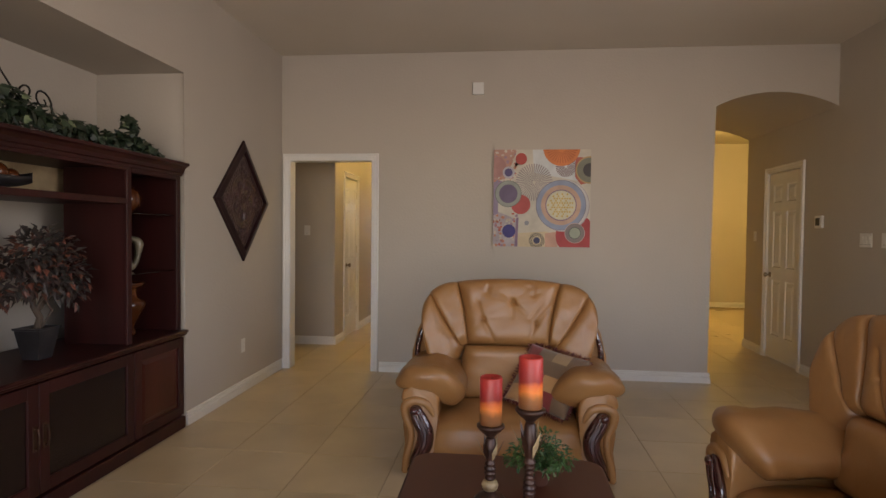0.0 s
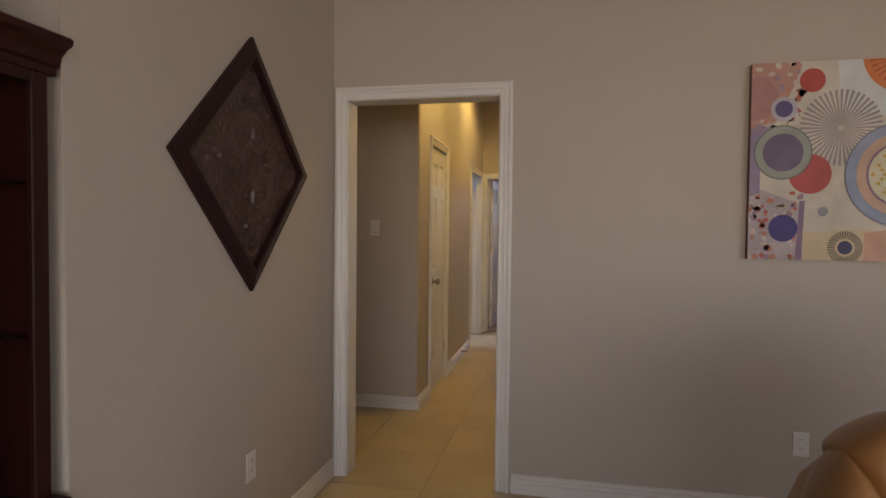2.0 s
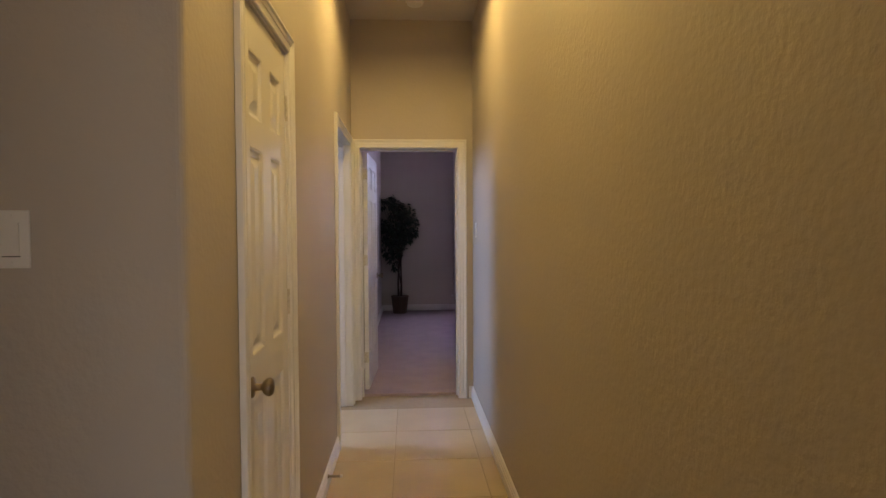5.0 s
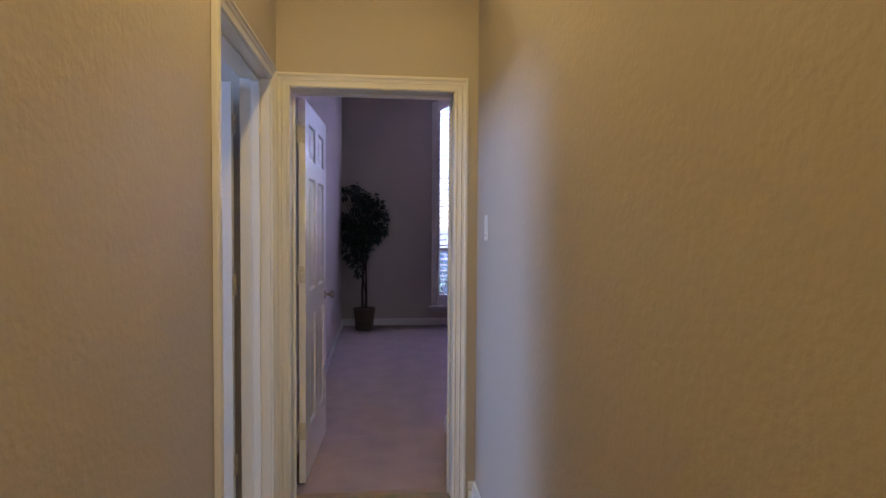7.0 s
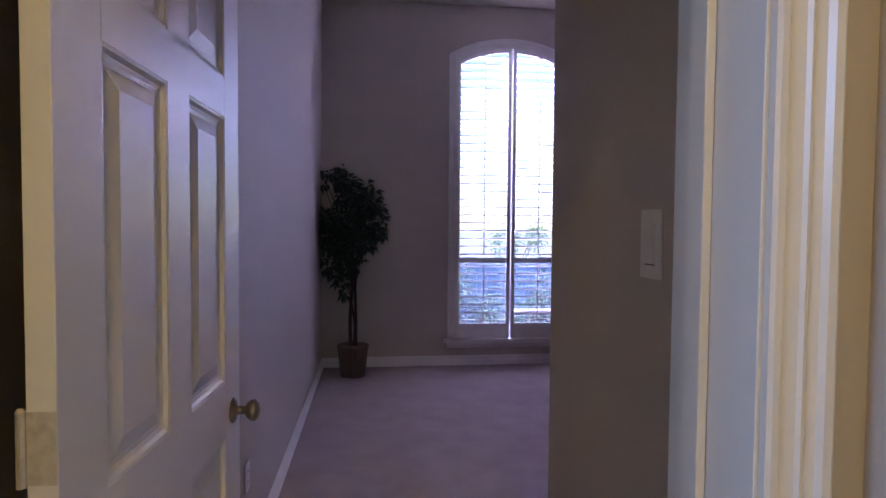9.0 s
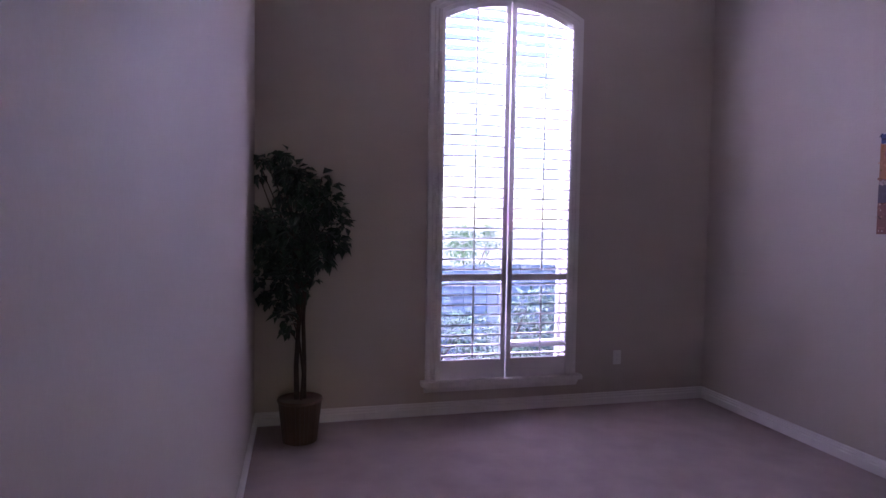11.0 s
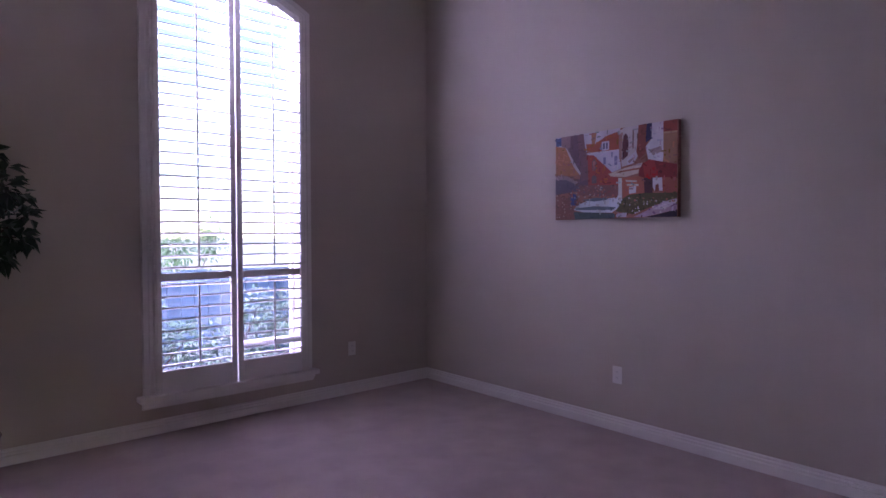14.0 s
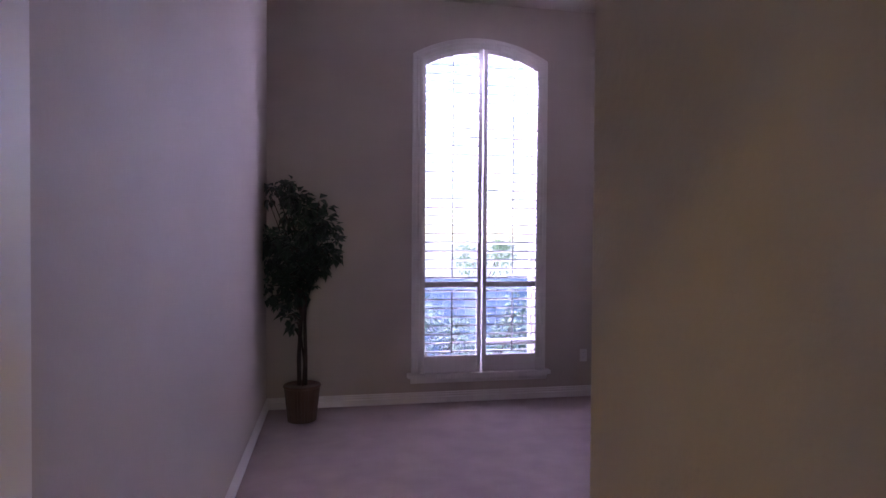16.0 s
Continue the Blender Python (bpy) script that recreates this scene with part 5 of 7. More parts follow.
TW, TH = 0.922, 0.590
town = canvas("townscape_canvas", facing("-x", FX1, 13.752, 1.738), TW, TH, "wide unframed canvas painting of a red townscape with awnings and flowers", (0.30, 0.12, 0.08), paint("town_canvas_edge", (0.20, 0.07, 0.05)))
town_shapes = []
for k, (c, pts) in enumerate([
        ((0.60, 0.55, 0.62), [(0, 0), (0.57, -0.002), (0.57, 0.287), (0.301, 0.245), (0.137, 0.217), (0, 0.102)]),
        ((0.06, 0.10, 0.26), [(0.003, 0.017), (0.054, 0.005), (0.054, 0.104), (0.003, 0.107)]),
        ((0.34, 0.22, 0.24), [(0.054, 0), (0.14, 0.001), (0.146, 0.263), (0.093, 0.143), (0.054, 0.108)]),
        ((0.17, 0.09, 0.12), [(0.14, 0.001), (0.26, 0.004), (0.272, 0.153), (0.296, 0.244), (0.304, 0.611), (0.212, 0.602), (0.236, 0.469), (0.14, 0.262)]),
        ((0.24, 0.12, 0.13), [(0.204, 0.003), (0.26, 0.004), (0.272, 0.153), (0.296, 0.244), (0.301, 0.547), (0.236, 0.539)]),
        ((0.50, 0.22, 0.10), [(0, 0.102), (0.093, 0.134), (0.175, 0.378), (0.233, 0.469), (0.152, 0.481), (0.003, 0.448)]),
        ((0.62, 0.55, 0.56), [(0.093, 0.134), (0.107, 0.15), (0.236, 0.461), (0.227, 0.477), (0.175, 0.387)]),
        ((0.40, 0.30, 0.30), [(0.003, 0.466), (0.107, 0.471), (0.212, 0.547), (0.209, 0.593), (0.093, 0.523), (0.003, 0.507)]),
        ((0.30, 0.12, 0.09), [(0.003, 0.448), (0.152, 0.481), (0.212, 0.536), (0.209, 0.554), (0.107, 0.475), (0.003, 0.471)]),
        ((0.46, 0.22, 0.12), [(0.328, 0.005), (0.376, 0.006), (0.361, 0.135), (0.334, 0.139)]),
        ((0.46, 0.13, 0.06), [(0.281, 0.125), (0.361, 0.135), (0.466, 0.061), (0.561, 0.034), (0.561, 0.244), (0.296, 0.244)]),
        ((0.62, 0.58, 0.66), [(0.418, 0.12), (0.481, 0.118), (0.481, 0.223), (0.418, 0.225)]),
        ((0.40, 0.10, 0.05), [(0.399, 0.125), (0.443, 0.074), (0.501, 0.114), (0.484, 0.123), (0.418, 0.124)]),
        ((0.16, 0.13, 0.22), [(0.43, 0.143), (0.445, 0.141), (0.445, 0.209), (0.43, 0.21)]),
        ((0.16, 0.13, 0.22), [(0.455, 0.141), (0.47, 0.142), (0.47, 0.209), (0.455, 0.21)]),
        ((0.60, 0.56, 0.66), [(0.296, 0.244), (0.564, 0.24), (0.579, 0.452), (0.496, 0.484), (0.436, 0.418)]),
        ((0.66, 0.62, 0.66), [(0.296, 0.231), (0.564, 0.232), (0.564, 0.249), (0.296, 0.253)]),
        ((0.44, 0.07, 0.05), [(0.299, 0.257), (0.349, 0.265), (0.525, 0.508), (0.563, 0.574), (0.563, 0.626), (0.304, 0.607)]),
        ((0.28, 0.26, 0.42), [(0.433, 0.304), (0.454, 0.303), (0.454, 0.382), (0.433, 0.384)]),
        ((0.28, 0.26, 0.42), [(0.525, 0.305), (0.549, 0.304), (0.549, 0.403), (0.525, 0.404)]),
        ((0.20, 0.13, 0.13), [(0.337, 0.332), (0.355, 0.309), (0.376, 0.338), (0.376, 0.436), (0.337, 0.435)]),
        ((0.20, 0.13, 0.13), [(0.334, 0.507), (0.355, 0.493), (0.376, 0.516), (0.376, 0.589), (0.334, 0.589)]),
        ((0.50, 0.22, 0.20), [(0.343, 0.341), (0.355, 0.322), (0.367, 0.345), (0.367, 0.422), (0.343, 0.423)]),
        ((0.60, 0.52, 0.50), [(0.561, 0.034), (0.606, 0.001), (0.727, -0.008), (0.727, 0.289), (0.682, 0.404), (0.585, 0.433)]),
        ((0.42, 0.26, 0.22), [(0.561, 0.079), (0.591, 0.048), (0.585, 0.35), (0.564, 0.348)]),
        ((0.16, 0.05, 0.06), [(0.59, 0.361), (0.59, 0.166), (0.6, 0.086), (0.618, 0.069), (0.633, 0.104), (0.639, 0.195), (0.633, 0.316)]),
        ((0.30, 0.16, 0.16), [(0.669, 0.038), (0.681, 0.036), (0.678, 0.242), (0.669, 0.248)]),
        ((0.36, 0.11, 0.08), [(0.716, -0.006), (0.779, -0.006), (0.782, 0.178), (0.764, 0.314), (0.719, 0.368), (0.699, 0.285)]),
        ((0.07, 0.05, 0.14), [(0.776, -0.007), (0.815, -0.007), (0.812, 0.167), (0.77, 0.2)]),
        ((0.66, 0.62, 0.68), [(0.815, -0.007), (0.901, -0.007), (0.907, 0.314), (0.893, 0.43), (0.854, 0.405), (0.788, 0.377), (0.77, 0.24), (0.812, 0.167)]),
        ((0.44, 0.34, 0.34), [(0.794, 0.279), (0.884, 0.256), (0.89, 0.312), (0.824, 0.346)]),
        ((0.64, 0.58, 0.64), [(0.624, 0.356), (0.699, 0.269), (0.704, 0.346), (0.66, 0.413), (0.633, 0.418)]),
        ((0.44, 0.30, 0.30), [(0.633, 0.377), (0.693, 0.325), (0.69, 0.348), (0.645, 0.403)]),
        ((0.44, 0.24, 0.14), [(0.899, 0.118), (0.996, 0.118), (0.997, 0.442), (0.899, 0.421)]),
        ((0.38, 0.09, 0.06), [(0.899, -0.003), (0.996, -0.001), (0.996, 0.126), (0.899, 0.118)]),
        ((0.54, 0.36, 0.22), [(0.899, 0.11), (0.996, 0.115), (0.996, 0.134), (0.899, 0.132)]),
        ((0.66, 0.52, 0.40), [(0.478, 0.498), (0.585, 0.457), (0.704, 0.419), (0.749, 0.408), (0.719, 0.517), (0.615, 0.547), (0.496, 0.526)]),
        ((0.40, 0.16, 0.10), [(0.57, 0.476), (0.742, 0.456), (0.737, 0.475), (0.54, 0.497)]),
        ((0.34, 0.04, 0.04), [(0.719, 0.569), (0.719, 0.489), (0.749, 0.416), (0.801, 0.383), (0.899, 0.423), (0.996, 0.461), (0.997, 0.596)]),
        ((0.50, 0.06, 0.05), [(0.749, 0.416), (0.801, 0.383), (0.836, 0.399), (0.866, 0.58), (0.764, 0.574)]),
        ((0.50, 0.17, 0.10), [(0.585, 0.556), (0.719, 0.549), (0.764, 0.574), (0.764, 0.734), (0.6, 0.783)]),
        ((0.60, 0.52, 0.40), [(0.615, 0.579), (0.704, 0.596), (0.704, 0.612), (0.624, 0.601)]),
        ((0.60, 0.52, 0.40), [(0.624, 0.625), (0.713, 0.633), (0.713, 0.649), (0.63, 0.646)]),
        ((0.14, 0.05, 0.06), [(0.758, 0.573), (0.824, 0.58), (0.824, 0.758), (0.764, 0.744)]),
        ((0.66, 0.58, 0.62), [(0.824, 0.58), (0.893, 0.586), (0.896, 0.723), (0.839, 0.719), (0.824, 0.679)]),
        ((0.30, 0.10, 0.07), [(0.845, 0.66), (0.866, 0.647), (0.872, 0.722), (0.842, 0.729)]),
        ((0.46, 0.14, 0.09), [(0.893, 0.586), (0.997, 0.592), (0.999, 0.75), (0.896, 0.747)]),
        ((0.66, 0.60, 0.62), [(0.645, 0.66), (0.701, 0.656), (0.699, 0.729), (0.645, 0.735)]),
        ((0.66, 0.62, 0.56), [(0.56, 0.553), (0.588, 0.556), (0.591, 0.782), (0.561, 0.791)]),
        ((0.13, 0.10, 0.14), [(0.006, 0.508), (0.107, 0.524), (0.212, 0.593), (0.316, 0.613), (0.316, 0.656), (0.006, 0.694)]),
        ((0.28, 0.12, 0.10), [(0.227, 0.599), (0.561, 0.628), (0.561, 0.76), (0.227, 0.713)]),
        ((0.30, 0.13, 0.10), [(0.006, 0.694), (0.137, 0.75), (0.182, 0.885), (0.188, 1), (0.006, 1)]),
        ((0.66, 0.70, 0.78), [(0.212, 0.832), (0.316, 0.78), (0.555, 0.767), (0.6, 0.793), (0.585, 0.864), (0.51, 0.933), (0.272, 0.922), (0.176, 0.885)]),
        ((0.15, 0.18, 0.22), [(0.249, 0.775), (0.376, 0.755), (0.51, 0.781), (0.361, 0.8)]),
        ((0.16, 0.20, 0.24), [(0.19, 0.868), (0.361, 0.852), (0.54, 0.874), (0.525, 0.902), (0.316, 0.896), (0.197, 0.886)]),
        ((0.06, 0.09, 0.30), [(0.143, 0.697), (0.2, 0.702), (0.203, 0.834), (0.152, 0.83)]),
        ((0.50, 0.52, 0.62), [(0.152, 0.733), (0.194, 0.736), (0.194, 0.75), (0.152, 0.746)]),
        ((0.08, 0.12, 0.12), [(0.182, 0.911), (0.525, 0.94), (0.54, 0.986), (0.496, 1), (0.188, 1)]),
        ((0.56, 0.50, 0.58), [(0.543, 0.953), (0.63, 0.932), (0.627, 0.989), (0.549, 0.99)]),
        ((0.15, 0.13, 0.05), [(0.54, 0.924), (0.6, 0.783), (0.645, 0.745), (0.764, 0.738), (0.913, 0.748), (0.999, 0.75), (0.999, 0.817), (0.884, 0.85), (0.764, 0.913), (0.675, 0.96), (0.615, 0.937)]),
        ((0.50, 0.36, 0.44), [(0.682, 0.99), (0.764, 0.937), (0.899, 0.841), (0.999, 0.808), (1, 0.923), (0.884, 0.961), (0.764, 0.993)]),
        ((0.62, 0.52, 0.62), [(0.824, 0.916), (0.899, 0.852), (0.999, 0.817), (0.999, 0.856), (0.899, 0.919)]),
        ((0.05, 0.03, 0.06), [(0.764, 0.999), (0.899, 0.958), (1, 0.927), (1, 1)])]):
    painted(town, pts, tuple((0.84 * q if max(c) > 0.55 else 0.86 * q ** 1.15) for q in c), 2 + 0.5 * k, TW, TH)
    town_shapes.append((pts, c))
for _ in range(210):
    z = rp.random()
    if z < 0.45:
        u, v, c = rp.uniform(0.14, 0.52), rp.uniform(0.62, 0.76), rp.choice(((0.45, 0.14, 0.09), (0.14, 0.10, 0.12), (0.5, 0.4, 0.35), (0.3, 0.06, 0.05)))
    elif z < 0.75:
        u, v, c = rp.uniform(0.55, 1.0), rp.uniform(0.78, 0.86), rp.choice(((0.24, 0.20, 0.08), (0.12, 0.12, 0.06), (0.40, 0.16, 0.10), (0.5, 0.45, 0.4)))
    elif z < 0.9:
        u, v, c = rp.uniform(0.0, 0.16), rp.uniform(0.70, 0.98), rp.choice(((0.42, 0.20, 0.13), (0.14, 0.08, 0.06), (0.5, 0.36, 0.3)))
    else:
        u, v, c = rp.uniform(0.66, 0.98), rp.uniform(0.88, 0.95), (0.66, 0.56, 0.58)
    s = rp.uniform(0.005, 0.014)
    painted(town, [(u + s * 0.7 * rp.uniform(0.6, 1.2) * math.cos(a), v + s * rp.uniform(0.6, 1.2) * math.sin(a)) for a in np.linspace(0, 2 * math.pi, 7)[:-1]], tuple(0.9 * q for q in c), 33, TW, TH)


def inside(pts, u, v):
    hit = False
    for (x0, y0), (x1, y1) in zip(pts, pts[1:] + pts[:1]):
        if (y0 > v) != (y1 > v) and u < (x1 - x0) * (v - y0) / (y1 - y0) + x0:
            hit = not hit
    return hit


for _ in range(460):
    u, v = rp.random(), rp.random()
    under = [c for pts, c in town_shapes if inside(pts, u, v)]
    c = under[-1] if under else (0.22, 0.08, 0.05)
    k = rp.choice((0.5, 0.7, 0.85, 1.2, 1.35))
    w, h, a = rp.uniform(0.006, 0.022), rp.uniform(0.004, 0.012), rp.choice((0, 0, 1.57, 1.57, -0.5, 0.6))
    painted(town, [(u + x * math.cos(a) - y * math.sin(a) * 0.64, v + x * math.sin(a) * 1.5 + y * math.cos(a)) for x, y in ((-w, -h), (w, -h * 0.7), (w * 0.9, h), (-w, h * 0.8))], tuple(round(min(0.6, 0.84 * k * q ** 1.12), 1 if max(c) > 0.4 else 2) for q in c), 34, TW, TH)


# ---- leather armchairs ----
SCROLL = material("glossy_mahogany", (0.060, 0.010, 0.008), (0.028, 0.005, 0.005), 12, rough=0.16, coat=1.0)


def pad(bm, corners, bows, base, out, front, back, n=30, m=26, p=3.0, detail=None):
    """A stuffed panel. corners: TL, TR, BR, BL as (x, z); bows: how far the top, right, bottom and left edges bulge; base(x, z): the place in depth; out: the way it puffs."""
    out = Vector(out).normalized()
    tl, tr, br, bl = [Vector(c) for c in corners]
    mid = (tl + tr + br + bl) / 4

    def at(u, v):
        q = (tl * (1 - u) + tr * u) * (1 - v) + (bl * (1 - u) + br * u) * v
        cu, cv = 4 * u * (1 - u), 4 * v * (1 - v)
        for (a, b), bow, w, c in (((tl, tr), bows[0], (1 - v), cu), ((tr, br), bows[1], u, cv), ((br, bl), bows[2], v, cu), ((bl, tl), bows[3], (1 - u), cv)):
            e = (b - a)
            nrm = Vector((-e.y, e.x)).normalized() if e.length > 1e-6 else Vector((0, 0))
            if nrm.dot(mid - (a + b) / 2) > 0:
                nrm = -nrm
            q = q + nrm * bow * w * c
        return q
    sheets = []
    for side, th in ((1, front), (-1, back)):
        grid = []
        for i in range(n + 1):
            row = []
            for j in range(m + 1):
                u = 0.5 - 0.5 * math.cos(math.pi * i / n)
                v = 0.5 - 0.5 * math.cos(math.pi * j / m)
                q = at(u, v)
                puff = ((1 - abs(2 * u - 1) ** p) * (1 - abs(2 * v - 1) ** p)) ** 0.42
                t = th * puff
                if side > 0 and detail:
                    t += detail(q.x, q.y) * min(1, puff * 1.6)
                pt = Vector((q.x, base(q.x, q.y), q.y)) + out * side * t
                row.append(bm.verts.new(pt))
            grid.append(row)
        sheets.append(grid)
        for i in range(n):
            for j in range(m):
                bm.faces.new((grid[i][j], grid[i + 1][j], grid[i + 1][j + 1], grid[i][j + 1]))
    bmesh.ops.remove_doubles(bm, verts=bm.verts, dist=1e-4)


def vtube(bm, pts, radii, squash=1.0, n=14, closed=False):
    """A tube through points in the xz plane of a given depth, with a radius for each, flattened across."""
    pts = [Vector(p) for p in pts]
    fine, rr = [], []
    for i in range(len(pts) - 1):
        for k in range(6):
            t = k / 6
            p0, p1, p2, p3 = pts[max(i - 1, 0)], pts[i], pts[i + 1], pts[min(i + 2, len(pts) - 1)]
            fine.append(0.5 * ((2 * p1) + (p2 - p0) * t + (2 * p0 - 5 * p1 + 4 * p2 - p3) * t * t + (3 * p1 - p0 - 3 * p2 + p3) * t ** 3))
            s = t * t * (3 - 2 * t)
            rr.append(radii[i] * (1 - s) + radii[i + 1] * s)
    fine.append(pts[-1]), rr.append(radii[-1])
    d0, d1 = (fine[0] - fine[1]).normalized(), (fine[-1] - fine[-2]).normalized()
    head = [(fine[0] + d0 * rr[0] * math.sin(a), rr[0] * math.cos(a)) for a in (1.5, 1.1, 0.7, 0.35)]
    tail = [(fine[-1] + d1 * rr[-1] * math.sin(a), rr[-1] * math.cos(a)) for a in (0.35, 0.7, 1.1, 1.5)]
    allp = head + list(zip(fine, rr)) + tail
    rings = []
    for i, (p, r) in enumerate(allp):
        q = (allp[min(i + 1, len(allp) - 1)][0] - allp[max(i - 1, 0)][0]).normalized()
        s = Vector((0, 1, 0))
        t = q.cross(s).normalized()
        rings.append([bm.verts.new(p + t * math.cos(a) * r + s * math.sin(a) * r * squash) for a in [2 * math.pi * k / n for k in range(n)]])
    for a, b in zip(rings, rings[1:]):
        for k in range(n):
            bm.faces.new((a[k], a[(k + 1) % n], b[(k + 1) % n], b[k]))
    bm.faces.new(rings[0]), bm.faces.new(rings[-1])


def armchair(m, label):
    ch = thing("leather_armchair", m, label, "armchair", "tan leather armchairs")
    K = 0.95

    def up(x, z):
        """The back's outline, in its own scale, on the chair."""
        return x * K, 0.080 + z * K
    lean = lambda x, z: 0.01 + 0.20 * (z - 0.36)
    bm = bmesh.new()
    box(bm, -0.42, 0.42, -0.40, 0.12, 0.05, 0.24, 0.04, 4)
    part("base", bm, LEATHER, ch, smooth=True)
    for sx in (-1, 1):
        for y in (-0.36, 0.10):
            bm = bmesh.new()
            lathe(bm, [(0.030, 0.0), (0.038, 0.02), (0.042, 0.055)], (sx * 0.47, y, 0), 16)
            part("foot", bm, SCROLL, ch, "small dark wooden foot", smooth=True)
    # seat cushion with a rounded front that rolls over to a nearly upright face
    bm = bmesh.new()
    prof = [(-0.425, 0.075), (-0.455, 0.10), (-0.465, 0.16), (-0.462, 0.225), (-0.448, 0.275), (-0.415, 0.312), (-0.36, 0.332), (-0.28, 0.342), (-0.18, 0.344), (-0.08, 0.338), (0.02, 0.325), (0.08, 0.30)]
    n, fine = 40, []
    for i in range(len(prof) - 1):
        for k in range(3):
            fine.append(tuple(Vector(prof[i]).lerp(Vector(prof[i + 1]), k / 3)))
    fine.append(prof[-1])
    g = {}
    for j, (y, z) in enumerate(fine):
        for i in range(n + 1):
            a = -1 + 2 * i / n
            fall = 1 - abs(a) ** 6
            dome = 0.012 * (1 - a * a)
            crease = 0.004 * noise.noise(Vector((a * 4, y * 14, z * 14)))
            g[i, j] = bm.verts.new((0.405 * a, y + 0.03 * (1 - fall) - dome * (z < 0.30) + crease, z - 0.03 * (1 - fall) * (z > 0.2) + dome * (z > 0.25) + crease))
    for i in range(n):
        for j in range(len(fine) - 1):
            bm.faces.new((g[i, j], g[i + 1, j], g[i + 1, j + 1], g[i, j + 1]))
    part("seat_cushion", bm, LEATHER, ch, smooth=True)

    def tufts(x, z):
        x, z = x / K, (z - 0.080) / K
        t = 0.0
        for cx, cz, deep, wide, k in ((0.03, 0.865, 0.018, 0.014, 7), (-0.13, 0.955, 0.008, 0.018, 3), (0.13, 0.960, 0.008, 0.018, 3), (-0.165, 0.755, 0.010, 0.014, 3), (0.18, 0.735, 0.010, 0.014, 3)):
            d, a = math.hypot(x - cx, z - cz), math.atan2(z - cz, x - cx)
            t -= deep * math.exp(-(d / wide) ** 2)
            t -= 0.007 * (deep / 0.018) ** 0.5 * max(0, math.sin(k * a + 0.7 + 1.7 * math.sin(2 * a))) ** 6 * math.exp(-d / 0.06) * min(1, d / 0.02)
        for (x0, z0), (x1, z1), deep in (((-0.165, 0.755), (-0.09, 0.62), 0.013), ((0.18, 0.735), (0.13, 0.62), 0.011), ((-0.14, 0.925), (-0.13, 1.0), 0.008), ((0.16, 0.91), (0.175, 1.0), 0.011), ((-0.20, 0.86), (-0.165, 0.755), 0.012),
                                         ((0.18, 0.735), (0.28, 0.86), 0.012), ((0.03, 0.865), (-0.035, 0.92), 0.010), ((0.03, 0.865), (0.11, 0.79), 0.011), ((0.03, 0.865), (0.025, 0.77), 0.009), ((0.03, 0.865), (0.035, 0.93), 0.008),
                                         ((0.14, 0.76), (0.22, 0.87), 0.008), ((0.16, 0.91), (0.20, 0.93), 0.006), ((-0.14, 0.925), (-0.10, 0.89), 0.005)):
            dx, dz = x1 - x0, z1 - z0
            s = max(0, min(1, ((x - x0) * dx + (z - z0) * dz) / (dx * dx + dz * dz)))
            d = math.hypot(x - x0 - s * dx, z - z0 - s * dz)
            t -= 0.85 * deep * (1 - 0.45 * s) * (math.exp(-(d / 0.007) ** 2) + 0.5 * math.exp(-(d / 0.022) ** 2))
        return t + 0.004 * noise.noise(Vector((x * 8, z * 8, 7)))
    creases = lambda x, z: 0.005 * noise.noise(Vector((x * 7, z * 10, 2))) + 0.0022 * noise.noise(Vector((x * 30, z * 18, 5)))

    def lap(x, z):
        """Gathers where the wings meet the cushion under them."""
        t = creases(x, z)
        for s in (-1, 1):
            d, a = math.hypot(x - s * 0.29, z - 0.60), math.atan2(z - 0.60, (x - s * 0.29) * s)
            t -= 0.005 * max(0, math.sin(9 * a)) ** 3 * math.exp(-d / 0.07)
        return t
    out = (0, -1, 0.24)
    bm = bmesh.new()
    pad(bm, (up(-0.350, 1.005), up(0.350, 1.005), up(0.275, 0.592), up(-0.275, 0.592)), (0.022, -0.016, 0.0, -0.016), lean, out, 0.122, 0.11, 72, 72, 9.0, tufts)
    part("back_centre_panel", bm, LEATHER, ch, smooth=True)
    for s in (-1, 1):
        bm = bmesh.new()
        pad(bm, (up(s * 0.338, 1.003), up(s * 0.530, 0.925), up(s * 0.300, 0.575), up(s * 0.258, 0.60)), (0.022, 0.014, 0, 0.014), lean, out, 0.110, 0.10, 30, 44, 8.0, creases)
        part("back_inner_wing", bm, LEATHER, ch, smooth=True)
        bm = bmesh.new()
        pad(bm, (up(s * 0.515, 0.935), up(s * 0.555, 0.70), up(s * 0.45, 0.36), up(s * 0.278, 0.585)), (0.034, 0.022, 0.02, -0.012), lambda x, z: lean(x, z) - 0.09 * max(0, abs(x) - 0.3), out, 0.108, 0.10, 36, 44, 6.5, lap)
        part("back_outer_wing", bm, LEATHER, ch, smooth=True)
    bm = bmesh.new()
    pad(bm, (up(-0.282, 0.602), up(0.282, 0.602), up(0.40, 0.25), up(-0.40, 0.25)), (0.004, -0.02, 0.0, -0.02), lambda x, z: 0.025, out, 0.118, 0.08, 44, 40, 7.0, lap)
    part("lumbar_cushion", bm, LEATHER, ch, smooth=True)
    # outside back shell
    bm = bmesh.new()
    ol = [(-0.52, 0.05), (-0.585, 0.20), (-0.610, 0.45), (-0.606, 0.60), (-0.580, 0.73), (-0.520, 0.85), (-0.42, 0.935), (-0.31, 0.985), (0, 1.005)]
    ol = ol + [(-x, z) for x, z in ol[::-1][1:]]
    lo = [bm.verts.new((x * 1.0, 0.055 + 0.06 * z, z)) for x, z in ol]
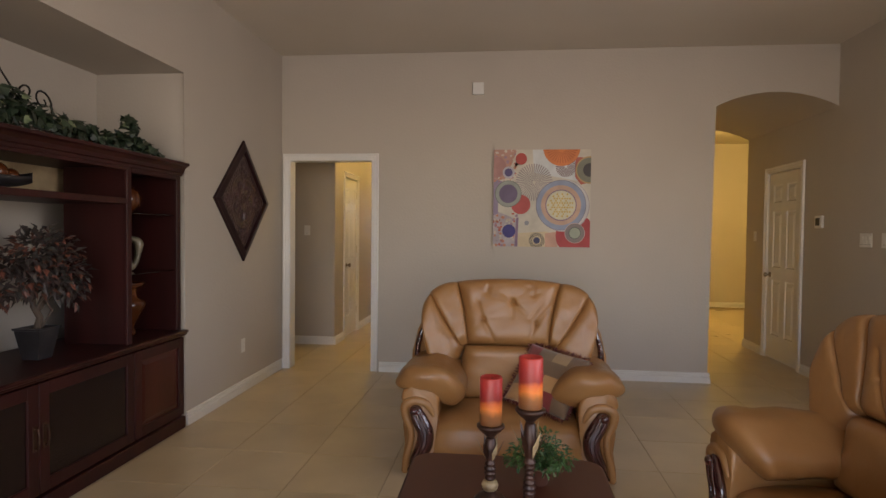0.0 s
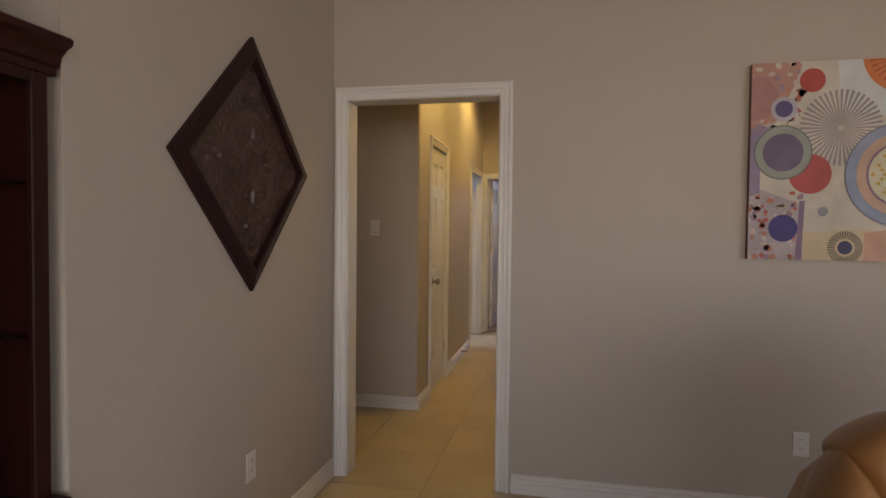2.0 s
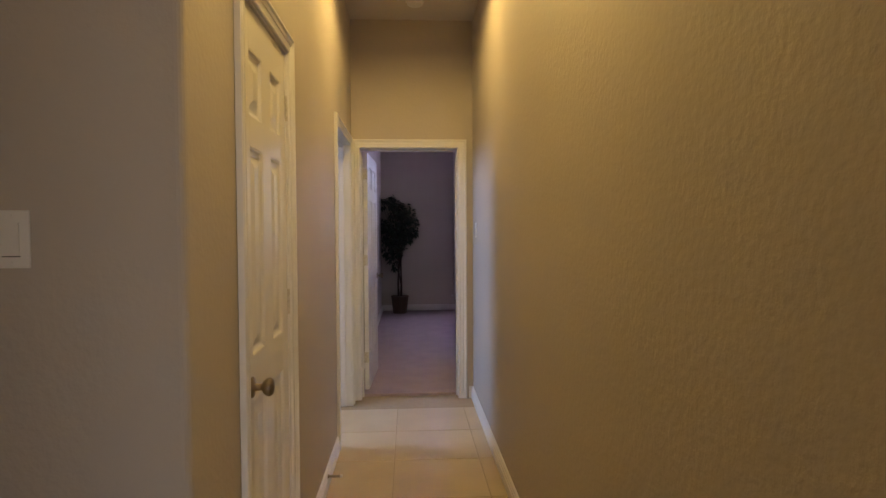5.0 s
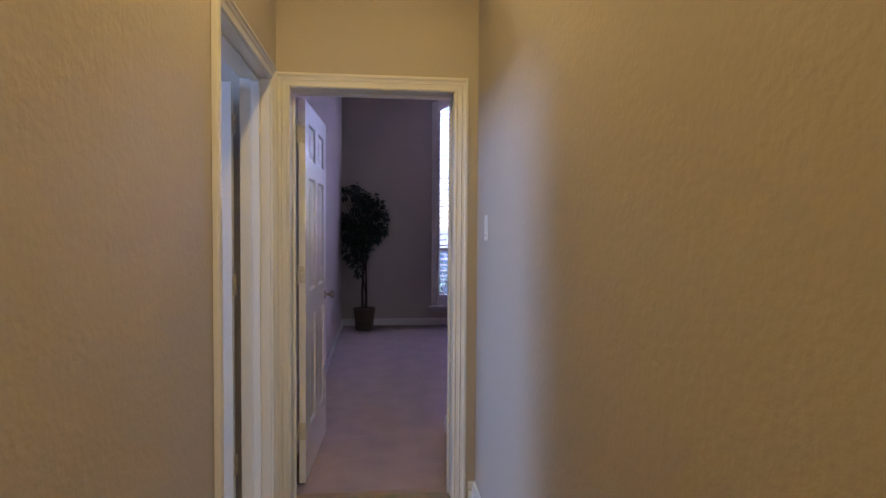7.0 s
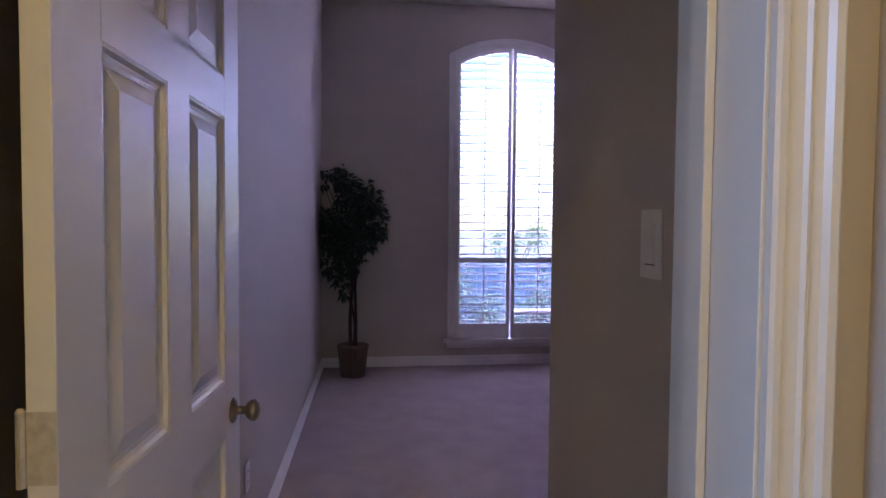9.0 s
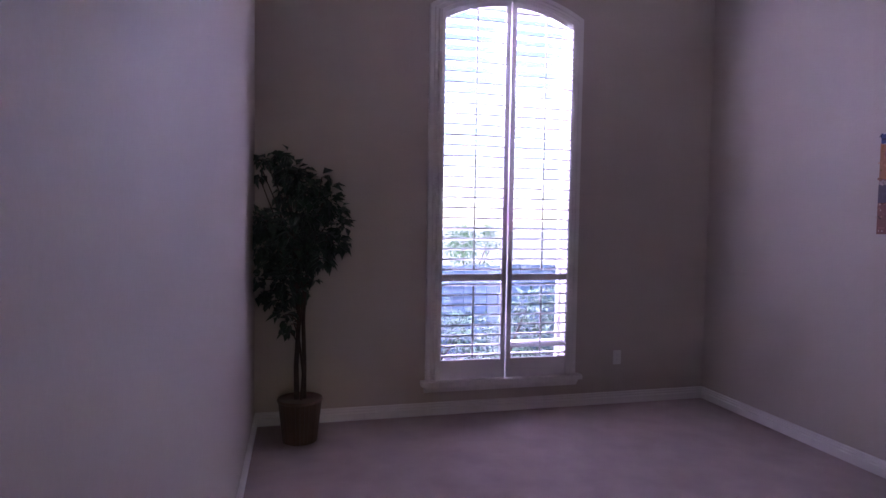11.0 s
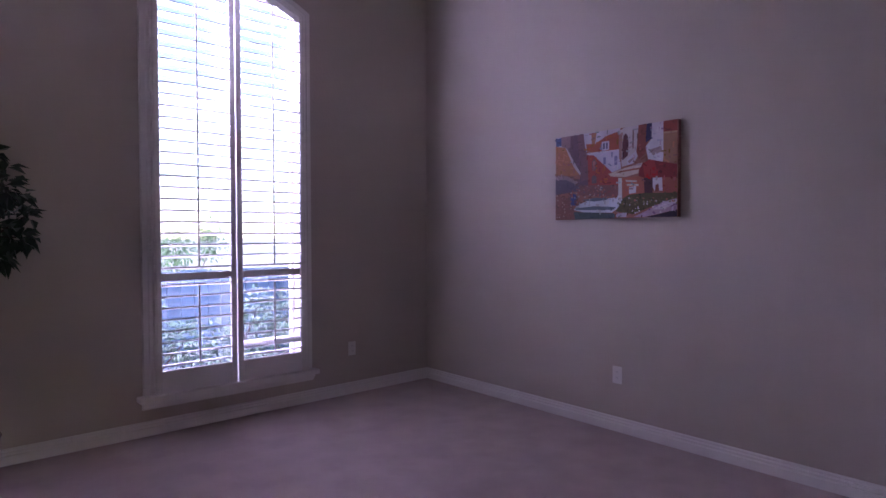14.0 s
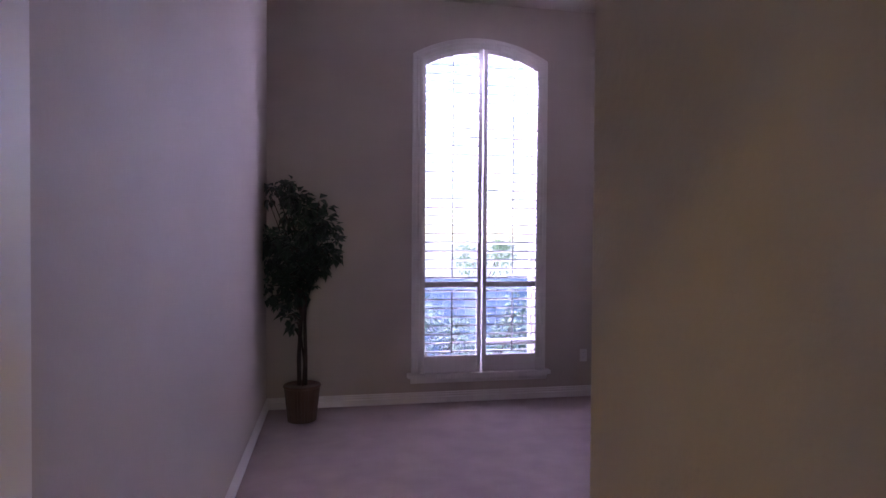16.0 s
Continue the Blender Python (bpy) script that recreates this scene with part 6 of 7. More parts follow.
    hi = [bm.verts.new((x * 0.95, 0.15 + 0.16 * z, z)) for x, z in ol]
    bm.faces.new(lo), bm.faces.new(hi)
    for i in range(len(lo)):
        j = (i + 1) % len(lo)
        bm.faces.new((lo[i], lo[j], hi[j], hi[i]))
    bmesh.ops.bevel(bm, geom=[e for e in bm.edges if not (e.verts[0] in lo) != (e.verts[1] in lo)], offset=0.022, segments=4, affect="EDGES", profile=0.5)
    part("back_shell", bm, LEATHER, ch, smooth=True)
    for s in (-1, 1):
        bm = bmesh.new()
        vtube(bm, [(s * 0.560, 0.068, 0.40), (s * 0.572, 0.072, 0.52), (s * 0.568, 0.080, 0.64), (s * 0.535, 0.090, 0.76)], [0.014, 0.019, 0.018, 0.010], 0.9, 12)
        strip = part("side_rail", bm, SCROLL, ch, "glossy carved mahogany side rail", smooth=True)
        for k in range(8):
            t = k / 7
            bm = bmesh.new()
            bmesh.ops.create_icosphere(bm, subdivisions=2, radius=0.012)
            bmesh.ops.translate(bm, verts=bm.verts, vec=(s * (0.574 - 0.020 * t * t), 0.052 + 0.012 * t, 0.48 + 0.03 * k))
            part("bead", bm, SCROLL, strip, smooth=True)
    # arms: a pad that laps over the outside and rolls down to the seat
    section = [(0.640, 0.505), (0.622, 0.552), (0.575, 0.592), (0.505, 0.616), (0.425, 0.620), (0.345, 0.600), (0.278, 0.550), (0.232, 0.480), (0.238, 0.420), (0.282, 0.380), (0.330, 0.372), (0.385, 0.396), (0.435, 0.435), (0.490, 0.460), (0.560, 0.468), (0.615, 0.474)]
    loop, q = [], len(section)
    for i in range(q):
        p0, p1, p2, p3 = [Vector(section[(i + d) % q]) for d in (-1, 0, 1, 2)]
        for k in range(3):
            t = k / 3
            loop.append(0.5 * ((2 * p1) + (p2 - p0) * t + (2 * p0 - 5 * p1 + 4 * p2 - p3) * t * t + (3 * p1 - p0 - 3 * p2 + p3) * t ** 3))
    mid = Vector((0.435, 0.500))
    for s in (-1, 1):
        bm = bmesh.new()
        side = [(0.578, 0.478), (0.588, 0.440), (0.566, 0.370), (0.552, 0.290), (0.560, 0.190), (0.574, 0.100), (0.576, 0.03), (0.412, 0.03), (0.404, 0.12), (0.392, 0.22), (0.384, 0.30), (0.378, 0.37), (0.375, 0.44), (0.42, 0.50), (0.52, 0.52)]
        prism(bm, "y", [(s * x, z) for x, z in side], -0.440, 0.16)
        bmesh.ops.bevel(bm, geom=[e for e in bm.edges if abs(e.verts[0].co.y - e.verts[1].co.y) < 1e-6], offset=0.020, segments=4, affect="EDGES", profile=0.5)
        part("arm_side", bm, LEATHER, ch, smooth=True)
        # padded rim round the wooden scroll
        bm = bmesh.new()
        vtube(bm, [(s * x, -0.440, z) for x, z in ((0.405, 0.352), (0.445, 0.412), (0.510, 0.424), (0.560, 0.398), (0.556, 0.335), (0.530, 0.270), (0.532, 0.190), (0.552, 0.110), (0.560, 0.040))], [0.012, 0.022, 0.026, 0.026, 0.024, 0.022, 0.022, 0.022, 0.020], 0.8, 14)
        part("arm_rim", bm, LEATHER, ch, smooth=True)
        bm = bmesh.new()
        rings, K2 = [], 34
        for i in range(K2 + 1):
            t = i / K2
            y0 = -0.505 + 0.60 * (0.5 - 0.5 * math.cos(math.pi * t)) if t < 0.5 else -0.205 + 0.42 * (t - 0.5) * 2
            nose = min(1.0, (y0 + 0.505) / 0.13)
            grow = math.sqrt(max(0.0, 1 - (1 - nose) ** 2.4))
            tail = math.sqrt(max(0.0, 1 - max(0.0, (t - 0.80) / 0.2) ** 2))
            size = grow * tail * (1 - 0.10 * t) + 0.002
            ring = []
            for p in loop:
                x, z = mid + (p - mid) * size
                wr = 0.010 * noise.noise(Vector((x * 10, y0 * 8, z * 10 + s))) + 0.004 * noise.noise(Vector((x * 26, y0 * 18, z * 26)))
                gather = 0.004 * math.sin(x * 230) * max(0.0, 1 - abs(z - 0.42) / 0.06) * max(0.0, 1 - (y0 + 0.505) / 0.16) * grow
                y = y0 + 0.11 * (0.62 - z) / 0.24 * max(0.0, 1 - (y0 + 0.505) / 0.35)
                ring.append(bm.verts.new((s * (x + wr * 0.5), y + gather, z + wr)))
            rings.append(ring)
        for a, b in zip(rings, rings[1:]):
            for k in range(len(a)):
                bm.faces.new((a[k], a[(k + 1) % len(a)], b[(k + 1) % len(a)], b[k]))
        bm.faces.new(rings[0]), bm.faces.new(rings[-1])
        part("arm_pad", bm, LEATHER, ch, smooth=True)
        line = [(s * 0.500, -0.452, 0.372), (s * 0.474, -0.454, 0.318), (s * 0.446, -0.456, 0.262), (s * 0.450, -0.456, 0.196), (s * 0.484, -0.456, 0.122), (s * 0.516, -0.454, 0.055)]
        bm = bmesh.new()
        vtube(bm, line, [0.036, 0.045, 0.046, 0.046, 0.038, 0.024], 0.62, 20)
        sc = part("arm_scroll", bm, SCROLL, ch, "glossy carved mahogany arm scroll", smooth=True)
        for off, thick in ((0.020, 0.010), (-0.016, 0.008)):
            bm = bmesh.new()
            vtube(bm, [(x + s * off, y - 0.022 - (0.004 if 0 < i < 5 else 0), z) for i, (x, y, z) in enumerate(line)], [0.012, thick, thick, thick, thick * 0.9, 0.006], 0.8, 12)
            part("carved_ridge", bm, SCROLL, sc, smooth=True)
        bm = bmesh.new()
        bmesh.ops.create_uvsphere(bm, u_segments=20, v_segments=12, radius=0.024)
        bmesh.ops.translate(bm, verts=bm.verts, vec=(s * 0.508, -0.468, 0.376))
        part("scroll_head", bm, SCROLL, sc, smooth=True)
    return ch


chair = armchair(pose(0.484, 3.88, 0.001), "plump tan leather armchair with carved mahogany scrolls on its arms")
chair_b = copy_thing(chair, pose(1.875, 2.45, 0.001, 0, 0, -84))
tagged(chair_b, label="tan leather armchair with mahogany scrolls standing beside the coffee table")

# patchwork pillow on the chair
PATCHES = [material("patch_cloth", c, None, 30, rough=0.9, bump=0.6, bump_scale=250, sheen=0.3) for c in ((0.42, 0.23, 0.09), (0.20, 0.03, 0.025), (0.17, 0.11, 0.06), (0.30, 0.20, 0.10), (0.14, 0.085, 0.045))]
FRINGE = material("burgundy_fringe", (0.14, 0.03, 0.025), (0.08, 0.02, 0.018), 30, rough=0.9)
pil = thing("patchwork_pillow", pose(0.708, 3.640, 0.520, 0, 0, -22) @ pose(0, 0, 0, 50, 0, 0) @ pose(0, 0, 0, 0, 0, -12), "patchwork cushion in tan, brown and burgundy with a frayed burgundy fringe", "cushion")
bm = bmesh.new()
S, NP = 0.190, 32
sheet = {}
for side in (1, -1):
    for i in range(NP + 1):
        for j in range(NP + 1):
            a, b = -1 + 2 * i / NP, -1 + 2 * j / NP
            puff = max(0.0, (1 - abs(a) ** 2.6) * (1 - abs(b) ** 2.6)) ** 0.6
            pinch = 1 - 0.06 * (1 - abs(a) * abs(b))
            sheet[side, i, j] = bm.verts.new((S * a * (1 - 0.05 * (1 - b * b)), S * b * (1 - 0.05 * (1 - a * a)), side * (0.062 * puff + 0.003 * noise.noise(Vector((a * 3, b * 3, side))) * puff)))
    for i in range(NP):
        for j in range(NP):
            f = bm.faces.new([sheet[side, *q] for q in ((i, j), (i + 1, j), (i + 1, j + 1), (i, j + 1))])
            f.material_index = ((i * 4 // NP) * 3 + (j * 4 // NP) * 2 + (i * 4 // NP) * (j * 4 // NP)) % 5
bmesh.ops.remove_doubles(bm, verts=bm.verts, dist=1e-5)
cover = part("cover", bm, PATCHES[0], pil, smooth=True)
for pm in PATCHES[1:]:
    cover.data.materials.append(pm)
bm = bmesh.new()
rr = random.Random(3)
for k in range(420):
    e, t = k % 4, rr.uniform(-1, 1)
    p = {0: (S * t, S), 1: (S * t, -S), 2: (S, S * t), 3: (-S, S * t)}[e]
    d = Vector((p[0] / S if e > 1 else rr.uniform(-0.5, 0.5), p[1] / S if e < 2 else rr.uniform(-0.5, 0.5), rr.uniform(-0.7, 0.7)))
    leaf(bm, (p[0] * 0.96, p[1] * 0.96, 0), d, (0, 0, 1), 0.030, 0.005)
part("fringe", bm, FRINGE, pil)

# ---- coffee table and what stands on it ----
TABLEWOOD = material("dark_walnut_stain", (0.085, 0.026, 0.014), (0.05, 0.014, 0.009), 5.0, rough=0.42, stretch=(1, 0.12, 1), bump=0.12, bump_scale=60)
tbl = thing("coffee_table", pose(0.475, 2.00, 0.001), "dark stained coffee table with rounded corners and turned legs", "coffee table")
bm = bmesh.new()


def round_rect(a, b, r, n=8):
    pts = []
    for cx, cy, s in ((a - r, b - r, 0), (-a + r, b - r, 1), (-a + r, -b + r, 2), (a - r, -b + r, 3)):
        pts += [(cx + r * math.cos(t), cy + r * math.sin(t)) for t in np.linspace(s * math.pi / 2, (s + 1) * math.pi / 2, n)]
    return pts


rings = [[bm.verts.new((x, y, z)) for x, y in round_rect(0.375 - i, 0.655 - i, 0.09 - i)] for z, i in ((0.402, 0.03), (0.404, 0.012), (0.414, 0.004), (0.422, 0.010), (0.428, 0.002), (0.438, 0.0), (0.446, 0.004), (0.4495, 0.012))]
for a, b in zip(rings, rings[1:]):
    for k in range(len(a)):
        bm.faces.new((a[k], a[(k + 1) % len(a)], b[(k + 1) % len(a)], b[k]))
bm.faces.new(rings[0]), bm.faces.new(rings[-1])
part("tabletop", bm, TABLEWOOD, tbl)
boxed("apron", (-0.29, 0.29, -0.56, 0.56, 0.33, 0.4015), TABLEWOOD, tbl, bevel=0.006)
for sx in (-1, 1):
    for sy in (-1, 1):
        bm = bmesh.new()
        lathe(bm, [(0.022, 0.0), (0.03, 0.02), (0.024, 0.05), (0.028, 0.12), (0.040, 0.24), (0.030, 0.29), (0.042, 0.32), (0.042, 0.40)], (sx * 0.27, sy * 0.545, 0), 20)
        part("leg", bm, TABLEWOOD, tbl, smooth=True)

WAX = bpy.data.materials.new("layered_candle_wax")
WAX.use_nodes = True
wn, wl = WAX.node_tree.nodes, WAX.node_tree.links
b = wn["Principled BSDF"]
b.inputs["Roughness"].default_value, b.inputs["Subsurface Weight"].default_value = 0.42, 0.25
b.inputs["Subsurface Radius"].default_value, b.inputs["Subsurface Scale"].default_value = (1, 0.3, 0.12), 0.01
tc, sep, nz, mixn, rmp = wn.new("ShaderNodeTexCoord"), wn.new("ShaderNodeSeparateXYZ"), wn.new("ShaderNodeTexNoise"), wn.new("ShaderNodeMath"), wn.new("ShaderNodeValToRGB")
nz.inputs["Scale"].default_value = 22
mixn.operation, mixn.inputs[1].default_value = "MULTIPLY_ADD", 0.035
wl.new(tc.outputs["Object"], sep.inputs[0]), wl.new(tc.outputs["Object"], nz.inputs["Vector"])
wl.new(nz.outputs["Fac"], mixn.inputs[0]), wl.new(sep.outputs["Z"], mixn.inputs[2])
sc = wn.new("ShaderNodeMath")
sc.operation, sc.inputs[1].default_value = "DIVIDE", 0.175
wl.new(mixn.outputs[0], sc.inputs[0]), wl.new(sc.outputs[0], rmp.inputs[0]), wl.new(rmp.outputs[0], b.inputs["Base Color"])
els = rmp.color_ramp.elements
els[0].position, els[0].color = 0.10, (0.15, 0.062, 0.022, 1)
els[1].position, els[1].color = 1.0, (0.42, 0.035, 0.025, 1)
for pos, c in ((0.28, (0.26, 0.10, 0.030, 1)), (0.40, (0.75, 0.22, 0.04, 1)), (0.52, (0.62, 0.13, 0.03, 1)), (0.60, (0.26, 0.022, 0.02, 1)), (0.78, (0.38, 0.035, 0.03, 1))):
    e = els.new(pos)
    e.color = c
BRONZE = material("antique_bronze_resin", (0.065, 0.028, 0.018), (0.020, 0.010, 0.008), 24, rough=0.38, metal=0.25, bump=0.5, bump_scale=60)
CREAM = material("antiqued_cream_gilt", (0.50, 0.40, 0.22), (0.12, 0.07, 0.035), 26, rough=0.45)


def candle_stand(x, y, h, label):
    """A turned, carved stand h high, with a pillar candle on it."""
    st = thing("candle_holder", pose(x, y, 0.4515), label, "candle holder", "carved candle holders")
    k = h / 0.26
    bm = bmesh.new()
    prof = [(0.052, 0.0), (0.054, 0.008), (0.048, 0.014), (0.040, 0.022), (0.022, 0.030), (0.018, 0.036)]
    lathe(bm, prof + [(0.001, 0.036)], n=28)
    part("foot", bm, BRONZE, st, smooth=True)
    bm = bmesh.new()
    lathe(bm, [(0.001, 0.0365), (0.018, 0.0365), (0.026, 0.045), (0.029, 0.056), (0.024, 0.068), (0.016, 0.072), (0.001, 0.072)], n=28)
    part("knop", bm, CREAM, st, "cream and gilt knop", smooth=True)
    z, zs = 0.0725, []
    top = h - 0.045
    n = max(4, int((top - z) * 0.55 / 0.016))
    for i in range(n):
        r = 0.018 + 0.003 * math.sin(i)
        zs += [(r * 0.72, z + i * 0.016), (r, z + i * 0.016 + 0.005), (r, z + i * 0.016 + 0.010)]
    ze = z + n * 0.016
    zs += [(0.013, ze), (0.016, ze + 0.01), (0.021, (ze + top) / 2), (0.017, top - 0.006), (0.012, top)]
    bm = bmesh.new()
    lathe(bm, [(0.001, z)] + zs + [(0.001, top)], n=24)
    part("stem", bm, BRONZE, st, smooth=True)
    for q in range(6):
        a = q * math.pi / 3
        bm = bmesh.new()
        leaf(bm, (0.016 * math.cos(a), 0.016 * math.sin(a), ze + 0.004), (0.28 * math.cos(a), 0.28 * math.sin(a), 1), (math.cos(a), math.sin(a), 0), (top - ze) * 0.95, 0.020, 0.2, -0.3)
        part("carved_leaf", bm, CREAM if q % 2 else BRONZE, st)
    bm = bmesh.new()
    lathe(bm, [(0.001, top + 0.0005), (0.012, top + 0.0005), (0.020, top + 0.010), (0.038, top + 0.026), (0.047, top + 0.036), (0.047, top + 0.042), (0.040, top + 0.0445), (0.001, top + 0.0445)], n=32)
    part("cup", bm, BRONZE, st, smooth=True)
    ca = thing("pillar_candle", pose(x, y, 0.4515 + h + 0.0005), "ribbed pillar candle layered in red, orange and brown wax", "candle", "layered pillar candles")
    bm = bmesh.new()
    lathe(bm, [(0.0365, 0.0), (0.0375, 0.004), (0.0378, 0.08), (0.0375, 0.155), (0.0350, 0.160), (0.0315, 0.156), (0.026, 0.148), (0.001, 0.145)], n=40)
    part("wax", bm, WAX, ca, smooth=True)
    bm = bmesh.new()
    tube(bm, [(0, 0, 0.144), (0.001, 0, 0.150), (0.003, 0.001, 0.156)], 0.0012, 0.001, 6)
    part("wick", bm, SLOT, ca)


candle_stand(0.418, 2.237, 0.262, "carved bronze and cream candle holder, the shorter one")
candle_stand(0.543, 2.103, 0.362, "carved bronze and cream candle holder, the taller one")
GREEN = material("fresh_green_leaf", (0.07, 0.15, 0.035), (0.035, 0.08, 0.02), 12, rough=0.5, island=0.5)
CLAY = material("brown_clay_pot", (0.14, 0.055, 0.035), (0.09, 0.035, 0.022), 10, rough=0.55)
fern = thing("small_potted_plant", pose(0.590, 2.40, 0.4515), "small bushy green plant in a brown pot on the coffee table", "potted plant")
bm = bmesh.new()
lathe(bm, [(0.032, 0.0), (0.045, 0.058), (0.048, 0.060), (0.048, 0.070), (0.041, 0.070), (0.038, 0.055), (0.001, 0.054)], n=28)
part("pot", bm, CLAY, fern, smooth=True)
part("leaves", foliage([(0, 0, 0.105, 0.07), (0.06, 0.0, 0.10, 0.055), (-0.06, 0.01, 0.10, 0.055), (0.02, -0.04, 0.09, 0.05), (0.09, 0.01, 0.085, 0.04), (-0.09, 0, 0.085, 0.035), (0.03, 0.02, 0.15, 0.045), (-0.03, 0, 0.14, 0.04)], 900, 0.020, 0.012, 41), GREEN, fern)
bm = bmesh.new()
for k in range(12):
    a = k * 0.52
    tube(bm, [(0, 0, 0.05), (0.03 * math.cos(a), 0.03 * math.sin(a), 0.09), (0.07 * math.cos(a), 0.05 * math.sin(a), 0.12)], 0.0015, 0.001, 4)
part("stems", bm, GREEN, fern)

# ---- artificial ficus in the bedroom ----
FICUS = material("ficus_leaf", (0.032, 0.062, 0.034), (0.014, 0.030, 0.020), 10, rough=0.38, island=0.5)
WICKER = material("slatted_basket_wood", (0.15, 0.088, 0.058), (0.075, 0.043, 0.029), 9, rough=0.6, stretch=(1, 1, 0.15), bump=0.4, bump_scale=70, island=0.2)
TRUNKM = material("ficus_trunk", (0.075, 0.048, 0.038), (0.035, 0.022, 0.018), 18, rough=0.85, bump=0.9, bump_scale=45)
fic = thing("artificial_ficus", pose(-1.245, 15.40, 0.019), "artificial ficus tree with twisted trunks in a slatted wooden basket", "artificial tree")
bm = bmesh.new()
lathe(bm, [(0.100, 0.004), (0.128, 0.265), (0.122, 0.265), (0.095, 0.012), (0.001, 0.012)], n=40)
part("liner", bm, WICKER, fic)
for k in range(30):
    a = 2 * math.pi * k / 30
    c, s = math.cos(a), math.sin(a)
    bm = bmesh.new()
    wb, wt = 0.0100, 0.0128
    q = [(-wb, 0.103, 0.002), (wb, 0.103, 0.002), (wt, 0.132, 0.268), (-wt, 0.132, 0.268)]
    v = [bm.verts.new((c * (r + o) - s * t, s * (r + o) + c * t, z)) for o in (0, 0.008) for t, r, z in q]
    for f in ((0, 1, 2, 3), (4, 5, 6, 7), (0, 1, 5, 4), (1, 2, 6, 5), (2, 3, 7, 6), (3, 0, 4, 7)):
        bm.faces.new([v[i] for i in f])
    part("basket_slat", bm, WICKER, fic)
bm = bmesh.new()
lathe(bm, [(0.128, 0.266), (0.144, 0.266), (0.148, 0.274), (0.144, 0.284), (0.130, 0.286), (0.126, 0.278)], n=40)
part("basket_rim", bm, WICKER, fic, smooth=True)
bm = bmesh.new()
lathe(bm, [(0.124, 0.225), (0.06, 0.235), (0.001, 0.238)], n=30)
part("moss", bm, MOSS, fic)
bm = bmesh.new()
tube(bm, [(-0.02, 0, 0.22), (-0.026, 0.0, 0.5), (-0.010, 0.01, 0.8), (-0.02, 0, 1.05), (0.0, 0, 1.25), (-0.05, 0, 1.50)], 0.019, 0.008, 10)
part("trunk", bm, TRUNKM, fic, smooth=True)
bm = bmesh.new()
tube(bm, [(0.025, 0.01, 0.22), (0.026, 0.01, 0.5), (0.018, 0.0, 0.8), (0.03, 0, 1.05), (0.06, -0.02, 1.2), (0.10, -0.02, 1.36)], 0.017, 0.007, 10)
part("trunk", bm, TRUNKM, fic, smooth=True)
bm = bmesh.new()
tube(bm, [(0.003, -0.02, 0.22), (0.018, -0.028, 0.45), (-0.012, -0.022, 0.7), (0.02, -0.02, 0.98), (-0.04, -0.02, 1.25)], 0.010, 0.006, 8)
part("trunk", bm, TRUNKM, fic, smooth=True)
cl = []
rf = random.Random(77)
for px, py, r in ((520, 190, 70), (600, 230, 80), (455, 170, 42), (560, 130, 34), (375, 165, 26), (365, 235, 26), (560, 320, 60), (650, 310, 84), (740, 245, 26), (770, 285, 34), (750, 370, 90), (820, 410, 52), (680, 430, 95),
                  (380, 450, 60), (440, 480, 85), (540, 500, 95), (610, 560, 115), (730, 520, 92), (810, 560, 66), (840, 480, 46), (430, 590, 58), (510, 640, 95), (640, 650, 95), (750, 640, 62), (400, 745, 38), (440, 800, 38),
                  (570, 740, 75), (610, 810, 62), (700, 745, 36), (500, 850, 40), (545, 915, 42), (585, 970, 34), (560, 1015, 20)):
    u, z = (px - 618) * 0.00133, 2.06 - 0.001335 * py
    cl.append((max(u * 0.92 - 0.02, -0.27), -0.22 * u + rf.uniform(-0.07, 0.07), z, r * 0.00118))
fl = foliage(cl, 1450, 0.082, 0.052, 51, lean=(0, 0, -0.45))
for vtx in fl.verts:
    vtx.co.x = max(vtx.co.x, -0.298 + 0.0006 * (hash((round(vtx.co.z * 999), 1)) % 7))
part("leaves", fl, FICUS, fic)
bm = bmesh.new()
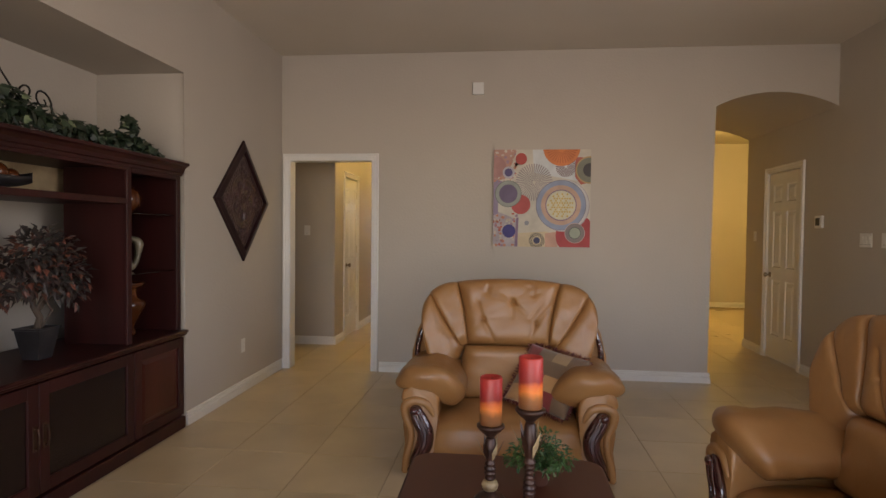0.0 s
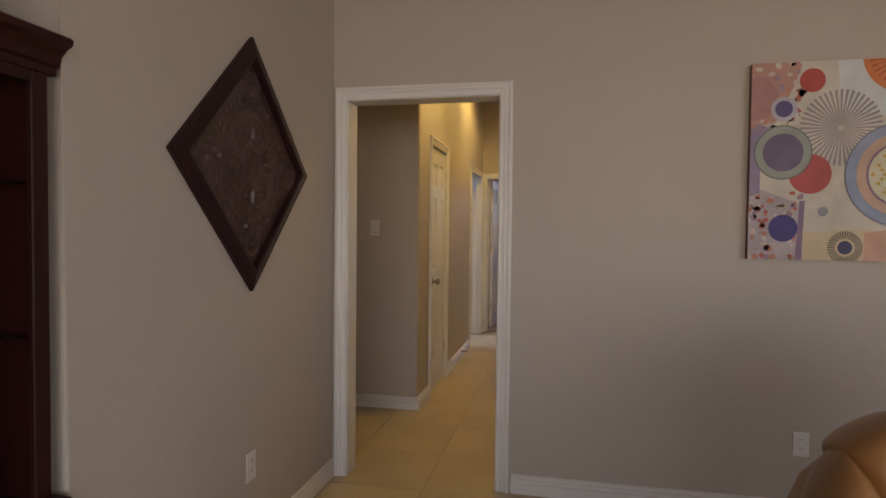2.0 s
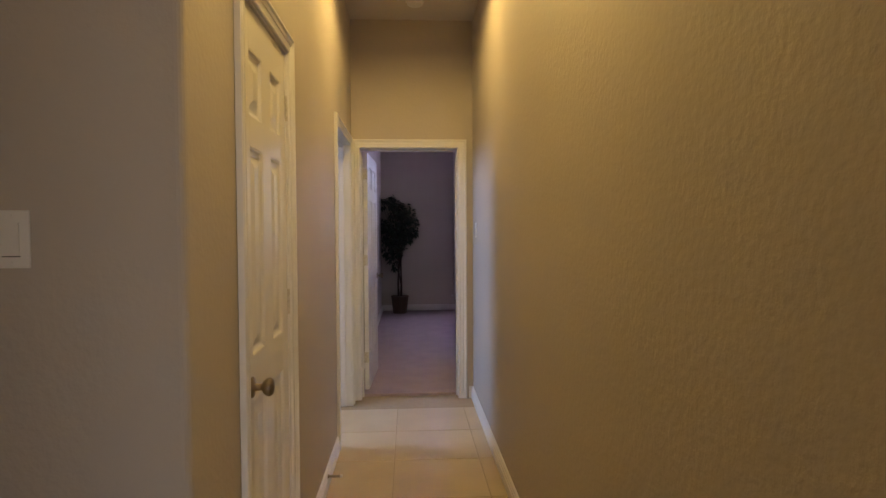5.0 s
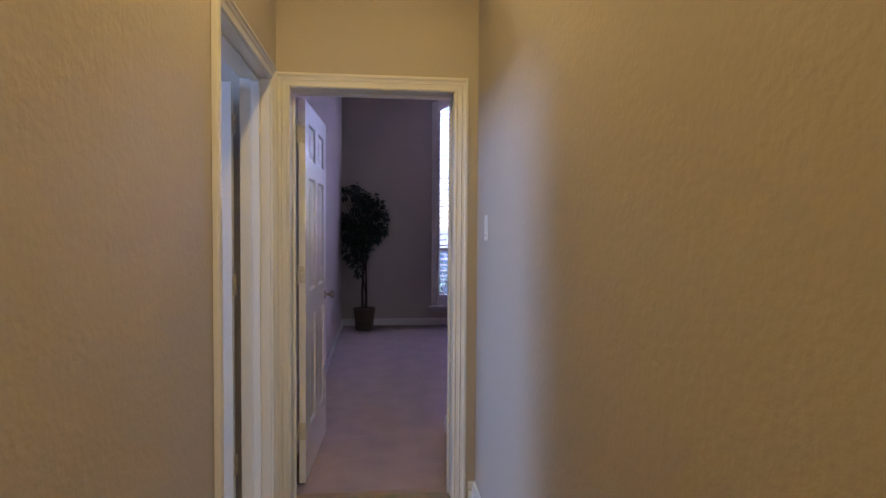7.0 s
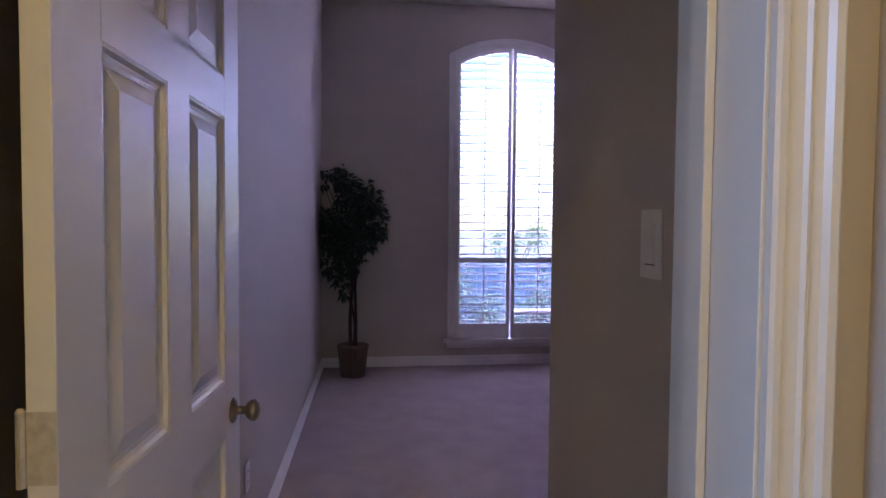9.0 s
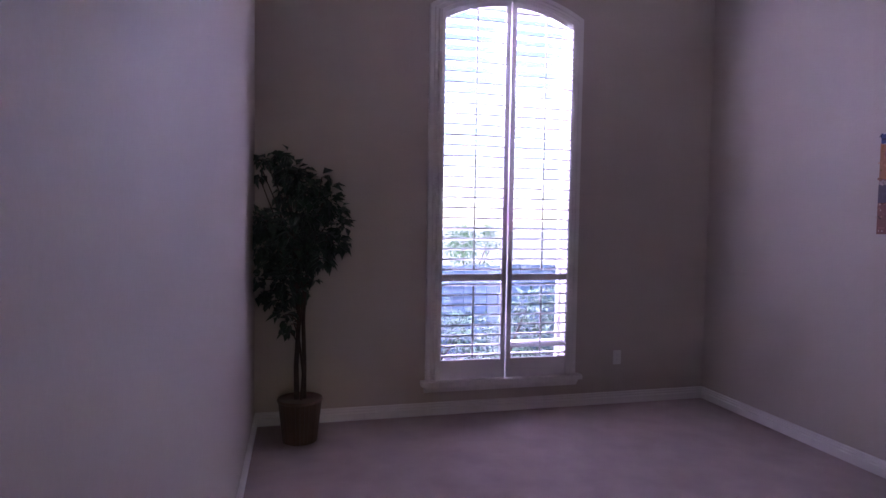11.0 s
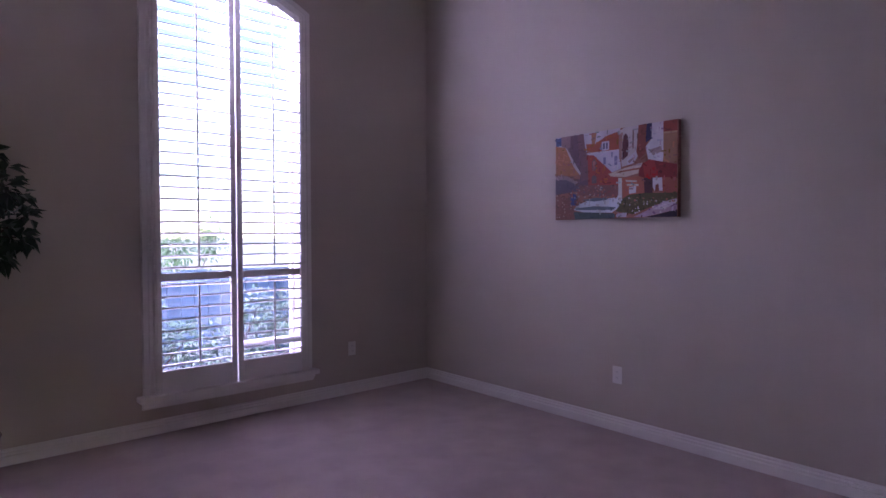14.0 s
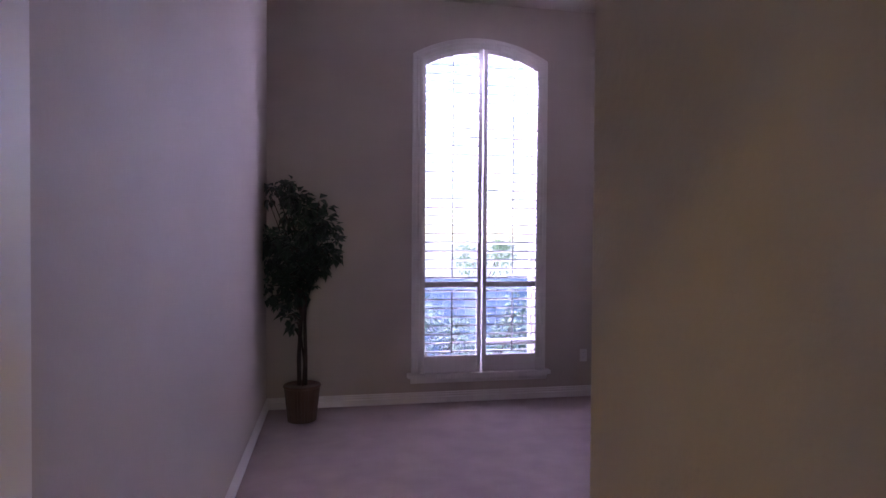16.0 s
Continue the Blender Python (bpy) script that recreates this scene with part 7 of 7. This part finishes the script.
for c in cl:
    s = (0.0 + (0.04 if c[0] > 0 else -0.02), 0, min(c[2] - 0.05, 1.0 + 0.35 * rf.random()))
    bm = bmesh.new()
    tube(bm, [s, ((s[0] + c[0]) / 2, c[1] / 2, (s[2] + c[2]) / 2 + 0.03), (c[0], c[1], c[2])], 0.006, 0.003, 6)
    part("branch", bm, TRUNKM, fic)

# ---- floor tiles ----
bm = bmesh.new()
box(bm, -0.252, 0.252, -0.252, 0.252, -0.012, 0.0)
top = [e for e in bm.edges if all(v.co.z > -0.001 for v in e.verts)]
bmesh.ops.bevel(bm, geom=top, offset=0.0018, segments=1, affect="EDGES")
tile_mesh = bpy.data.meshes.new("tile")
bm.to_mesh(tile_mesh)
bm.free()
tile_mesh.materials.append(TILE)
for i in range(-4, 9):
    for j in range(-8, 10):
        x, y = -0.68 + 0.254 + 0.508 * i, 5.73 - 0.254 + 0.508 * j
        inside = (-1.75 < x < 3.4 and 0.9 < y < 6.0) or (-2.6 < x < -0.5 and 5.7 < y < 7.3) or (-1.75 < x < -0.4 and y < 10.7 and y > 5) or (2.2 < x < 3.6 and 5.5 < y < 8.3)
        if inside:
            ob = new("tile", tile_mesh)
            ob.location = (x, y, 0)
            ob.rotation_euler = (0, 0, math.pi / 2 * ((i * 7 + j * 3) % 4))
            ob.parent = slab
bm = bmesh.new()
for i in range(-8, 16):
    for j in range(-18, 12):
        x, y = -0.68 + 0.254 + 0.508 * i, 5.73 - 0.254 + 0.508 * j
        inside = (-1.75 < x < 3.4 and 0.9 < y < 6.0) or (-2.6 < x < -0.5 and 5.7 < y < 7.3) or (-1.75 < x < -0.4 and y < 10.7 and y > 5) or (2.2 < x < 3.6 and 5.5 < y < 8.3)
        if not inside and (y < 10.45 or x > 0.85 and y < 11.7) and (y < 5.7 and x < 3.4 or x < -1.7 or x > 0.6) and y > -3.2:
            box(bm, x - 0.252, x + 0.252, y - 0.252, y + 0.252, -0.012, 0.0)
part("floor_tiles", bm, TILE, slab, kind="stuff")
